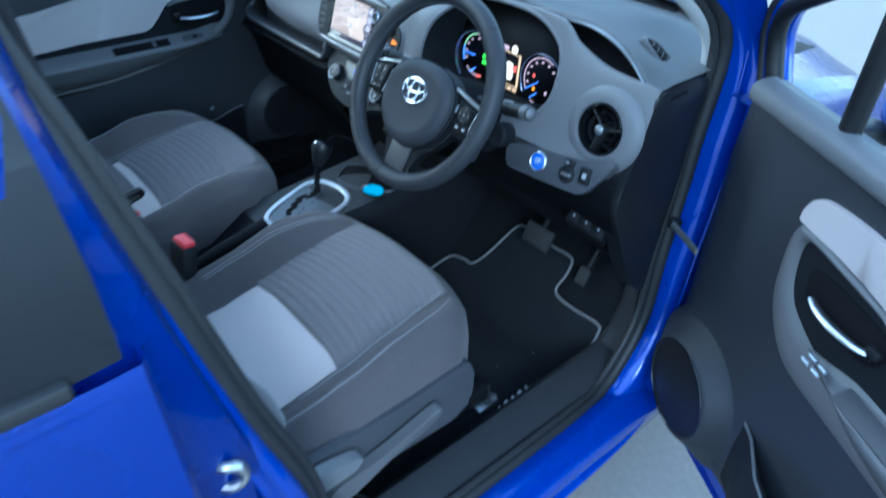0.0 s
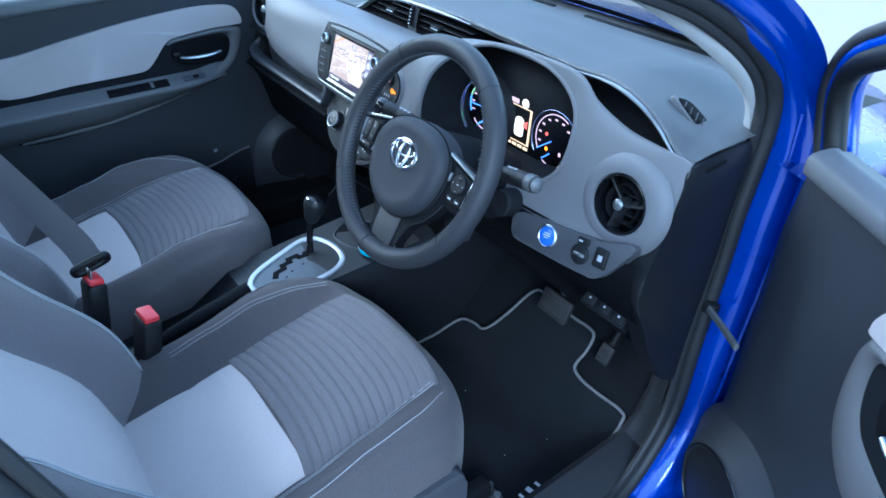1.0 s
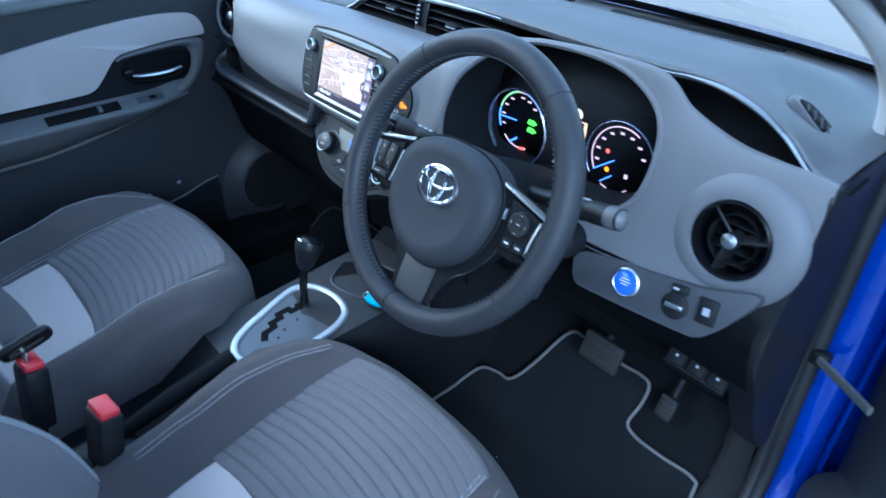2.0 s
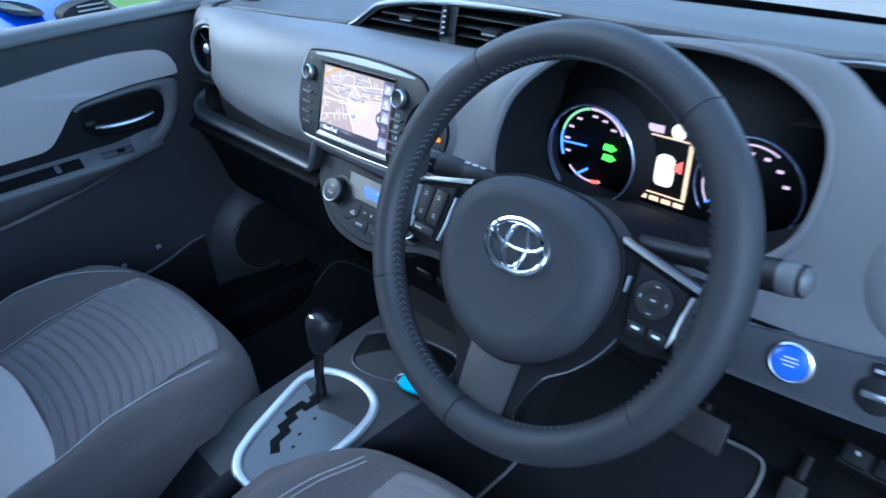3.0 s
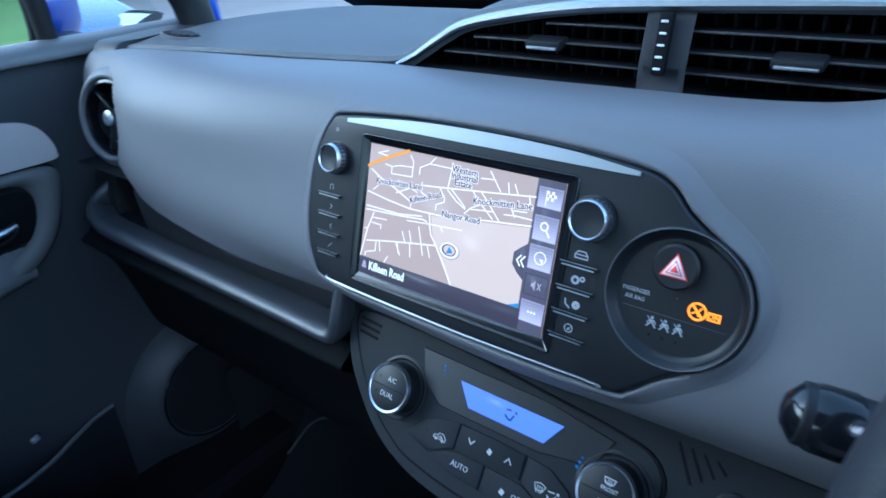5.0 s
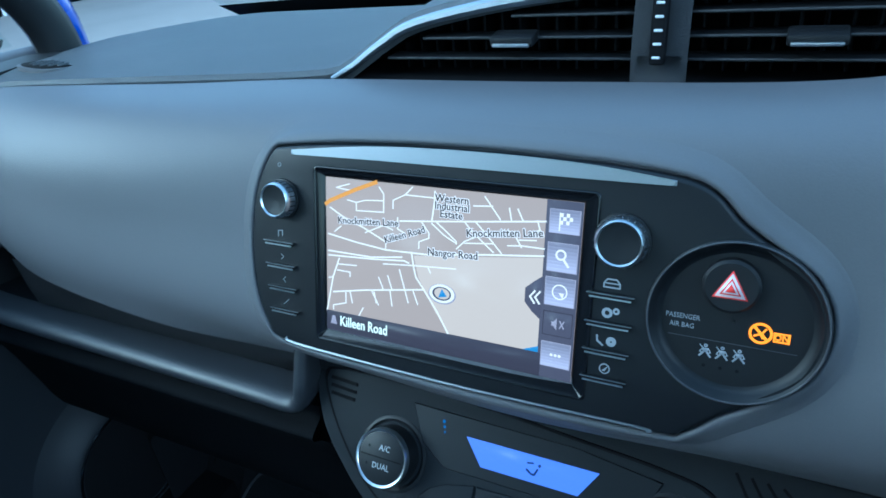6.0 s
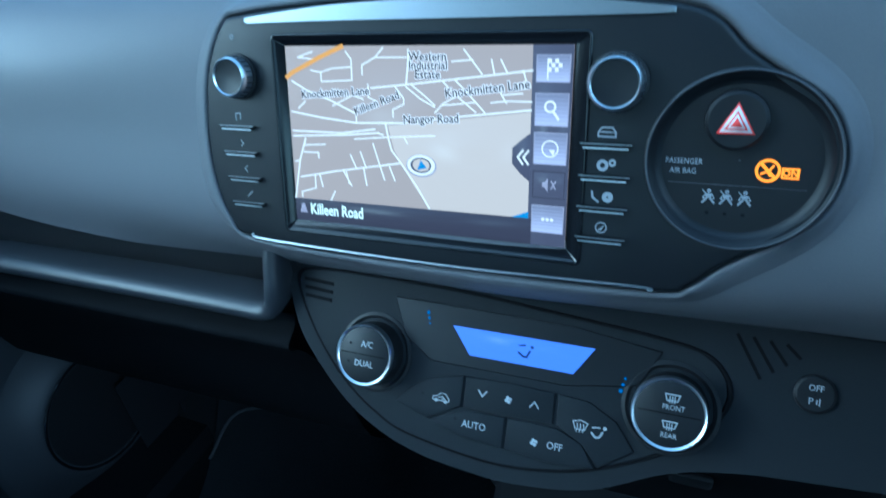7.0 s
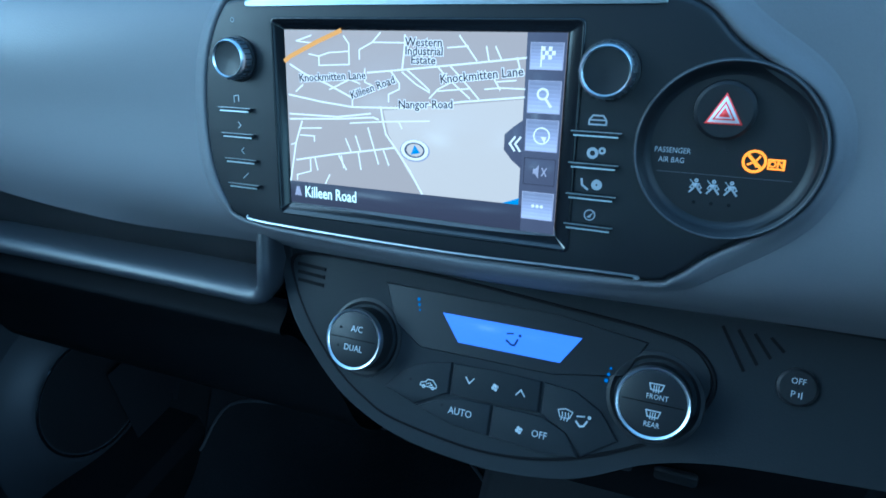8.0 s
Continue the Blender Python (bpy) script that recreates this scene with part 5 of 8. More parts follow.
put("hazard_triangle", prism(tri(0.0086), MH, 0.004, 0.0053), REDPRINT, hz)
put("triangle_white", prism(tri(0.0074), MH, 0.004, 0.0054), WHITEPRINT, hz)
put("triangle_red", prism(tri(0.0052), MH, 0.004, 0.0055), REDPRINT, hz)
put("triangle_gap", prism(tri(0.004), MH, 0.004, 0.0056), WHITEPRINT, hz)
put("triangle_core", prism(tri(0.0026), MH, 0.004, 0.0057), REDPRINT, hz)
AMBER = lamp_material("amber_lamp", (1.0, 0.215, 0.0), 2.0)
ma = MB @ Matrix.Translation((*b2(0.0627, 0.9515), -0.0013))
am = put("airbag_lamp", lathe([(0.0049, 0), (0.0049, 0.0004), (0.0038, 0.0004), (0.0038, 0)], ma, 28), AMBER, dial, "lit amber airbag lamp")
put("lamp_slash", stroke([(-0.003, 0.003), (0.003, -0.003)], 0.0012, ma, 0, 0.0004), AMBER, am)
put("lamp_figure", join(stroke([(-0.0025, -0.0015), (0.0005, 0.0), (0.002, 0.0022)], 0.0008, ma, 0, 0.0004), stroke([(-0.0015, 0.0018), (0.001, -0.0022)], 0.0007, ma, 0, 0.0004)), AMBER, am)
mo = MB @ Matrix.Translation((*b2(0.0712, 0.9508), -0.0013))
put("lamp_box", join(stroke([(-0.003, -0.0019), (0.003, -0.0019), (0.003, 0.0019), (-0.003, 0.0019), (-0.003, -0.0019)], 0.0007, mo, 0, 0.0004)), AMBER, am)
words("lamp_lettering", "ON", 0.0038, mo @ pose(0, 0, 0.0003), AMBER, am, bold=0.00012)
mt = MB @ Matrix.Translation((*b2(0.0295, 0.9535), -0.0013))
words("dial_lettering", "PASSENGER", 0.0034, mt, ICON, dial, squeeze=0.86)
words("dial_lettering", "AIR BAG", 0.0034, mt @ pose(0.0, -0.0042, 0), ICON, dial, squeeze=0.86)
put("dial_line", stroke([b2(0.024, 0.9445), b2(0.078, 0.9445)], 0.0003, MB, -0.0014, -0.0011), SHIELD, dial)
for x in (0.041, 0.0482, 0.0554):
    mi = MB @ Matrix.Translation((*b2(x, 0.9395), -0.0013))
    put("belt_icon", join(prism([(-0.0011, -0.0008), (0.0011, -0.0008), (0.0014, 0.0012), (-0.0014, 0.0012)], mi, 0, 0.0002), lathe([(0.0009, 0.0002), (0.0002, 0.0002)], mi @ pose(0, 0.0024, 0), 12),
                          stroke([(-0.0012, 0.001), (-0.0023, -0.0008), (-0.0012, -0.0014)], 0.0005, mi, 0, 0.0002), stroke([(0.0012, 0.001), (0.0023, -0.0008), (0.0012, -0.0014)], 0.0005, mi, 0, 0.0002),
                          stroke([(-0.0008, -0.001), (-0.0024, -0.0029)], 0.0008, mi, 0, 0.0002), stroke([(0.0008, -0.001), (0.0024, -0.0029)], 0.0008, mi, 0, 0.0002), stroke([(-0.0026, 0.0026), (0.0014, -0.0016)], 0.0004, mi, 0, 0.0003)), ICON, dial)
    put("belt_dot", lathe([(0.0008, 0.0002), (0.0001, 0.0002)], MB @ Matrix.Translation((*b2(x, 0.9325), -0.0013)), 10), DARK, dial)

# ---- climate panel ----
MA = frame_at((0, -0.017, 0.842), (1, 0, 0), (0, 0.7, 1))
KA = math.sqrt(1.49)


def a2(x, z):
    return (x, (z - 0.842) * KA)


clim = thing("climate_panel", (-0.05, -0.03, 0.82), "dark grey half-moon climate control panel with blue display", "climate control")
CLIMGREY = material("dark_satin_climate_plastic", (0.0145, 0.016, 0.0185), 0.6, grain=0.12, bump=0.1, spec=0.1)
pts = [a2(-0.213, 0.868), a2(-0.21, 0.858), a2(-0.202, 0.84), a2(-0.192, 0.824), a2(-0.173, 0.807), a2(-0.151, 0.792), a2(-0.127, 0.782), a2(-0.101, 0.776), a2(-0.072, 0.7735), a2(-0.043, 0.773), a2(-0.002, 0.7785),
       a2(0.037, 0.7935), a2(0.07, 0.80), a2(0.11, 0.803), a2(0.16, 0.806), a2(0.2, 0.81), a2(0.2, 0.866)]
pts = curve(pts[:15], 72) + pts[15:]
put("panel", prism(pts, MA, -0.03, 0.0, 0.004, 3), CLIMGREY, clim, "dark satin panel")
inn = curve([a2(-0.199, 0.8545), a2(-0.19, 0.837), a2(-0.174, 0.819), a2(-0.154, 0.803), a2(-0.133, 0.792), a2(-0.110, 0.785), a2(-0.055, 0.7805), a2(-0.010, 0.786), a2(0.027, 0.799), a2(0.050, 0.812), a2(0.062, 0.83), a2(0.052, 0.8445), a2(0.027, 0.8495),
             a2(-0.02, 0.853), a2(-0.087, 0.8575), a2(-0.15, 0.859), a2(-0.186, 0.8585)], 100, closed=True)
put("panel_groove", tube([MA @ V(x, y, 0.0) for x, y in inn], 0.0014, 6, closed=True), VOID, clim)
put("panel_face", prism([(-0.07 + (x + 0.07) * 0.99, -0.02 + (y + 0.02) * 0.985) for x, y in inn], MA, -0.01, 0.0015, 0.0012), CLIMGREY, clim)
# gloss band with the display
band = [a2(-0.128, 0.851), a2(-0.02, 0.8495), a2(0.028, 0.8445), a2(0.018, 0.828), a2(-0.02, 0.8225), a2(-0.1, 0.8225), a2(-0.118, 0.832)]
put("display_band", prism(band, MA, 0.0, 0.0024, 0.0006, 1), BEZEL, clim, "gloss black display band")
LCD = lamp_material("blue_display", (0.155, 0.225, 0.72), 1.05)
LCDINK = lamp_material("display_ink", (0.02, 0.05, 0.2), 0.5)
lcd = put("display", prism([a2(-0.0885, 0.8412), a2(-0.0062, 0.8412), a2(-0.0165, 0.8285), a2(-0.0765, 0.8285)], MA, 0.002, 0.003), LCD, clim, "lit blue display")
ms_ = MA @ Matrix.Translation((*a2(-0.044, 0.8348), 0.0031))
put("display_icon", join(stroke([(-0.004, -0.001), (-0.001, -0.003), (0.001, -0.003), (0.0025, 0.0005)], 0.0011, ms_, 0, 0.0002), stroke([(-0.004, 0.0028), (-0.0005, 0.0034)], 0.0009, ms_, 0, 0.0002), lathe([(0.0009, 0.0002), (0.0001, 0.0002)], ms_ @ pose(0.0035, 0.0028, 0), 10)), LCDINK, lcd)
TEMPBLUE = lamp_material("blue_scale_dot", (0.05, 0.25, 0.7), 0.5)
for k in range(3):
    put("scale_dot", lathe([(0.0011 - 0.0002 * k, 0.0026), (0.0001, 0.0026)], MA @ Matrix.Translation((*a2(-0.105 + 0.0008 * k, 0.8455 - 0.0026 * k), 0)), 10), TEMPBLUE, clim)
    put("scale_dot", lathe([(0.0011 - 0.0002 * k, 0.0026), (0.0001, 0.0026)], MA @ Matrix.Translation((*a2(0.0092 + 0.0008 * k, 0.825 + 0.0028 * k), 0)), 10), TEMPBLUE, clim)
PRINT = material("soft_white_print", (0.36, 0.38, 0.4), 0.6)
# rotary controls
for x, one, two in ((-0.1375, "A/C", "DUAL"), (0.0345, "FRONT", "REAR")):
    m = MA @ Matrix.Translation((*a2(x, 0.8215), 0.001)) @ Matrix.Diagonal((0.96, 0.96, 1, 1))
    k = put("temperature_knob", lathe([(0.026, -0.002), (0.0255, 0.001), (0.0235, 0.0015), (0.0215, 0.0005), (0.0205, 0.0), (0.0196, 0.0002), (0.0192, 0.014)], m, 48), BLACK, clim, "black temperature knob")
    put("knob_ring", lathe([(0.0193, 0.0125), (0.0192, 0.0155), (0.0186, 0.0166), (0.0177, 0.0163), (0.0172, 0.0158)], m, 48), SATIN, k, "silver knob ring")
    put("knob_face", lathe([(0.0174, 0.0155), (0.0158, 0.0162), (0.0005, 0.0162)], m, 40), BLACK, k)
    put("knob_split", rbox(0.031, 0.0006, 0.0003, 0, m @ pose(0, 0.0002, 0.0163, 0, 0, 0)), VOID, k)
    sz = 0.0055 if two == "DUAL" else 0.0038
    dy = 0.0065 if two == "DUAL" else 0.0035
    words("knob_lettering", one, sz, m @ pose(0.002, dy, 0.0164), PRINT, k, squeeze=0.9)
    words("knob_lettering", two, sz, m @ pose(0.001, -0.0055 if two == "DUAL" else -0.011, 0.0164), PRINT, k, squeeze=0.9)
    if two == "REAR":
        for sy in (0.0085, -0.0055):
            mi = m @ pose(0.001, sy, 0.0164)
            put("heat_icon", join(stroke([(-0.0036, 0.0018), (0.0036, 0.0018), (0.0026, -0.0014), (-0.0026, -0.0014), (-0.0036, 0.0018)], 0.0006, mi, 0, 0.0002), *[stroke([(u, 0.0009), (u, -0.0026)], 0.0005, mi, 0, 0.0002) for u in (-0.0012, 0, 0.0012)]), PRINT, k)
    else:
        for sy in (0.0062, -0.0052):
            put("knob_dot", lathe([(0.0008, 0.0166), (0.0001, 0.0166)], m @ pose(-0.0095, sy, 0), 10), DARK, k)
# push keys
KEYSH = [("recirculation_key", [a2(-0.1195, 0.8), a2(-0.108, 0.8105), a2(-0.098, 0.8148), a2(-0.0785, 0.8185), a2(-0.0785, 0.8035), a2(-0.088, 0.8), a2(-0.0985, 0.795)]),
         ("fan_key", [a2(-0.077, 0.8185), a2(-0.05, 0.819), a2(-0.025, 0.8187), a2(-0.0245, 0.8045), a2(-0.05, 0.8042), a2(-0.077, 0.8036)]),
         ("auto_key", [a2(-0.097, 0.7942), a2(-0.086, 0.799), a2(-0.072, 0.8025), a2(-0.0515, 0.803), a2(-0.0515, 0.7885), a2(-0.075, 0.7895)]),
         ("off_key", [a2(-0.05, 0.803), a2(-0.022, 0.803), a2(-0.008, 0.7985), a2(0.0, 0.789), a2(-0.02, 0.7868), a2(-0.05, 0.7884)]),
         ("airflow_key", [a2(-0.023, 0.8185), a2(-0.006, 0.8175), a2(0.009, 0.811), a2(0.0195, 0.8), a2(0.0015, 0.7895), a2(-0.007, 0.799), a2(-0.0225, 0.804)])]
for name, pts in KEYSH:
    k = put(name, prism(pts, MA, 0.0, 0.003, 0.0008, 2), CLIMGREY, clim)
    cx, cy = sum(p[0] for p in pts) / len(pts), sum(p[1] for p in pts) / len(pts)
    m = MA @ Matrix.Translation((cx, cy, 0.0031))
    if name == "auto_key":
        words("key_lettering", "AUTO", 0.0058, m @ pose(0.003, 0.0, 0), PRINT, k, squeeze=0.9)
        put("key_dot", lathe([(0.0008, 0.0003), (0.0001, 0.0003)], m @ pose(-0.0085, 0.002, 0), 10), DARK, k)
    elif name == "off_key":
        words("key_lettering", "OFF", 0.0056, m @ pose(0.003, 0.0, 0), PRINT, k, squeeze=0.9)
        put("fan_icon", join(*[prism(circle(0.0012 * math.cos(a), 0.0012 * math.sin(a), 0.001, 10), m @ pose(-0.0085, 0, 0), 0, 0.0002) for a in (0.4, 1.97, 3.54, 5.1)]), PRINT, k)
    elif name == "fan_key":
        put("down_mark", stroke([(-0.018, 0.0022), (-0.0155, -0.001), (-0.013, 0.0022)], 0.0007, m, 0, 0.0002), PRINT, k)
        put("up_mark", stroke([(0.0125, -0.0015), (0.015, 0.0018), (0.0175, -0.0015)], 0.0007, m, 0, 0.0002), PRINT, k)
        put("fan_icon", join(*[prism(circle(0.0012 * math.cos(a), 0.0012 * math.sin(a), 0.001, 10), m, 0, 0.0002) for a in (0.4, 1.97, 3.54, 5.1)]), PRINT, k)
    elif name == "recirculation_key":
        put("car_icon", join(stroke([(-0.0005, -0.0016), (-0.0002, 0.0002), (0.0025, 0.0008), (0.004, 0.0026), (0.0072, 0.0026), (0.009, 0.0006), (0.0098, -0.0002), (0.0096, -0.0018), (-0.0005, -0.0016)], 0.0005, m, 0, 0.0002), stroke([(0.003, -0.0004), (0.0055, 0.0008), (0.007, -0.0004), (0.0052, -0.0008)], 0.0005, m, 0, 0.0002), lathe([(0.0011, 0.0002), (0.0004, 0.0002)], m @ pose(0.0018, -0.0018, 0), 10), lathe([(0.0011, 0.0002), (0.0004, 0.0002)], m @ pose(0.0076, -0.002, 0), 10)), PRINT, k)
        put("key_dot", lathe([(0.0008, 0.0003), (0.0001, 0.0003)], m @ pose(-0.007, 0.0005, 0), 10), DARK, k)
    else:
        put("screen_icon", join(stroke([(-0.0095, 0.003), (-0.0055, 0.0042), (-0.0015, 0.003), (-0.003, -0.0008), (-0.008, -0.0008), (-0.0095, 0.003)], 0.0005, m, 0, 0.0002), *[stroke([(-0.0072 + 0.0017 * u, 0.0022), (-0.0068 + 0.0017 * u, 0.0004), (-0.0074 + 0.0017 * u, -0.0022)], 0.0005, m, 0, 0.0002) for u in range(3)],
                                stroke([(0.0008, -0.0012), (0.003, -0.0034), (0.005, -0.003), (0.0066, 0.0)], 0.001, m, 0, 0.0002), lathe([(0.001, 0.0002), (0.0002, 0.0002)], m @ pose(0.0076, 0.0022, 0), 10), stroke([(0.001, 0.0016), (0.005, 0.0022)], 0.0007, m, 0, 0.0002)), PRINT, k)
for k in range(3):
    put("grille_slot", stroke([a2(-0.193 + 0.001 * k, 0.853 - 0.0042 * k), a2(-0.173, 0.852 - 0.0042 * k)], 0.0021, MA, 0.0012, 0.0022), VOID, clim)
for k in range(4):
    put("diagonal_slot", stroke([a2(0.062 + 0.0075 * k, 0.8565 - 0.0005 * k), a2(0.074 + 0.0055 * k, 0.84 + 0.0035 * k)], 0.0016, MA, -0.0002, 0.0005), VOID, clim)
mp = MA @ Matrix.Translation((*a2(0.0985, 0.8375), 0))
pk = put("parking_button", lathe([(0.0095, -0.001), (0.0092, 0.0015), (0.008, 0.0025), (0.0005, 0.0025)], mp, 32), BLACK, clim, "round parking sensor button")
words("button_lettering", "OFF", 0.0042, mp @ pose(0, 0.003, 0.0026), PRINT, pk, squeeze=0.9)
words("button_lettering", "P", 0.0045, mp @ pose(-0.0018, -0.0035, 0.0026), PRINT, pk)
put("button_mark", join(stroke([(0.0008, -0.0045), (0.0008, -0.0025)], 0.0005, mp, 0.0025, 0.0027), stroke([(0.002, -0.005), (0.002, -0.002)], 0.0005, mp, 0.0025, 0.0027)), PRINT, pk)

# ---- instrument cluster ----
MC = frame_at((0.31, 0.09, 0.97), (1, 0, 0), (0, 0.054, 1))
clu = thing("instrument_cluster", (0.31, 0.11, 0.95), "lit instrument cluster with round gauges and central display", "instrument cluster")
face = [((x - mid.x) * 0.96, (z - 0.97) * 0.96) for x, z in HOOD]
put("cluster_face", prism(face, MC, -0.004, 0.0), DULLBLACK, clu, "dark cluster face")
C_WHITE = lamp_material("gauge_white", (0.95, 0.6, 0.65), 0.72)
C_BLUE = lamp_material("gauge_blue", (0.15, 0.3, 1.0), 1.3)
C_GREEN = lamp_material("gauge_green", (0.25, 1.0, 0.05), 1.3)
C_LIME = lamp_material("gauge_lime", (0.45, 0.75, 0.35), 0.7)
C_RED = lamp_material("gauge_red", (1.0, 0.12, 0.08), 1.3)
C_FRAME = lamp_material("display_frame", (1.0, 0.6, 0.32), 0.95)
C_LIGHT = lamp_material("display_white", (1.0, 0.8, 0.58), 1.15)
C_ARC = material("gauge_ring", (0.3, 0.33, 0.45), 0.25, metal=0.9, emit=(0.25, 0.3, 0.6), power=0.03)


def arc_strip(cx, cy, r0, r1, a0, a1, n=24):
    o = circle(cx, cy, r1, n, radians(a0), radians(a1))
    i = circle(cx, cy, r0, n, radians(a0), radians(a1))
    return o + i[::-1]


gl, gy, gr = -0.076, -0.024, 0.058
g = put("power_gauge", lathe([(gr, 0.014), (gr, 0.022), (gr - 0.001, 0.0232), (gr - 0.0022, 0.0225), (gr - 0.0028, 0.019)], MC @ Matrix.Translation((gl, gy, 0)), 64), C_ARC, clu, "round power gauge")
put("gauge_well", lathe([(gr + 0.014, 0.0), (gr - 0.0006, 0.021), (gr - 0.0024, 0.02), (gr + 0.01, 0.0005)], MC @ Matrix.Translation((gl, gy, 0)), 64), DULLBLACK, g)
ax, ay = gl - 0.01, gy + 0.002
put("scale_arc", prism(arc_strip(ax, ay, 0.0425, 0.0455, 30, 98), MC, 0, 0.0008), C_WHITE, g)
put("eco_arc", prism(arc_strip(ax, ay, 0.0425, 0.0455, 100, 165), MC, 0, 0.0008), C_LIME, g)
put("charge_arc", prism(arc_strip(ax, ay, 0.0425, 0.0455, 167, 205), MC, 0, 0.0008), C_BLUE, g)
put("temperature_arc", prism(arc_strip(ax, ay, 0.0415, 0.0435, 225, 290), MC, 0, 0.0008), C_WHITE, g)
put("hot_mark", prism(arc_strip(ax, ay, 0.0405, 0.0445, 272, 288), MC, 0, 0.001), C_RED, g)
for a in (45, 68, 90, 125, 150, 175, 200):
    x, y = ax + 0.036 * math.cos(radians(a)), ay + 0.036 * math.sin(radians(a))
    put("gauge_print", rbox(0.007, 0.0025, 0.0006, 0, MC @ pose(x, y, 0.0005)), C_WHITE, g)
put("needle", stroke([(-0.13, -0.024), (-0.094, -0.0224)], 0.0018, MC, 0.001, 0.0022), C_BLUE, g)
put("lower_needle", stroke([(gl - 0.028, gy - 0.036), (gl - 0.014, gy - 0.026)], 0.003, MC, 0.001, 0.0022), C_BLUE, g)
for dy in (0.006, -0.006):
    put("drive_arrow", prism([(gl + 0.004, gy + dy - 0.003), (gl + 0.016, gy + dy - 0.004), (gl + 0.022, gy + dy), (gl + 0.016, gy + dy + 0.004), (gl + 0.006, gy + dy + 0.004)], MC, 0, 0.001), C_GREEN, g)
MDP = MC @ Matrix.Translation((0.0005, -0.004, 0))
dsp = put("centre_display", join(*[prism(p, MDP, 0, 0.001) for p in ([(-0.022, 0.016), (0.034, 0.016), (0.034, 0.0145), (-0.022, 0.0145)], [(-0.022, -0.05), (0.034, -0.05), (0.034, -0.0485), (-0.022, -0.0485)],
                                  [(-0.022, -0.0485), (-0.0175, -0.0485), (-0.0175, 0.0145), (-0.022, 0.0145)], [(0.0295, -0.0485), (0.034, -0.0485), (0.034, 0.0145), (0.0295, 0.0145)])]), C_FRAME, clu, "lit trip display")
put("display_head", lathe([(0.0085, 0.001), (0.0005, 0.001)], MDP @ pose(0.016, 0.024, 0), 24), C_LIGHT, dsp)
put("display_tag", rbox(0.018, 0.008, 0.001, 0, MDP @ pose(-0.01, 0.0225, 0.0005)), C_WHITE, dsp)
put("car_figure", prism(curve([(-0.004, -0.036), (-0.005, -0.018), (-0.003, -0.006), (0.006, -0.003), (0.015, -0.006), (0.017, -0.018), (0.016, -0.036), (0.006, -0.039)], 32, closed=True), MDP, 0, 0.001), C_LIGHT, dsp)
put("door_warning", prism([(0.016, -0.012), (0.025, -0.006), (0.025, -0.02), (0.016, -0.018)], MDP, 0, 0.0012), C_RED, dsp)
for k in range(4):
    put("display_print", rbox(0.011, 0.005, 0.001, 0, MDP @ pose(-0.016 + 0.0145 * k, -0.056, 0.0005)), C_FRAME, dsp)
sx_, sy_, sr_ = 0.095, -0.02, 0.054
s = put("speed_gauge", prism(arc_strip(sx_, sy_, sr_ - 0.0012, sr_, -40, 218, 60), MC, 0, 0.004), C_ARC, clu, "round speed gauge")
put("scale_arc", prism(arc_strip(sx_, sy_, 0.0445, 0.0462, 60, 212, 40), MC, 0, 0.0008), C_WHITE, s)
for a in (20, 45, 70, 95, 120, 145, 170, 195):
    x, y = sx_ + 0.037 * math.cos(radians(a)), sy_ + 0.037 * math.sin(radians(a))
    put("gauge_print", rbox(0.006, 0.003, 0.0006, 0, MC @ pose(x, y, 0.0005)), C_WHITE, s)
put("needle", stroke([(0.057, -0.045), (0.087, -0.023)], 0.0018, MC, 0.001, 0.0022), C_BLUE, s)
put("fuel_needle", stroke([(0.071, -0.059), (0.087, -0.0455)], 0.0018, MC, 0.001, 0.0022), C_BLUE, s)
put("fuel_arc", stroke(curve([(0.072, -0.063), (0.083, -0.0665), (0.096, -0.067), (0.106, -0.0635), (0.113, -0.058)], 14), 0.0014, MC, 0, 0.0008), C_WHITE, s)
put("fuel_mark", rbox(0.005, 0.006, 0.0006, 0, MC @ pose(0.109, -0.039, 0.0005)), C_WHITE, s)
put("lamp", lathe([(0.0036, 0.001), (0.0005, 0.001)], MC @ pose(0.078, -0.039, 0), 16), AMBER, s)
put("lamp", lathe([(0.0033, 0.001), (0.0005, 0.001)], MC @ pose(0.0745, -0.0135, 0), 16), C_RED, s)
# ---- steering wheel and column ----
TW = radians(28.7)
MW = frame_at((0.3235, -0.146, 0.9658), (1, 0, 0), (0, math.sin(TW), math.cos(TW)))
wheel = thing("steering_wheel", (0.325, -0.146, 0.966), "black leather three-spoke steering wheel with chrome badge", "steering wheel")
R = 0.1688
rows = []
for k in range(120):
    a = 2 * math.pi * k / 120
    grip = 1 + 0.06 * (math.exp(-((math.degrees(a) % 360 - 35) / 14) ** 2) + math.exp(-((math.degrees(a) % 360 - 145) / 14) ** 2))
    c, d = V(R * math.cos(a), R * math.sin(a), 0), V(math.cos(a), math.sin(a), 0)
    rows.append([MW @ (c + 0.0158 * grip * math.cos(b) * d + V(0, 0, 0.0172 * math.sin(b))) for b in [2 * math.pi * j / 20 for j in range(20)]])
rim = put("rim", grid_bm(rows, closed=True, wrap=True), LEATHER, wheel, "black leather rim")
for a in (52, 128, 212, 328, 266):
    a = radians(a)
    c, d = V(R * math.cos(a), R * math.sin(a), 0), V(math.cos(a), math.sin(a), 0)
    put("rim_seam", tube([MW @ (c + 0.016 * math.cos(b) * d + V(0, 0, 0.0174 * math.sin(b))) for b in [2 * math.pi * j / 20 for j in range(20)]], 0.0007, 5, closed=True), BLACK, rim)
st = []
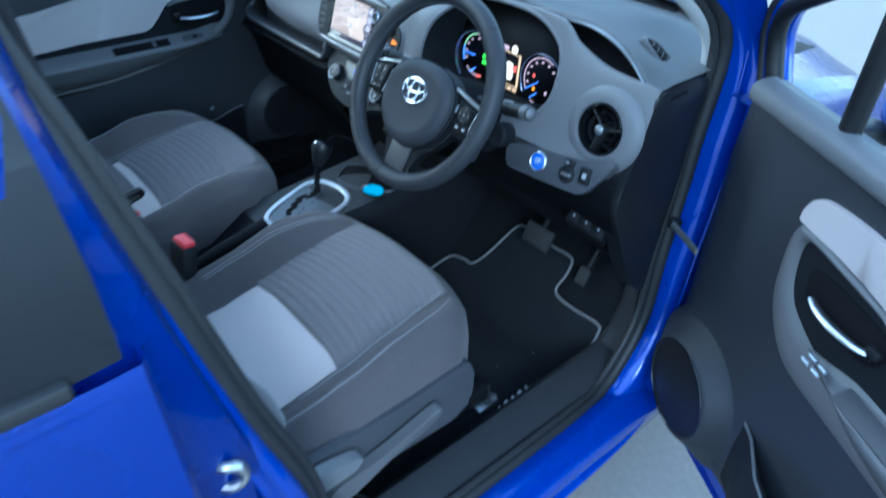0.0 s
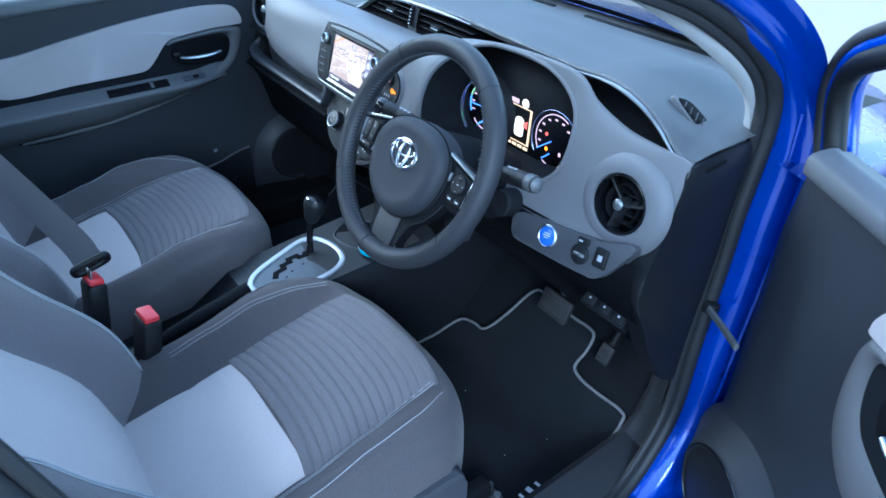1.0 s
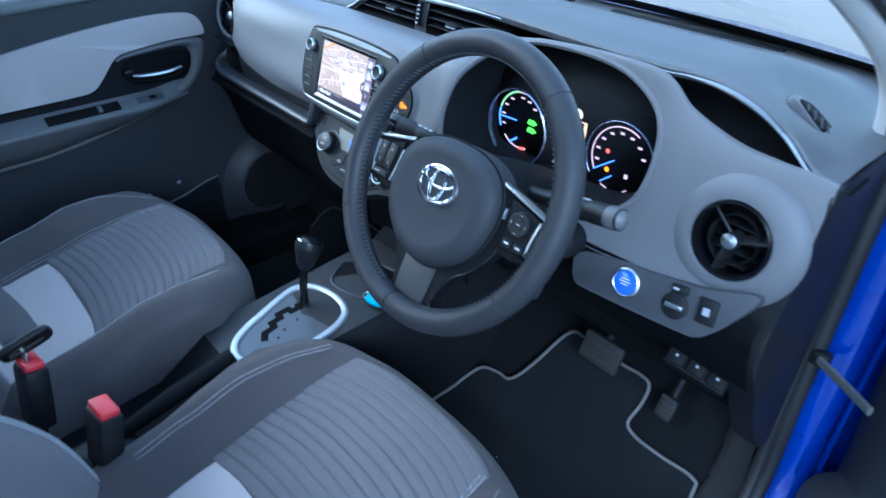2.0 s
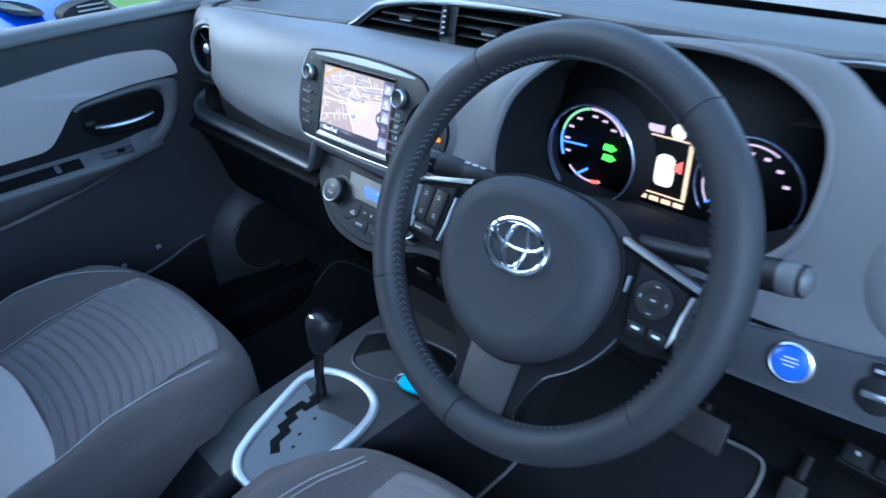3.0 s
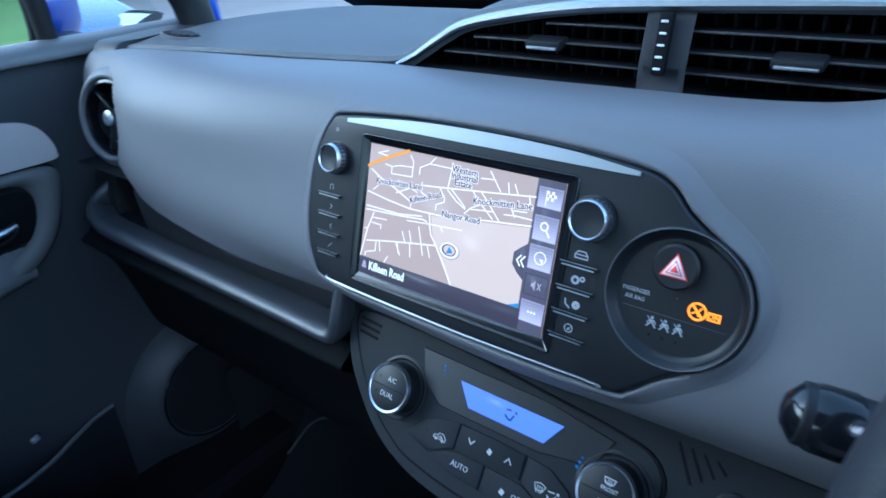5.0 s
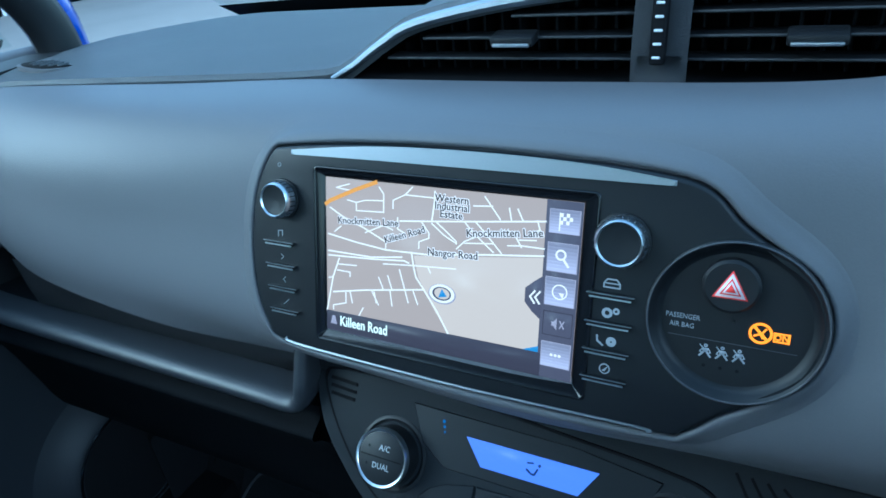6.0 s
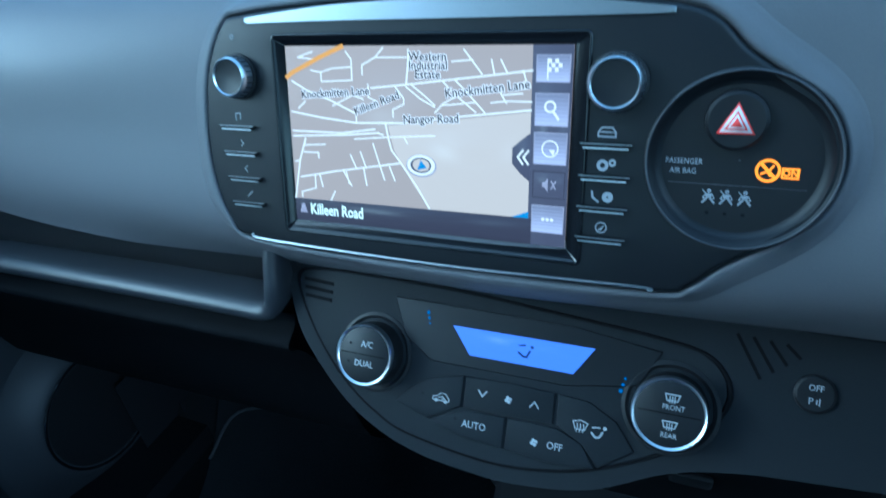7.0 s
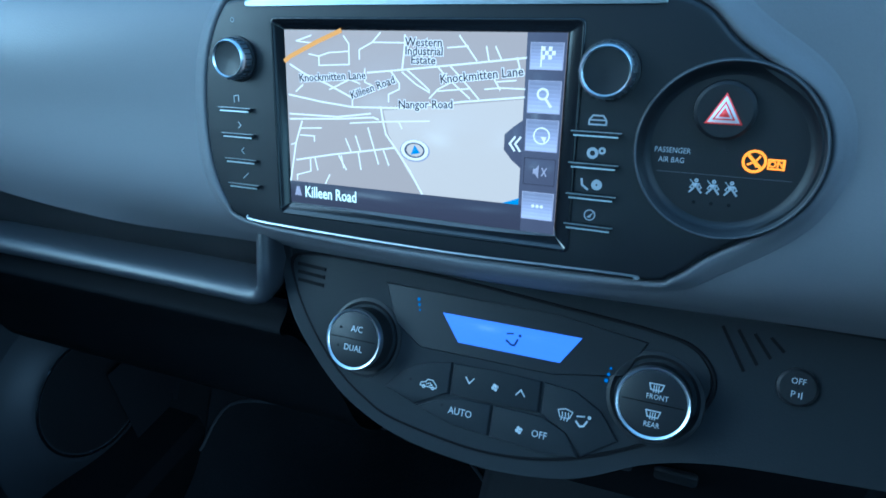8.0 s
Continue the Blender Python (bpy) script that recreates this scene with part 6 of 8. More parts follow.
for k in range(150):
    a = 2 * math.pi * k / 150
    if 256 < math.degrees(a) < 284:
        continue
    d0, d1 = a - 0.010, a + 0.010
    for s0 in (0.0055, -0.0055):
        p = []
        for aa, hh in ((d0, 0.0), (d1, s0)):
            p.append(MW @ (V(R * math.cos(aa), R * math.sin(aa), 0) - 0.016 * V(math.cos(aa), math.sin(aa), 0) * math.cos(hh / 0.018) + V(0, 0, hh + 0.004)))
        st.append(tube(p, 0.00055, 4))
put("rim_stitching", join(*st), STALKEND, rim, "grey lacing along the rim")
half = [(0.0, 0.051), (0.03, 0.049), (0.058, 0.04), (0.079, 0.022), (0.0885, -0.004), (0.0865, -0.036), (0.073, -0.068), (0.047, -0.0915), (0.022, -0.1025), (0.0, -0.106)]
out = curve(half + [(-x, y) for x, y in half[-2:0:-1]], 72, closed=True)
rows = []
for s, h in ((0.99, -0.035), (1.0, -0.008), (0.988, 0.0), (0.96, 0.0065), (0.91, 0.0115), (0.84, 0.0148), (0.76, 0.0162), (0.7, 0.0158), (0.62, 0.0142), (0.45, 0.0132), (0.2, 0.013), (0.02, 0.013)):
    rows.append([MW @ V(x * s, -0.02 + (y + 0.02) * s, h) for x, y in out])
put("airbag_cover", cap_ends(grid_bm(rows, closed=True)), COVERSKIN, wheel, "smooth black airbag cover")
put("cover_seam", tube([MW @ V(x * 1.004, -0.02 + (y + 0.02) * 1.004, -0.004) for x, y in out], 0.0014, 6, closed=True), DULLBLACK, wheel)
plate = [(0.0, 0.028), (0.04, 0.028), (0.074, 0.023), (0.093, 0.012), (0.102, -0.002), (0.104, -0.018), (0.101, -0.038), (0.09, -0.063), (0.072, -0.086), (0.054, -0.101), (0.043, -0.12), (0.036, -0.14), (0.032, -0.16)]
plate = curve(plate + [(-x, y) for x, y in plate[:0:-1]], 110, closed=True)
put("spoke_plate", prism(plate, MW, -0.03, -0.009, 0.003, 3), DULLBLACK, wheel, "gloss black plate behind the airbag cover")
put("plate_edge", tube([MW @ V(x, y, -0.0105) for x, y in plate], 0.0007, 6, closed=True), SATIN, wheel)
# badge of plain ovals
MBG = MW @ pose(0, -0.006, 0.0135, -2) @ Matrix.Diagonal((1.16, 1.16, 0.8, 1))
badge = put("badge", tube([MBG @ V(0.0265 * math.cos(a), 0.0185 * math.sin(a), 0.001) for a in [2 * math.pi * k / 48 for k in range(48)]], 0.0032, 8, closed=True), CHROME, wheel, "chrome oval badge")
put("badge_oval", tube([MBG @ V(0.0095 * math.cos(a), 0.016 * math.sin(a), 0.001) for a in [2 * math.pi * k / 36 for k in range(36)]], 0.0025, 8, closed=True), CHROME, badge)
put("badge_oval", tube([MBG @ V(0.022 * math.cos(a), 0.007 + 0.009 * math.sin(a), 0.001) for a in [2 * math.pi * k / 36 for k in range(36)]], 0.0024, 8, closed=True), CHROME, badge)
# spokes with key pods
for s in (-1, 1):
    def side(pts):
        return [(s * x, y) for x, y in pts]

    sp_ = put("spoke", prism(side([(0.072, 0.03), (0.148, 0.016), (0.158, 0.004), (0.155, -0.04), (0.12, -0.048), (0.09, -0.046)]), MW, -0.026, -0.0095, 0.003), DULLBLACK, wheel, "black side spoke")
    flare = side(curve([(0.1495, 0.016), (0.1515, 0.034), (0.158, 0.056), (0.17, 0.052), (0.172, -0.06), (0.16, -0.062), (0.15, -0.044), (0.144, -0.018)], 44, closed=True))
    put("leather_flare", prism(flare, MW, -0.014, 0.001, 0.006, 3), LEATHER, sp_, "leather web joining the rim")
    pod = side([(0.096, 0.0195), (0.141, 0.0095), (0.1385, -0.036), (0.104, -0.039), (0.101, -0.01)])
    pd = put("key_pod", prism(pod, MW, -0.011, -0.004, 0.0025, 3), DULLBLACK, sp_, "black key pod")
    put("pod_trim", prism(side([(0.0785, 0.0315), (0.148, 0.0165), (0.1475, 0.0118), (0.08, 0.0265)]), MW, -0.011, -0.002, 0.0012), STRIP, sp_, "brushed silver spoke trim")
    put("pod_side_trim", prism(side([(0.1425, 0.0085), (0.147, 0.008), (0.144, -0.018), (0.1405, -0.034), (0.138, -0.033), (0.14, -0.016)]), MW, -0.011, -0.003, 0.001), SATIN if s > 0 else SILVERGREY, sp_, "brushed silver spoke trim")
    put("pod_inner_trim", prism(side([(0.0935, 0.009), (0.0965, 0.009), (0.0985, -0.014), (0.1035, -0.036), (0.1005, -0.036), (0.0945, -0.014)]) if s < 0 else side([(0.0927, 0.005), (0.0939, 0.005), (0.0939, -0.008), (0.0927, -0.008)]), MW, -0.0105, -0.004, 0.0008), SILVERGREY, sp_)
    if s > 0:
        m = MW @ pose(0.119, -0.0045, -0.0025)
        put("round_key", lathe([(0.0148, -0.002), (0.0145, 0.0012), (0.012, 0.0022), (0.0068, 0.0008), (0.0062, 0.0016), (0.0005, 0.002)], m, 32), BLACK, pd)
        for a in range(4):
            put("key_mark", rbox(0.003, 0.0009, 0.0004, 0, m @ pose(0.0105 * math.cos(a * 1.571), 0.0105 * math.sin(a * 1.571), 0.0019, 0, 0, a * 90 + 90)), ICON, pd)
        put("key_mark", rbox(0.004, 0.0014, 0.0004, 0, m @ pose(0, 0, 0.0021)), ICON, pd)
        for dx in (-0.009, 0.008):
            put("small_key", rbox(0.0145, 0.0085, 0.004, 0.0012, MW @ pose(0.1225 + dx, -0.0285, -0.003)), BLACK, pd)
            put("key_mark", rbox(0.006, 0.002, 0.0004, 0, MW @ pose(0.1225 + dx, -0.0285, -0.0009)), MARK, pd)
    else:
        for dx in (-0.0088, 0.0088):
            b = put("toggle_key", rbox(0.0158, 0.0345, 0.004, 0.0015, MW @ pose(-0.121 + dx, -0.006, -0.003, 0, 0, -6)), BLACK, pd)
            for dy in (-0.009, 0.009):
                put("key_mark", join(*[rbox(0.0036, 0.0008, 0.0004, 0, MW @ pose(-0.121 + dx, -0.006 + dy + u, -0.0008)) for u in (-0.0012, 0.0012)]), ICON, b)
        put("small_key", rbox(0.03, 0.0085, 0.004, 0.0012, MW @ pose(-0.1215, -0.031, -0.003)), BLACK, pd)
        put("key_mark", rbox(0.009, 0.0014, 0.0004, 0, MW @ pose(-0.127, -0.031, -0.0009)), ICON, pd)
low_sp = [(-0.0275, -0.098), (0.0275, -0.098), (0.0265, -0.13), (0.025, -0.16), (-0.025, -0.16), (-0.0265, -0.13)]
ls_ = put("lower_spoke", prism(low_sp, MW, -0.016, -0.0065, 0.002, 2), SPOKEGREY, wheel, "dark grey lower spoke")
for s in (-1, 1):
    put("spoke_hairline", tube([MW @ V(s * x, y, -0.0075) for x, y in ((0.0283, -0.1), (0.0272, -0.13), (0.0258, -0.158))], 0.0005, 6), SHIELD, ls_)
# column shroud
rows = []
for h, w, d in ((-0.03, 0.05, 0.052), (-0.07, 0.056, 0.058), (-0.13, 0.06, 0.062), (-0.2, 0.062, 0.064)):
    rows.append([MW @ V(w * math.copysign(abs(math.cos(a)) ** 0.7, math.cos(a)), -0.012 + d * math.copysign(abs(math.sin(a)) ** 0.7, math.sin(a)), h) for a in [2 * math.pi * k / 40 for k in range(40)]])
col = thing("steering_column", (0.325, -0.05, 0.9), "black steering column shroud with two control stalks", "steering column")
put("shroud", cap_ends(grid_bm(rows, closed=True)), DARK, col)
put("key_cylinder", lathe([(0.024, -0.05), (0.024, 0.0), (0.02, 0.004), (0.001, 0.004)], frame_at((0.41, -0.03, 0.875), (1, 0, 0), (0, 0.3, 1)), 32), DARK, col)
for s in (-1, 1):
    e, b = (V(0.516, -0.06, 0.966), V(0.38, -0.05, 0.938)) if s > 0 else (V(0.121, -0.08, 0.963), V(0.27, -0.045, 0.94))
    d = (e - b).normalized()
    m = frame_at(b, d.cross(V(0, 0, 1)).normalized(), V(0, 0, 1) - d * d.z)
    if m.to_3x3().col[2].dot(d) < 0:
        m = frame_at(b, -d.cross(V(0, 0, 1)).normalized(), V(0, 0, 1) - d * d.z)
    L = (e - b).length
    stalk = put("control_stalk", lathe([(0.012, -0.02), (0.010, 0.0), (0.009, L * 0.35), (0.0125, L * 0.5), (0.0135, L * 0.62), (0.0125, L * 0.64), (0.0125, L * 0.68), (0.0132, L * 0.7), (0.013, L * 0.92), (0.0125, L * 0.99), (0.006, L * 1.02), (0.0005, L * 1.025)], m, 28), BLACK, col, "black control stalk")
    put("stalk_collar", lathe([(0.0128, L * 0.86), (0.0138, L * 0.88), (0.0135, L * 0.95), (0.0115, L * 0.995), (0.006, L * 1.025), (0.0005, L * 1.03)], m, 28), ARMTRIM if s > 0 else PIANO, stalk)
    for k in range(3):
        put("stalk_mark", rbox(0.004, 0.0008, 0.006, 0, m @ pose(0, 0.0135 if m.to_3x3().col[1].z > 0 else -0.0135, L * (0.53 + 0.06 * k))), ICON, stalk)

# ---- pedals ----
for name, x, y, z, w, h in (("brake_pedal", 0.364, 0.2, 0.51, 0.085, 0.055), ("accelerator_pedal", 0.5, 0.22, 0.46, 0.033, 0.045)):
    p = thing(name, (x, y, z), "black rubber-faced " + name.replace("_", " "), "pedal")
    put("pedal_pad", rbox(w, h, 0.014, 0.006, frame_at((x, y, z), (1, 0, 0), (0, 0.45, 0.9))), RUBBER, p)
    for k in range(4):
        put("grip_rib", rbox(w * 0.8, 0.005, 0.0036, 0.0015, frame_at((x, y, z), (1, 0, 0), (0, 0.45, 0.9)) @ pose(0, (k - 1.5) * h * 0.2, 0.006)), RUBBER, p)
    put("pedal_arm", tube([(x, y + 0.01, z), (x + 0.005, y + 0.06, z + 0.1), (x, y + 0.1, z + 0.25)], 0.008, 8), BLACK, p)
# ---- centre console and gear selector ----
con = thing("centre_console", (0.0, -0.15, 0.55), "dark plastic centre console with cup holder tray", "console")
rows = []
for y, zt, w0, w1 in ((-0.75, 0.5, -0.075, 0.085), (-0.45, 0.53, -0.085, 0.095), (-0.36, 0.585, -0.095, 0.105), (-0.2, 0.594, -0.1, 0.11), (-0.08, 0.604, -0.1, 0.118), (0.02, 0.612, -0.1, 0.12), (0.06, 0.64, -0.1, 0.12), (0.2, 0.64, -0.1, 0.12), (0.4, 0.64, -0.1, 0.12)):
    rows.append([V(w0 - 0.02, y, 0.3), V(w0 - 0.006, y, zt - 0.05), V(w0, y, zt - 0.012), V(w0 + 0.012, y, zt), V(0.3 * (w0 + w1), y, zt + 0.001), V(0.7 * (w0 + w1), y, zt + 0.001), V(w1 - 0.012, y, zt), V(w1, y, zt - 0.012), V(w1 + 0.002, y, zt - 0.05), V(w1 - 0.022, y, 0.3)])
put("console_body", grid_bm(rows, flip=True), DARK, con)
put("console_top", grid_bm([[p + V(0, 0, 0.0012) for p in r[3:7]] for r in rows[2:6]], flip=True), RUBBER, con, "black satin console top")
put("lower_console_panel", thick(grid_bm([[V(x, y, z) for x in (-0.14, -0.1, 0.0, 0.1, 0.16)] for y, z in ((0.0, 0.79), (0.03, 0.74), (0.045, 0.68), (0.05, 0.62))], flip=True), 0.006), DULLBLACK, con)
for k in range(3):
    put("heater_switch", rbox(0.03, 0.006, 0.018, 0.003, pose(-0.04 + 0.045 * k, 0.04, 0.68, 20)), BLACK, con)
tray = curve([(-0.036, -0.118), (-0.058, -0.085), (-0.062, -0.06), (-0.02, -0.03), (0.07, -0.012), (0.098, -0.03), (0.1, -0.06), (0.06, -0.1), (0.0, -0.122)], 50, closed=True)
MT = frame_at((0, 0, 0.6125), (1, 0, 0), (0, 1, 0.09))
# no hollow here: a flat black patch paints the tray's shaded depth
put("tray_depth_shade", prism(tray, MT, -0.004, 0.0006), VOID, con, "flat black patch for the shaded depth of the cup tray")
put("tray_edge", tube([MT @ V(x, y, 0.001) for x, y in tray], 0.003, 8, closed=True), SHELFMAT, con)
tag = thing("key_tag", (0.105, -0.1, 0.615), "bright cyan plastic key tag on the console", "key tag")
put("tag_body", prism(curve([(-0.026, -0.012), (0.0, -0.016), (0.022, -0.01), (0.026, 0.004), (0.012, 0.014), (-0.012, 0.012), (-0.027, 0.004)], 28, closed=True), frame_at((0.085, -0.092, 0.614), (1, 0.25, 0.1), (-0.2, 1, 0.25)), 0, 0.006, 0.002), CYAN, tag)
put("tag_ring", tube([V(0.058 + 0.009 * math.cos(a), -0.1 + 0.009 * math.sin(a), 0.614) for a in [2 * math.pi * k / 20 for k in range(20)]], 0.001, 6, closed=True), STEEL, tag)

gear = thing("gear_selector", (-0.01, -0.2, 0.6), "automatic gear selector with silver-rimmed gate and black knob", "gear selector")
gate = curve([(0.03, -0.345), (-0.004, -0.332), (-0.026, -0.3), (-0.046, -0.25), (-0.065, -0.195), (-0.062, -0.168), (-0.048, -0.152), (-0.014, -0.139), (0.022, -0.137), (0.05, -0.144), (0.066, -0.158), (0.077, -0.182), (0.084, -0.22), (0.085, -0.29), (0.075, -0.335)], 80, closed=True)
MG = frame_at((0, 0, 0.598), (1, 0, 0), (0, 1, 0.03))
put("gate_plate", prism(gate, MG, -0.003, 0.004, 0.001), GATEGREY, gear, "grey gate plate")
put("gate_rim", grid_bm([[MG @ V(x, y, h) for x, y in outset(gate, d)] for d, h in ((0.0055, 0.0), (0.0055, 0.006), (0.004, 0.0085), (0.0005, 0.0095), (-0.006, 0.0085), (-0.0085, 0.0065), (-0.009, 0.003))], closed=True, flip=area2(gate) < 0), MATTSILVER, gear, "broad satin silver gate rim")
zig = [(-0.018, -0.178), (-0.02, -0.2), (-0.012, -0.202), (-0.013, -0.218), (-0.022, -0.22), (-0.021, -0.24), (-0.01, -0.242), (-0.008, -0.26), (0.004, -0.262), (0.008, -0.282), (0.022, -0.29)]
put("gate_slot", stroke(zig, 0.0125, MG, 0.003, 0.0046), VOID, gear)
for k, (x, y) in enumerate(((0.012, -0.192), (0.014, -0.222), (0.022, -0.252), (0.034, -0.27))):
    put("gate_mark", rbox(0.004, 0.005, 0.0004, 0, MG @ pose(x, y, 0.0043)), DARK, gear)
put("lever", tube(smooth_path([(-0.016, -0.19, 0.6), (-0.018, -0.186, 0.63), (-0.02, -0.18, 0.66), (-0.021, -0.176, 0.68)], 12), [0.0085 - 0.0015 * math.sin(k / 11 * 3.1) for k in range(12)], 14), PIANO, gear, "gloss black lever")
KM = frame_at((-0.021, -0.176, 0.672), (1, 0, 0), (0, 0.93, -0.35))
put("knob", lathe([(0.009, -0.006), (0.015, 0.002), (0.019, 0.016), (0.0235, 0.03), (0.025, 0.039), (0.0225, 0.048), (0.013, 0.053), (0.0005, 0.054)], KM, 32), BEZEL, gear, "satin black knob")
put("knob_cap", lathe([(0.0238, 0.041), (0.0215, 0.0495), (0.0125, 0.0545), (0.0005, 0.0556)], KM, 32), PIANO, gear)
put("knob_arc", tube([KM @ V(0.0212 * math.cos(a), 0.0212 * math.sin(a), 0.05) for a in [math.pi * (0.9 + 0.7 * k / 16) for k in range(17)]], 0.0018, 6), CHROME, gear, "chrome knob trim")
hb = thing("handbrake", (0.0, -0.45, 0.55), "dark handbrake lever between the seats", "handbrake")
put("grip", tube([(0.03, -0.35, 0.6), (0.025, -0.45, 0.575), (0.02, -0.55, 0.545)], [0.014, 0.015, 0.012], 12), DARK, hb)
put("release_button", lathe([(0.006, 0), (0.006, 0.012), (0.0005, 0.013)], frame_at((0.03, -0.35, 0.6), (1, 0, 0), (0, 0.25, 1)), 14), STEEL, hb)
put("boot", rbox(0.06, 0.12, 0.05, 0.015, pose(0.02, -0.58, 0.52)), BLACK, hb)

# ---- floor mats ----
mat = thing("floor_mat", (0.37, 0.0, 0.29), "black pile floor mat with grey edging", "floor mat")


def toe(x, y):
    k = min(max(y - 0.06, 0.0), 0.13)
    z = 0.293 + 5.77 * k * k + max(0.0, y - 0.19) * 1.5
    return V(x, y, z + 0.006)


EDGEM = [(0.1, -0.12), (0.1, 0.0), (0.1, 0.06), (0.104, 0.105), (0.122, 0.136), (0.16, 0.146), (0.195, 0.15), (0.228, 0.19), (0.262, 0.236), (0.3, 0.243), (0.383, 0.24), (0.43, 0.241), (0.452, 0.236),
         (0.455, 0.215), (0.45, 0.192), (0.475, 0.184), (0.53, 0.183), (0.59, 0.184), (0.603, 0.17), (0.604, 0.1), (0.604, -0.45), (0.1, -0.45)]
edge2 = curve(EDGEM, 150)
bm = grid_bm([[toe(0.08 + 0.54 * i / 108, -0.46 + 0.72 * j / 150) for i in range(109)] for j in range(151)], flip=True)
bm = cut(bm, lambda c: not inside(edge2, c.x, c.y))
put("mat_surface", bm, MATCLOTH, mat)
put("mat_edging", tube([toe(x, y) + V(0, -0.002, 0.002) for x, y in edge2], 0.0035, 6), PIPING, mat, "grey bound edging")
# woven badge as plain strokes
for k in range(5):
    x0, y0 = 0.588 - 0.0008 * k, -0.118 + 0.022 * k
    put("mat_badge_stroke", stroke([(x0 - 0.016, y0 + 0.003), (x0 + 0.016, y0 + 0.009)], 0.006 + 0.004 * (k % 2), Matrix.Translation((0, 0, 0.3)), 0, 0.001), MARK, mat)
pm = thing("passenger_mat", (-0.37, 0.0, 0.29), "black passenger floor mat with thin edging", "floor mat")
put("mat_surface", grid_bm([[toe(-0.6 + 0.48 * i / 20, -0.45 + 0.66 * j / 40) for i in range(21)] for j in range(41)], flip=True), MATCLOTH, pm)
put("mat_edging", tube([toe(x, y) + V(0, -0.002, 0.002) for x, y in curve([(-0.12, -0.2), (-0.12, 0.1), (-0.18, 0.2), (-0.35, 0.21), (-0.55, 0.2), (-0.6, 0.15)], 40)], 0.0022, 6), SHIELD, pm)
for k in range(4):
    x, y = random.uniform(0.2, 0.56), random.uniform(-0.1, 0.12)
    s = put("lint", rbox(0.002, 0.001, 0.001, 0, pose(x, y, 0.3003, 0, 0, random.uniform(0, 180))), MARK, mat)


# ---- seats ----
def seat(cx, dy, label):
    """A bucket seat; dy moves it along its rails."""
    s = thing("bucket_seat", (cx, dy - 0.45, 0.3), label, "car seat", group="front seats")
    zc = [(-0.74, 0.54), (-0.66, 0.545), (-0.55, 0.56), (-0.452, 0.577), (-0.34, 0.603), (-0.25, 0.621), (-0.2, 0.624), (-0.17, 0.612), (-0.152, 0.58)]

    def top(x, y):
        a = abs(x)
        bol = 0.05 * ease((a - 0.14) / 0.075) - 0.055 * ease((a - 0.215) / 0.06)
        fade = 1 - 0.65 * ease((y + 0.36) / 0.2)
        return along(zc, y) + bol * fade - 0.012 * (1 - min(1, (x / 0.145) ** 2)) * 0.4

    def front(x, y):
        return y - 0.115 * (abs(x) / 0.265) ** 3.2 * ease((y + 0.62) / 0.45)

    rows = []
    ys = [-0.74, -0.68, -0.62, -0.56, -0.5, -0.45, -0.4, -0.35, -0.3, -0.26, -0.225, -0.2, -0.18, -0.165, -0.155]
    for y in ys:
        r = []
        for x, z in ((-0.262, 0.425), (-0.268, 0.465), (-0.272, 0.51)):
            r.append(V(cx + x, dy + front(x, y), z))
        for k in range(37):
            x = -0.27 + 0.54 * k / 36
            r.append(V(cx + x, dy + front(x, y), top(x, y)))
        for x, z in ((0.272, 0.51), (0.268, 0.465), (0.262, 0.425)):
            r.append(V(cx + x, dy + front(x, y), z))
        rows.append(r)
    for yy, zz in ((0.007, 0.56), (0.008, 0.51), (0.0, 0.46), (-0.02, 0.425)):
        base = rows[len(ys) - 1]
        r = []
        for p in base:
            r.append(V(p.x, p.y + yy, min(p.z, zz)))
        rows.append(r)
    # sides keep their height below the front roll
    put("cushion", thick(grid_bm(rows, flip=False), 0.01), CLOTH, s, "dark cloth cushion with raised bolsters", sharp=70)

    def patch(x0, x1, y0, y1, nx, ny, lift, taper=0.0, bow=0.0):
        rr = []
        for j in range(ny + 1):
            y = lerp(y0, y1, j / ny)
            w = 1 - taper * j / ny
            r = []
            for i in range(nx + 1):
                x = lerp(x0, x1, i / nx) * w
                yy = y - bow * (x / 0.145) ** 2
                u = i / nx
                e = 0.6 * min(1, min(u, 1 - u) * 14) + 0.4
                r.append(V(cx + x, dy + front(x, yy), top(x, yy) + lift(x, yy, j / ny) * e))
            rr.append(r)
        return grid_bm(rr, flip=False)

    put("seat_panel", patch(-0.146, 0.146, -0.74, -0.444, 24, 20, lambda x, y, v: 0.004 * min(1, (1 - v) * 12)), LIGHTCLOTH, s, "light grey cloth panel")
    NR = 15
    put("ribbed_panel", patch(-0.152, 0.152, -0.441, -0.18, 20, NR * 10, lambda x, y, v: 0.0015 + 0.0055 * abs(math.sin(math.pi * v * NR)) ** 0.32 * (1 - 0.7 * ease((v - 0.55) / 0.45)), 0.03, 0.012), RIBCLOTH, s, "ribbed dark cloth panel")
    for sx in (-1, 1):
        inner_side = sx * cx < 0
        for off in (0.0, 0.006):
            w = 0.196 if inner_side else 0.153
            line = [(w + off, -0.54), (w + 0.002 + off, -0.45), (w + off, -0.34), (w - 0.006 + off, -0.26), (w - 0.016 + off, -0.205 + off)]
            put("seam_stitching", tube([V(cx + sx * x, dy + front(x, y), top(x, y) + 0.0022) for x, y in curve(line, 40)], 0.0005, 5), SEATTHREAD, s)
        if not inner_side:
            edge = [(0.214, -0.6), (0.216, -0.45), (0.214, -0.33), (0.2, -0.245), (0.17, -0.19)]
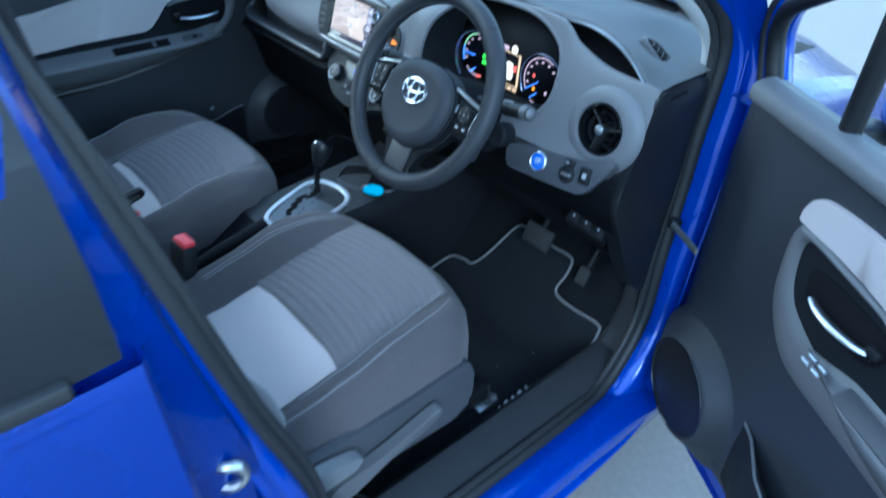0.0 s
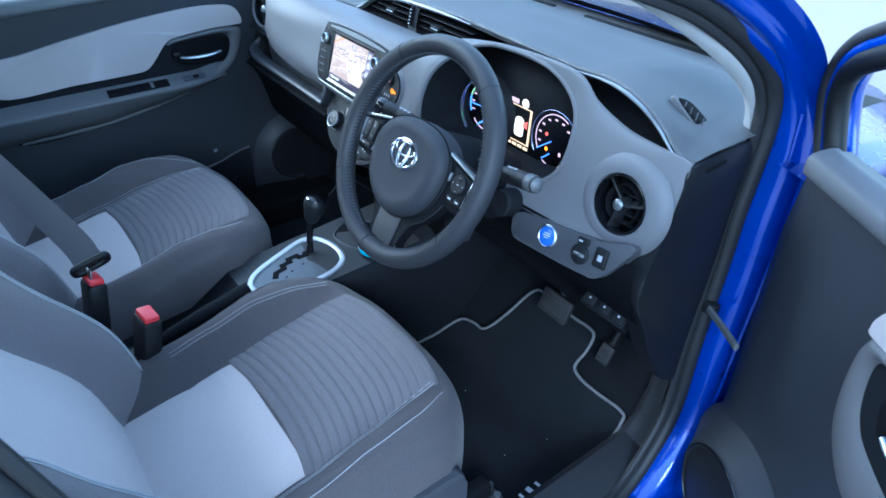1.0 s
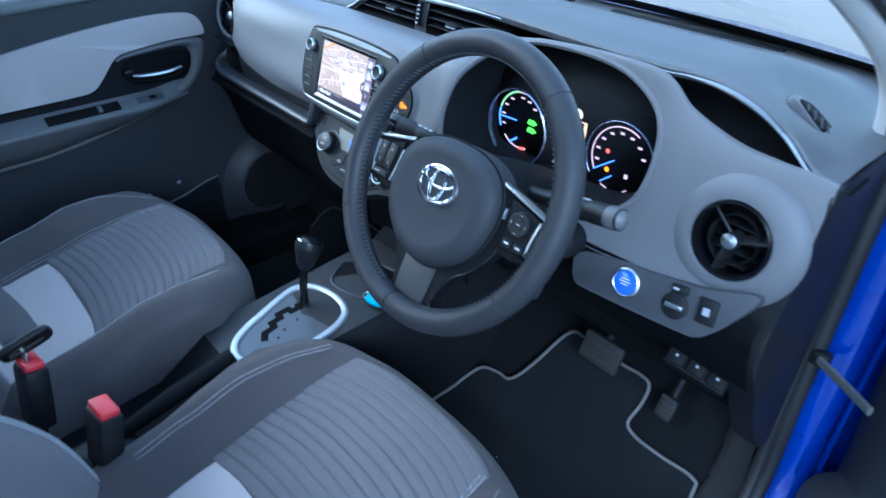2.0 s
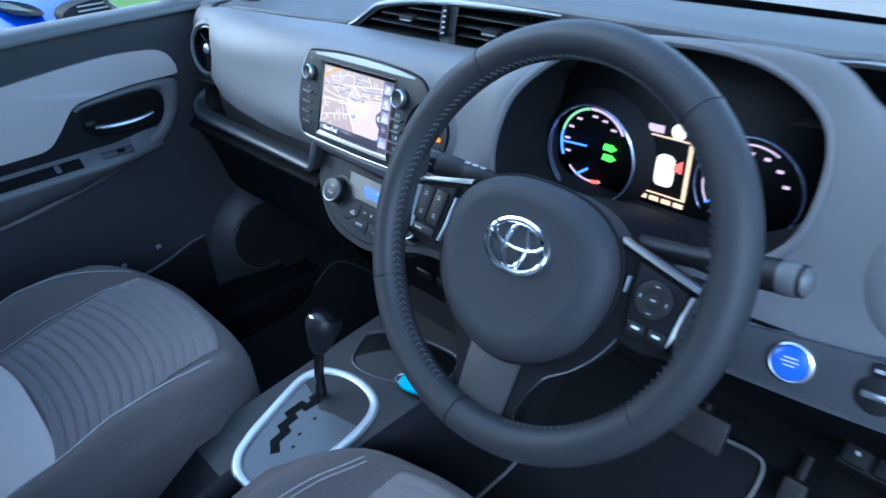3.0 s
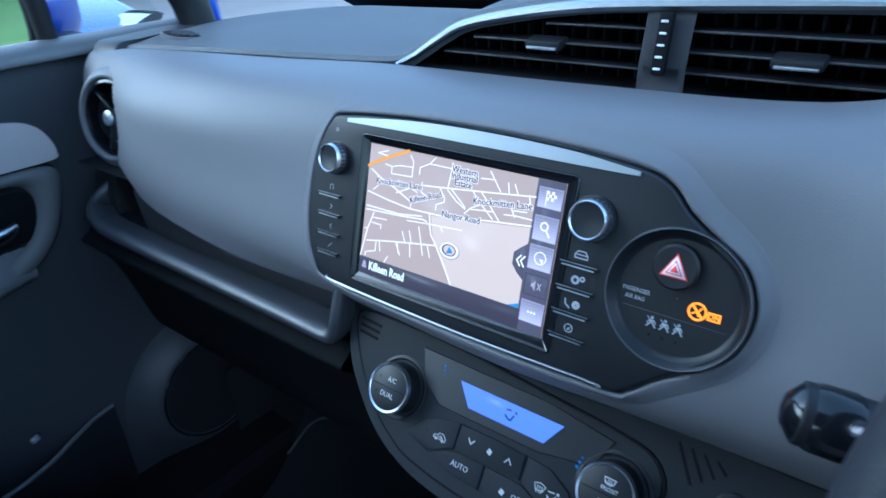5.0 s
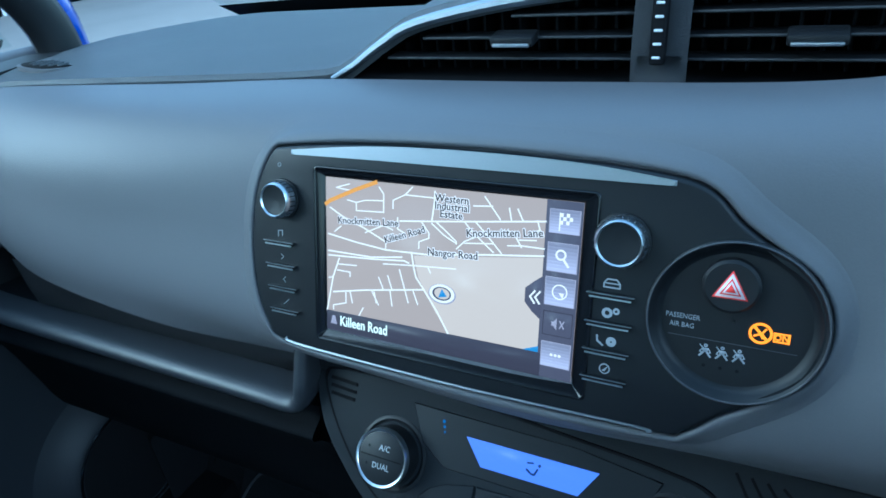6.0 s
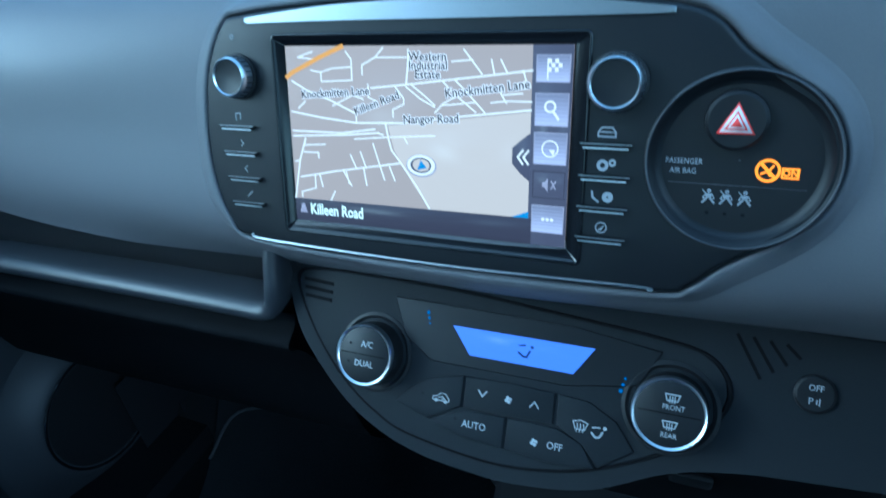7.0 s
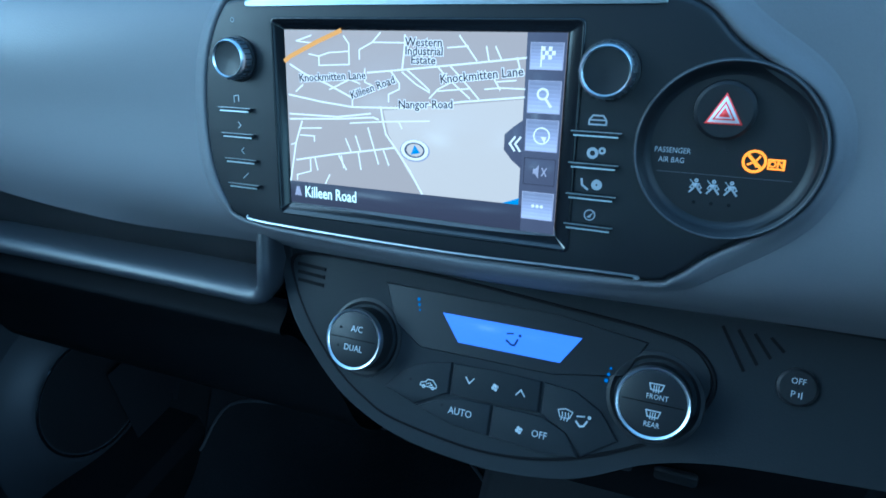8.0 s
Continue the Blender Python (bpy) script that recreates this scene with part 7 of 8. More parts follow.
            put("bolster_seam", tube([V(cx + sx * x, dy + front(x, y), top(x, y) + 0.0014) for x, y in curve(edge, 40)], 0.0006, 5), SEATTHREAD, s)
    # backrest, leaning back
    MK = frame_at((cx, dy - 0.67, 0.53), (1, 0, 0), (0, -0.4, 0.916))
    nrm = MK.to_3x3().col[2]
    sg = 1 if nrm.y > 0 else -1

    def back(x, h):
        a = abs(x)
        bol = 0.075 * ease((a - 0.13) / 0.075) * (1 - 0.7 * ease((h - 0.34) / 0.2)) - 0.07 * ease((a - 0.21) / 0.06)
        return sg * (0.01 + bol + 0.03 * math.exp(-((h - 0.14) / 0.12) ** 2))

    rows = []
    for j in range(25):
        h = -0.06 + 0.66 * j / 24
        w = 0.27 - 0.05 * ease((h - 0.35) / 0.25) - 0.03 * ease((h - 0.5) / 0.1)
        f = [MK @ V(-w + 2 * w * k / 36, h, back(0.27 * (-1 + 2 * k / 36), h) * (1 - 0.5 * ease((h - 0.54) / 0.06))) for k in range(37)]
        b = [MK @ V(w * u, h, sg * -0.1) for u in (0.98, 0.5, 0, -0.5, -0.98)]
        rows.append(f + b)
    put("backrest", cap_ends(grid_bm(rows, closed=True)), CLOTH, s, "dark cloth backrest with side bolsters", sharp=75)
    rr = [[MK @ V(x, h, back(x, h) + sg * (0.0045 * min(1, min(u, 1 - u) * 14))) for x, u in [(lerp(-0.143, 0.143, k / 24) * (1 - 0.12 * ease((h - 0.3) / 0.25)), k / 24) for k in range(25)]] for h in [-0.02 + 0.54 * j / 24 for j in range(25)]]
    put("back_panel", grid_bm(rr, flip=sg < 0), LIGHTCLOTH, s, "light grey cloth back panel")
    for sx in (-1, 1):
        for off in (0.0, 0.006):
            put("back_stitching", tube([MK @ V(sx * (0.2 + off), h, back(0.2 + off, h) + sg * 0.0012) for h in [0.02 + 0.42 * k / 24 for k in range(25)]], 0.0009, 5), SEATTHREAD, s)
    # plinth, rails, side shield
    put("seat_base", rbox(0.44, 0.42, 0.1, 0.02, pose(cx, dy - 0.45, 0.41)), BLACK, s)
    for sx in (-1, 1):
        put("seat_rail", rbox(0.035, 0.6, 0.04, 0.008, pose(cx + sx * 0.19, dy - 0.42, 0.325)), BLACK, s)
        rf = put("rail_foot", rbox(0.05, 0.06, 0.012, 0.004, pose(cx + sx * 0.2, dy - 0.135, 0.305)), STEEL, s, "steel rail foot")
        put("foot_web", rbox(0.01, 0.05, 0.035, 0.003, pose(cx + sx * 0.2, dy - 0.14, 0.325)), STEEL, rf)
        put("foot_bolt", lathe([(0.009, 0.006), (0.009, 0.013), (0.007, 0.015), (0.0005, 0.015)], Matrix.Translation((cx + sx * 0.215, dy - 0.115, 0.305)), 6), GREYSTEEL, rf)
    side = 1 if cx > 0 else -1
    sh = curve([(-0.76, 0.565), (-0.6, 0.57), (-0.42, 0.572), (-0.29, 0.578), (-0.255, 0.564), (-0.25, 0.51), (-0.258, 0.465), (-0.29, 0.445), (-0.42, 0.45), (-0.55, 0.445), (-0.66, 0.42), (-0.75, 0.42)], 60, closed=True)
    m = frame_at((cx + side * 0.262, dy, 0), (0, 1, 0), (0, 0, 1))
    put("side_shield", prism(sh, m, *((0.0, 0.018) if side > 0 else (0.0, 0.012)), 0.006), SHIELD, s, "grey plastic side shield")
    if side > 0:
        m2 = frame_at((cx + 0.285, dy, 0), (0, 1, 0), (0, 0, 1))
        put("height_lever", prism(curve([(-0.56, 0.505), (-0.47, 0.515), (-0.36, 0.54), (-0.35, 0.53), (-0.36, 0.515), (-0.45, 0.495), (-0.53, 0.465), (-0.6, 0.45), (-0.61, 0.47)], 44, closed=True), m2, 0, 0.02, 0.005), RIMTRIM, s, "long seat height lever")
        put("recliner_lever", prism(curve([(-0.74, 0.575), (-0.62, 0.572), (-0.525, 0.553), (-0.52, 0.535), (-0.56, 0.528), (-0.64, 0.53), (-0.74, 0.54)], 36, closed=True), m2, 0, 0.024, 0.006), LEVERGREY, s, "recliner lever")
    put("recliner_bolt", lathe([(0.009, 0), (0.008, 0.006), (0.0005, 0.007)], frame_at((cx - side * 0.245, dy - 0.655, 0.545), (0, 1, 0), (0, 0, -side)), 12), STEEL, s)
    return s


seat(0.337, 0.0, "dark grey cloth driver seat with light grey panel")
seat(-0.337, -0.045, "dark grey cloth passenger seat with light grey panel")


# ---- belt buckles ----
def buckle(x, y, z, lean):
    b = thing("belt_buckle", (x, y, z - 0.06), "black seat belt buckle with red release key", "belt buckle", group="front belt buckles")
    m = Matrix.Translation((x, y, z)) @ pose(0, 0, 0, -12, lean, 8)
    put("housing", rbox(0.05, 0.034, 0.1, 0.008, m @ pose(0, 0, -0.052)), BLACK, b)
    put("release_key", rbox(0.041, 0.026, 0.012, 0.004, m @ pose(0, 0.0, 0.001)), RED, b, "red release key")
    put("stem", rbox(0.03, 0.012, 0.14, 0.004, m @ pose(0, 0, -0.16)), BLACK, b)
    return m


buckle(0.101, -0.553, 0.68, 4)
mbk = buckle(-0.036, -0.605, 0.695, -4)
belt = thing("seat_belt", (-0.3, -0.7, 0.9), "dark grey seat belt fastened across the passenger seat", "seat belt")
path = smooth_path([(-0.044, -0.6, 0.721), (-0.06, -0.602, 0.728), (-0.1, -0.61, 0.745), (-0.2, -0.645, 0.79), (-0.34, -0.7, 0.86), (-0.5, -0.77, 0.96), (-0.66, -0.85, 1.12)], 40)
put("webbing", thick(grid_bm([[p + V(0.002 * u, 0.023 * u, 0.012 * u) for u in (-1, -0.5, 0, 0.5, 1)] for p in path]), 0.0015), WEBBING, belt)
MTG = Matrix.Translation((-0.044, -0.6, 0.722)) @ pose(0, 0, 0, 14, 0, 0)
put("tongue", tube([MTG @ V(0.004 * math.sin(a), 0.03 * math.copysign(abs(math.cos(a)) ** 0.5, math.cos(a)), 0.0095 * math.copysign(abs(math.sin(a)) ** 0.6, math.sin(a))) for a in [2 * math.pi * k / 36 for k in range(36)]], 0.0066, 10, closed=True), BLACK, belt, "black plastic belt tongue")
put("tongue_plate", rbox(0.025, 0.003, 0.03, 0.001, mbk @ pose(0, -0.006, 0.008)), STEEL, belt)
# ---- front doors ----
def front_door(side, m, label):
    """A front door in its closed place, seen from inside; m then swings it. side: 1 the driver's, -1 the passenger's."""
    d = thing("front_door", (0, 0, 0), label, "car door", group="front doors")
    s = side

    def W(x, y, z):
        return m @ V(s * x, y, z)

    def sheet(rows):
        return [[W(*p) for p in r] for r in rows]

    def flat(x0):
        # plane of the trim: local x forward along the car, local y up, local z into the cabin
        f = frame_at((s * x0, 0, 0), (0, s * -1.0, 0), (0, 0, 1))
        return m @ f

    def fp(pts):
        return [(-s * y, z) for y, z in pts]

    def pl(name, pts, x0, z0, z1, mat, parent=d, lab="", bev=0.003, seg=2):
        return put(name, prism(fp(pts), flat(x0), z0, z1, bev, seg), mat, parent, lab)

    # outer skin
    rows = []
    for z, x in ((0.22, 0.775), (0.35, 0.805), (0.55, 0.82), (0.75, 0.815), (0.86, 0.822), (0.94, 0.81), (0.99, 0.797), (1.012, 0.788)):
        rows.append([(x - 0.035, 0.262, z), (x - 0.004, 0.258, z), (x, 0.22, z), (x + 0.004, -0.2, z), (x, -0.7, z), (x - 0.008, -0.768, z), (x - 0.04, -0.77, z)])
    put("outer_panel", thick(grid_bm(sheet(rows), flip=s < 0), 0.004), PAINT, d)
    # inner steel edge and trim base
    base = curve([(0.225, 1.02), (0.245, 0.9), (0.24, 0.7), (0.225, 0.5), (0.19, 0.37), (0.05, 0.31), (-0.3, 0.305), (-0.6, 0.315), (-0.68, 0.4), (-0.7, 0.7), (-0.745, 1.02)], 70)
    pl("inner_shell", base, 0.77, -0.0, 0.03, PAINT, bev=0.004)
    # moulded lining, hollowed along its front edge and swelling towards the speaker
    c, grow = ((0.115, 0.446), 0.0125) if s > 0 else ((0.105, 0.472), 0.0)
    rows = []
    for z in [0.335 + (1.012 - 0.335) * k / 36 for k in range(37)]:
        yf = along([(0.33, (0.04,)), (0.36, (0.13,)), (0.4, (0.165,)), (0.52, (0.195,)), (0.72, (0.21,)), (0.9, (0.215,)), (1.0, (0.205,))], z)[0]
        yf += 0.04 * ease((z - 0.33) / 0.06) if s > 0 else 0.0
        yr = along([(0.33, (-0.57,)), (0.42, (-0.65,)), (0.7, (-0.67,)), (1.0, (-0.715,))], z)[0] - (0.06 if s < 0 else 0.0)
        r = [(0.752, yf + 0.002, z)]
        for k in range(49):
            y = lerp(yf, yr, k / 48)
            d2 = ((y - c[0]) / 0.15) ** 2 + ((z - c[1]) / 0.15) ** 2
            swell = (0.024 if s > 0 else 0.012) * math.exp(-d2 * 1.3) + 0.007 * math.exp(-((y - 0.13 - 0.1 * (z - 0.8)) / 0.035) ** 2) * ease((z - 0.62) / 0.15)
            edge_drop = 0.012 * (1 - ease(k / 2.5)) + 0.012 * (1 - ease((48 - k) / 2.5)) + 0.01 * (1 - ease((z - 0.335) / 0.03))
            r.append((0.73 - swell + edge_drop, y, z))
        r.append((0.752, yr - 0.002, z))
        rows.append(r)
    put("trim_panel", grid_bm(sheet(rows), flip=s > 0), DOORTRIM, d, "dark moulded door lining")
    # belt pad along the window
    rows = []
    for k in range(33):
        y = 0.225 - 0.95 * k / 32
        up = 0.016 * ease((y + 0.4) / 0.4) if s > 0 else 0.0
        b = lerp(1.006, 0.99, ease((-0.05 - y) / 0.6))
        rows.append([(0.775, y, 1.022 + up), (0.757, y, 1.024 + up), (0.7555, y, 1.028 + up), (0.745, y, 1.0285 + up), (0.73, y, 1.025 + up), (0.7215, y, 1.0205 + up), (0.7175, y, 1.015 + up), (0.7168, y, lerp(1.013 + up, b, 0.5)), (0.7185, y, lerp(1.012 + up, b, 0.85)), (0.7235, y, b + 0.001), (0.731, y, b)])
    put("belt_pad", grid_bm(sheet(rows), flip=s > 0), SILLPAD, d, "soft grained window sill pad")
    # lining panel above the armrest
    whole = m
    if s > 0:
        m = m @ Matrix.Translation((0, 0.03, 0.012))
    ins = curve([(-0.62, 0.812), (-0.62, 0.89), (-0.53, 0.908), (-0.4, 0.929), (-0.271, 0.945), (-0.135, 0.954), (-0.05, 0.949), (-0.018, 0.938), (-0.004, 0.915), (-0.003, 0.899), (-0.012, 0.8935), (-0.095, 0.8935), (-0.19, 0.885), (-0.217, 0.874),
                 (-0.25, 0.838), (-0.277, 0.816), (-0.32, 0.812), (-0.45, 0.812)], 110, closed=True)
    pl("lining_panel", ins, 0.73, -0.004, 0.0085, DOORCLOTH, lab="mid-grey lining panel", bev=0.006, seg=3)
    # handle bowl: dark inside, a broad rim round its front corner, a thin bead below
    bowl = curve([(-0.012, 0.889), (-0.018, 0.825), (-0.044, 0.784), (-0.082, 0.759), (-0.149, 0.736), (-0.276, 0.707), (-0.419, 0.689), (-0.61, 0.686), (-0.62, 0.75), (-0.62, 0.808), (-0.44, 0.808), (-0.32, 0.808), (-0.279, 0.811), (-0.253, 0.834), (-0.221, 0.869), (-0.19, 0.88), (-0.095, 0.889)], 110, closed=True)
    pl("armrest_panel", bowl, 0.73, -0.004, 0.003, DARK, lab="black hollow round the handle", bev=0.002)
    outer = curve([(-0.215, 0.872), (-0.19, 0.882), (-0.1, 0.8905), (-0.03, 0.89), (-0.006, 0.876), (-0.018, 0.825), (-0.044, 0.784), (-0.082, 0.759), (-0.149, 0.736), (-0.276, 0.707), (-0.419, 0.689), (-0.61, 0.686)], 70)
    if s > 0:
        outer = curve([(-0.215, 0.872), (-0.19, 0.882), (-0.1, 0.8905), (-0.025, 0.894), (-0.004, 0.884), (0.0, 0.836), (-0.008, 0.767), (-0.029, 0.72), (-0.065, 0.682), (-0.11, 0.668), (-0.2, 0.665), (-0.4, 0.66), (-0.61, 0.66)], 70)
    inner = curve([(-0.21, 0.867), (-0.188, 0.872), (-0.1, 0.876), (-0.062, 0.874), (-0.047, 0.86), (-0.05, 0.828), (-0.07, 0.8), (-0.104, 0.782), (-0.155, 0.762), (-0.276, 0.728), (-0.419, 0.705), (-0.61, 0.7)], 70)
    if s > 0:
        inner = curve([(-0.21, 0.867), (-0.188, 0.873), (-0.1, 0.8785), (-0.05, 0.88), (-0.03, 0.868), (-0.03, 0.835), (-0.042, 0.795), (-0.068, 0.765), (-0.1, 0.75), (-0.14, 0.742), (-0.22, 0.735), (-0.419, 0.73), (-0.61, 0.725)], 70)
    put("bowl_rim", grid_bm(sheet([[(0.729, o[0], o[1]), (0.7185, lerp(o[0], i[0], 0.2), lerp(o[1], i[1], 0.2)), (0.7165, lerp(o[0], i[0], 0.5), lerp(o[1], i[1], 0.5)), (0.7195, lerp(o[0], i[0], 0.85), lerp(o[1], i[1], 0.85)), (0.729, i[0], i[1])] for o, i in zip(outer, inner)]), flip=s > 0), RIMTRIM, d, "grey moulded bowl rim")
    if s > 0:
        m = whole @ Matrix.Translation((0, 0.03, -0.012))
    rows = []
    for k in range(33):
        y = -0.07 - 0.63 * k / 32
        w = 0.036 * ease((k + 1) / 7) + 0.004 if s < 0 else 0.045 * ease((k + 1) / 13) - 0.005
        lowz = along([(-0.62, (0.7,)), (-0.42, (0.704,)), (-0.276, (0.722,)), (-0.15, (0.746,)), (-0.05, (0.758,))], y)[0]
        dip = 0.034 * (1 - ease(k / 8)) if s > 0 else 0.0
        rows.append([(0.728, y, 0.803 - 0.012 * ease(k / 5) - dip), (0.728 - 0.35 * w, y, 0.788 - 0.008 * ease(k / 5) - dip * 0.7), (0.728 - w, y, 0.77 - 0.002 - dip * 0.3), (0.7265 - w, y, 0.766), (0.7255 - w, y, 0.762), (0.727 - w, y, 0.757), (0.729 - w * 0.8, y, lerp(0.757, lowz, 0.45)), (0.729 - w * 0.45, y, lowz), (0.73, y, lowz - 0.004)])
    arm = put("armrest", grid_bm(sheet(rows[17:]), flip=s > 0), ARMTRIM, d, "grey plastic armrest")
    put("armrest_front", grid_bm(sheet(rows[:18]), flip=s > 0), ARMTRIM, arm, "grey front of the armrest")
    across = V(s * 0.024, 0, 0.0135)

    def on_arm(y, u=0.0):
        o = V(s * 0.7055, y, 0.7785) + across.normalized() * u
        f_ = frame_at(o, (0, 1, 0), tuple(across))
        return m @ f_

    if s > 0:
        cup = put("pull_cup", rbox(0.15, 0.03, 0.004, 0.0015, on_arm(-0.285, -0.001)), SPOKEGREY, arm, "dark pull cup")
        oval_ = [(0.079 * math.copysign(abs(math.cos(a)) ** 0.45, math.cos(a)), 0.0165 * math.copysign(abs(math.sin(a)) ** 0.6, math.sin(a))) for a in [2 * math.pi * k / 44 for k in range(44)]]
        put("cup_rim", tube([on_arm(-0.285, -0.001) @ V(u, v, 0.003) for u, v in oval_], 0.0032, 8, closed=True), RIMTRIM, cup)
        for i in range(2):
            for j in range(2):
                put("window_switch", rbox(0.016, 0.006, 0.006, 0.002, on_arm(-0.146 - 0.022 * j, -0.011 + 0.011 * i)), SILVERGREY, arm, "small silver window switch")
    else:
        put("pull_cup", rbox(0.155, 0.025, 0.004, 0.0015, on_arm(-0.312)), VOID, arm, "black pull cup")
        put("cup_bridge", rbox(0.01, 0.02, 0.006, 0.002, on_arm(-0.278)), ARMTRIM, arm)
        put("window_switch", rbox(0.016, 0.011, 0.005, 0.0015, on_arm(-0.16)), VOID, arm)
        put("switch_surround", rbox(0.06, 0.017, 0.003, 0.001, on_arm(-0.165)), SHIELD, arm)
    if s > 0:
        m = whole @ Matrix.Translation((0, 0.012, 0.0))
    hb_ = curve([(-0.05, 0.864), (-0.17, 0.868), (-0.205, 0.852), (-0.2, 0.822), (-0.17, 0.806), (-0.075, 0.803), (-0.05, 0.815)], 40, closed=True)
    pl("handle_recess", hb_, 0.73, 0.002, 0.0045, VOID, bev=0.001)
    put("cup_lip", tube([W(0.722, y, z) for y, z in curve([(-0.19, 0.824), (-0.165, 0.815), (-0.13, 0.811), (-0.09, 0.813), (-0.072, 0.824)], 20)], 0.0026, 8), DARK, d)
    put("door_handle", tube([W(*p) for p in curve([(0.717, -0.187, 0.833), (0.708, -0.165, 0.8315), (0.703, -0.13, 0.831), (0.704, -0.1, 0.832), (0.709, -0.078, 0.834)], 20)], [0.006 + 0.0022 * math.sin(math.pi * k / 19) for k in range(20)], 12, flat=0.62), SATIN, d, "chrome inner door handle")
    put("lock_tab", rbox(0.012, 0.02, 0.012, 0.003, m @ pose(s * 0.717, -0.195, 0.842)), BLACK, d)
    m = whole
    # speaker
    f = flat(0.73) @ Matrix.Translation((-s * c[0], c[1], 0))
    # passenger collar pressed flatter, a shape that imitates shade by catching less light
    if s < 0:
        f = f @ Matrix.Diagonal((1, 1, 0.6, 1))
    collar = lathe([(r + grow * k, h) for r, k, h in ((0.16, 0.2, -0.006), (0.148, 0.4, 0.0015), (0.136, 0.6, 0.0065), (0.124, 0.8, 0.013), (0.114, 1, 0.0205), (0.105, 1, 0.029), (0.0975, 1, 0.037), (0.092, 1, 0.0422), (0.088, 1, 0.0446), (0.085, 1, 0.0448), (0.0805, 1, 0.0435))], f, 64)
    for v in collar.verts:
        v.co.z = max(v.co.z, 0.325)
    spk = put("speaker", collar, DOORTRIM, d, "round door speaker")
    gr_ = 0.083 + grow
    put("speaker_grille", lathe([(gr_, 0.0425), (gr_ * 0.72, 0.0455), (gr_ * 0.36, 0.047), (0.0005, 0.0475)], f, 48), BLACK, spk, "black mesh grille")
    put("speaker_ring", tube([f @ V((gr_ + 0.0015) * math.cos(a), (gr_ + 0.0015) * math.sin(a), 0.0445) for a in [2 * math.pi * k / 48 for k in range(48)]], 0.0022, 6, closed=True), PIANO, spk, "gloss black ring")
    # map pocket
    rows = []
    for k in range(17):
        y = -0.04 - 0.56 * k / 16
        w = 0.05 * ease(k / 4) + 0.004
        rows.append([(0.728, y, 0.36), (0.728 - w, y, 0.37), (0.724 - w, y, 0.46), (0.728 - w, y, 0.525 - 0.02 * ease((k - 2) / 8)), (0.73 - w * 0.8, y, 0.52 - 0.02 * ease((k - 2) / 8))])
    # paler bead paints the light caught along the pocket's lip
    put("pocket_lip_highlight", tube([W(*r[3]) for r in rows], 0.0032, 8), ARMTRIM, d)
    put("map_pocket", thick(grid_bm(sheet(rows), flip=s > 0), 0.003), DOORTRIM, d, "moulded map pocket")
    for y, z in ((-0.146, 0.547), (-0.225, 0.535)) if s < 0 else ():
        put("pocket_clip", rbox(0.006, 0.011, 0.009, 0.002, m @ pose(s * 0.714, y, z, 12)), SILVERGREY, d, "small pale plastic clip")
    # window frame, pane and quarter light
    wf = [(0.768, 0.228, 1.025), (0.763, 0.222, 1.06), (0.752, 0.185, 1.12), (0.735, 0.08, 1.193), (0.71, -0.06, 1.264), (0.685, -0.22, 1.333), (0.665, -0.42, 1.372), (0.66, -0.6, 1.375), (0.67, -0.72, 1.345), (0.69, -0.765, 1.26), (0.73, -0.765, 1.12), (0.76, -0.755, 1.03)]
    if s < 0:
        wf[:3] = [(0.768, 0.258, 1.025), (0.763, 0.25, 1.06), (0.752, 0.2, 1.12)]
        put("window_frame", tube([W(*p) for p in curve(wf, 80)], 0.026, 10, flat=0.7), BLACK, d, "black window frame")
        put("frame_skin", tube([W(p[0] + 0.022, p[1], p[2]) for p in curve(wf, 80)], 0.014, 10, flat=0.7), PAINT, d)
    else:
        # inner lining, painted channel and outer rubber, side by side round the opening
        wf[:7] = [(0.768, 0.246, 1.02), (0.764, 0.262, 1.065), (0.757, 0.265, 1.105), (0.748, 0.244, 1.145), (0.738, 0.19, 1.18), (0.715, 0.02, 1.262), (0.69, -0.2, 1.338)]
        mid_line = [V(*p) for p in curve(wf, 90)]

        def beside(out, dx):
            res = []
            for i, p in enumerate(mid_line):
                t_ = mid_line[min(i + 1, 89)] - mid_line[max(i - 1, 0)]
                n_ = V(0, t_.z, -t_.y).normalized()
                res.append(W(*(p + n_ * out + V(dx, 0, 0))))
            return res

        wfr = put("window_frame", tube(beside(-0.004, 0.0), 0.0155, 12, flat=0.9), BLACK, d, "black window frame")
        put("frame_channel", tube(beside(0.013, 0.006), 0.012, 10), PAINT, wfr, "blue painted frame channel")
        put("frame_rubber", tube(beside(0.027, 0.002), 0.0095, 10), RUBBER, wfr, "black rubber frame seal")
        put("frame_skin", tube(beside(0.01, 0.03), 0.016, 10, flat=0.7), PAINT, d)
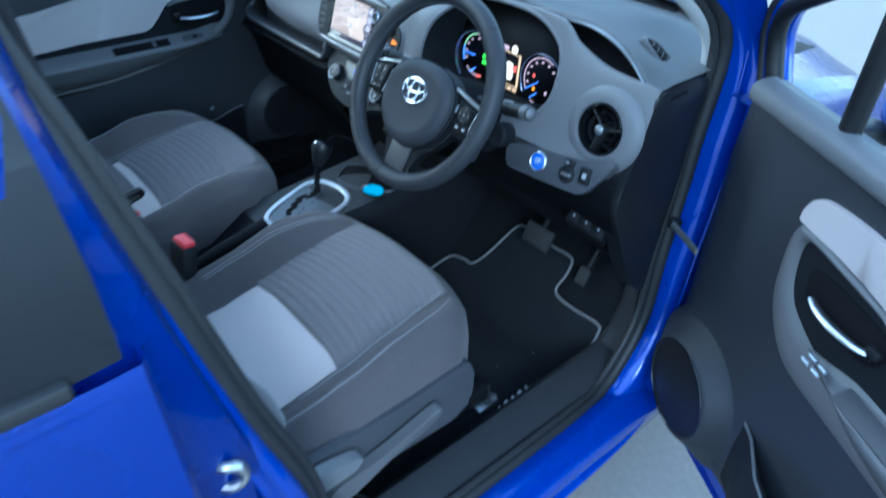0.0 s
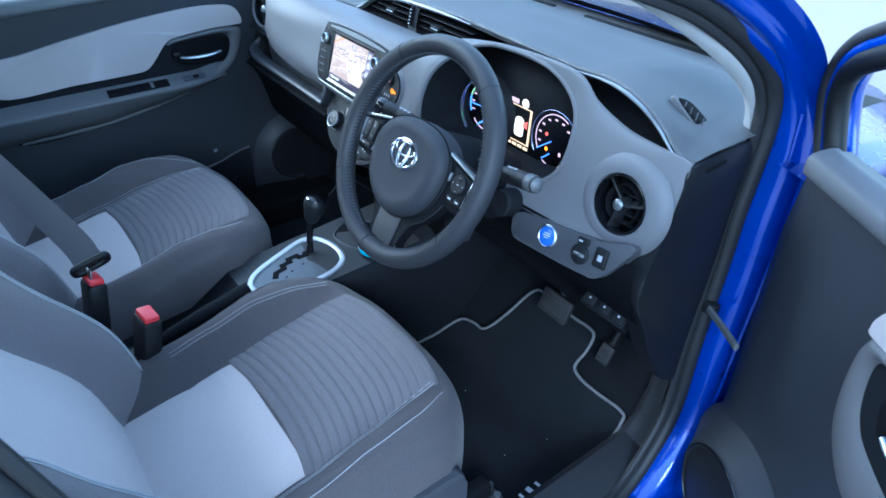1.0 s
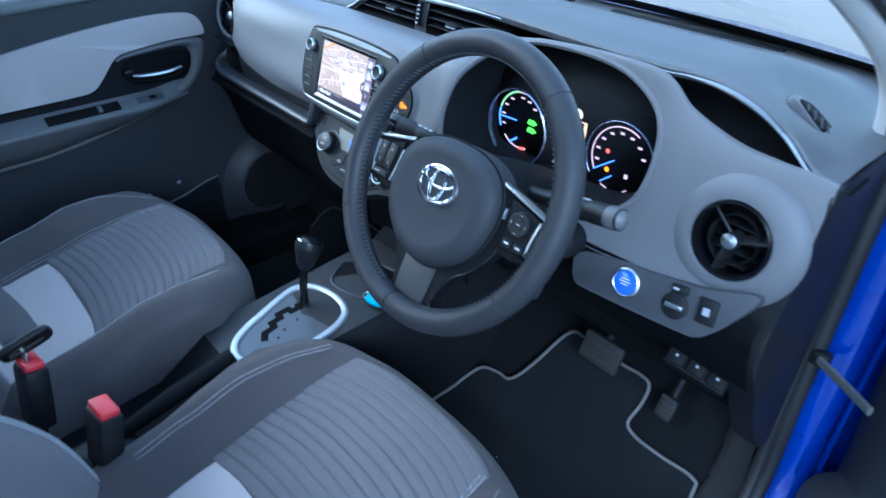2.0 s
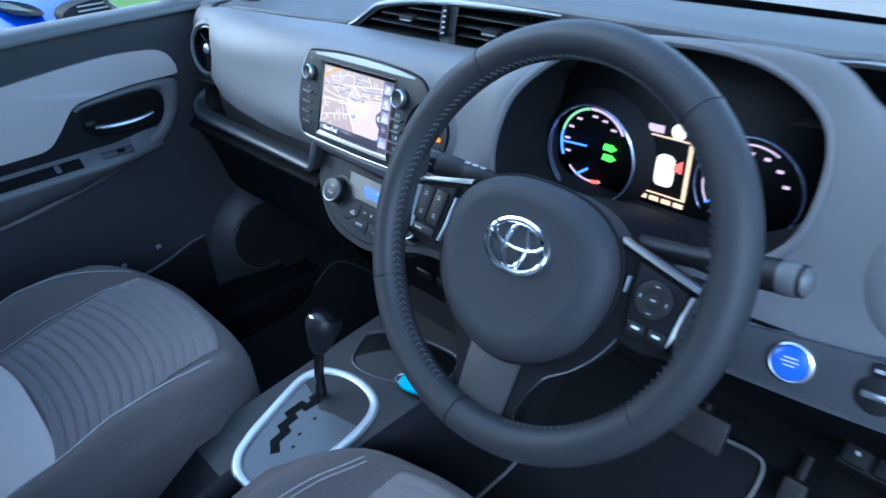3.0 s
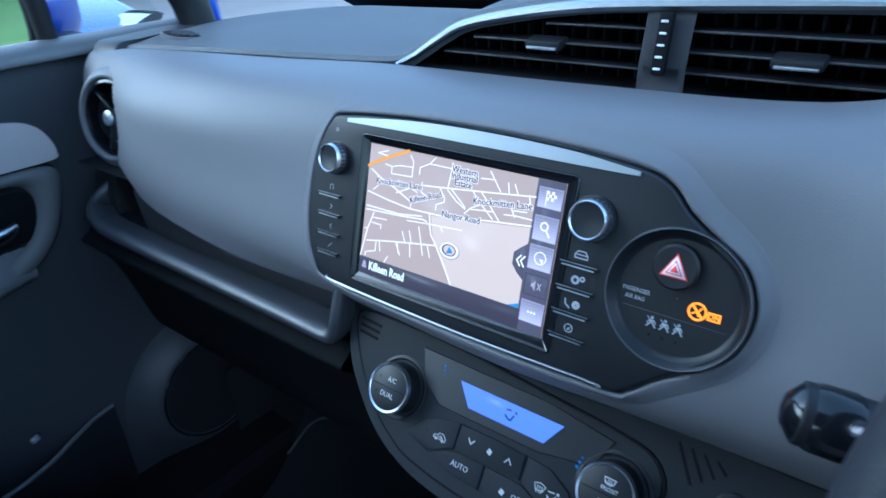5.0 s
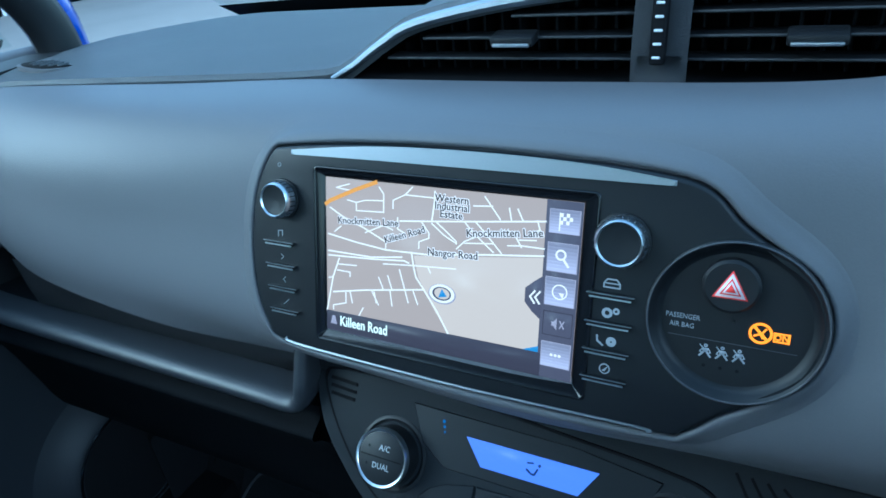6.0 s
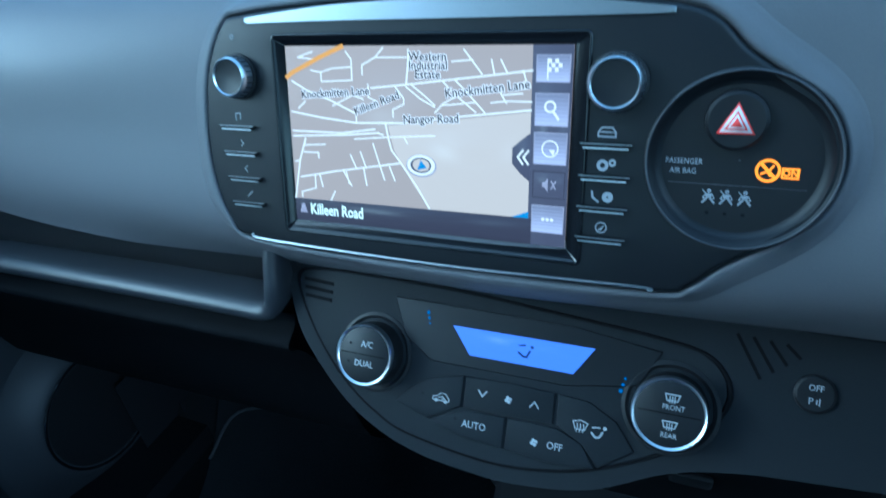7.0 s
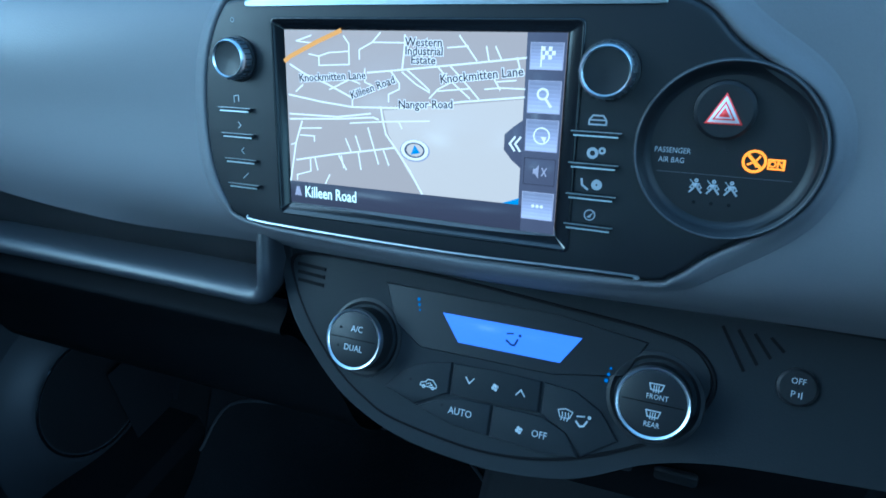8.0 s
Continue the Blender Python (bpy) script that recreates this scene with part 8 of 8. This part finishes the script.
    put("quarter_bar", tube([W(0.755, 0.042, 1.015), W(0.748, 0.036, 1.1), W(0.732, 0.02, 1.21)], 0.0155 if s > 0 else 0.012, 10), BLACK, d)
    pane = put("window_pane", grid_bm(sheet([[(0.765, y, 1.03) for y in (0.2 if s < 0 else 0.24, 0.0, -0.3, -0.75)], [(0.745, y, 1.13) for y in (0.15 if s < 0 else 0.245, -0.06, -0.33, -0.76)], [(0.735, y, 1.185) for y in (0.08 if s < 0 else 0.18, -0.1, -0.35, -0.76)], [(0.67, y, 1.37) for y in (-0.4, -0.45, -0.55, -0.68)]])), GLASS, d)
    pane.visible_shadow = False
    # mirror outside
    mm = m @ frame_at((s * 0.955, 0.03, 1.05), (1, -0.31 * s, 0), (0, 0, 1))

    def oval(w, h, z):
        return [mm @ V(w * math.copysign(abs(math.cos(a)) ** 0.7, math.cos(a)), h * math.copysign(abs(math.sin(a)) ** 0.7, math.sin(a)), z) for a in [2 * math.pi * k / 40 for k in range(40)]]

    mir = put("door_mirror", cap_ends(grid_bm([oval(0.115 * w, 0.077 * w, z) for w, z in ((0.35, -0.12), (0.75, -0.105), (0.93, -0.07), (1.0, -0.03), (1.0, -0.006))], closed=True)), PAINT, d, "blue door mirror")
    put("mirror_surround", grid_bm([oval(0.115, 0.077, -0.006), oval(0.114, 0.076, 0.002), oval(0.107, 0.069, 0.003), oval(0.104, 0.066, -0.004)], closed=True), BLACK, mir)
    put("mirror_glass", cap_ends(grid_bm([oval(0.105, 0.067, -0.005), oval(0.105, 0.067, -0.0025)], closed=True)), MIRROR, mir, "mirror glass")
    put("mirror_foot", rbox(0.1, 0.05, 0.03, 0.01, m @ pose(s * 0.82, 0.1, 1.005)), BLACK, mir)
    return d


SWING = 58.5
PIVOT = V(0.775, 0.262, 0)
HINGE = V(0.765, 0.242, 0.014)
front_door(1, Matrix.Translation(HINGE) @ pose(0, 0, 0, 0, 0, SWING) @ Matrix.Translation(-PIVOT), "open blue driver door with dark lining and chrome handle")
front_door(-1, Matrix.Identity(4), "closed passenger door with grey lining and chrome handle")
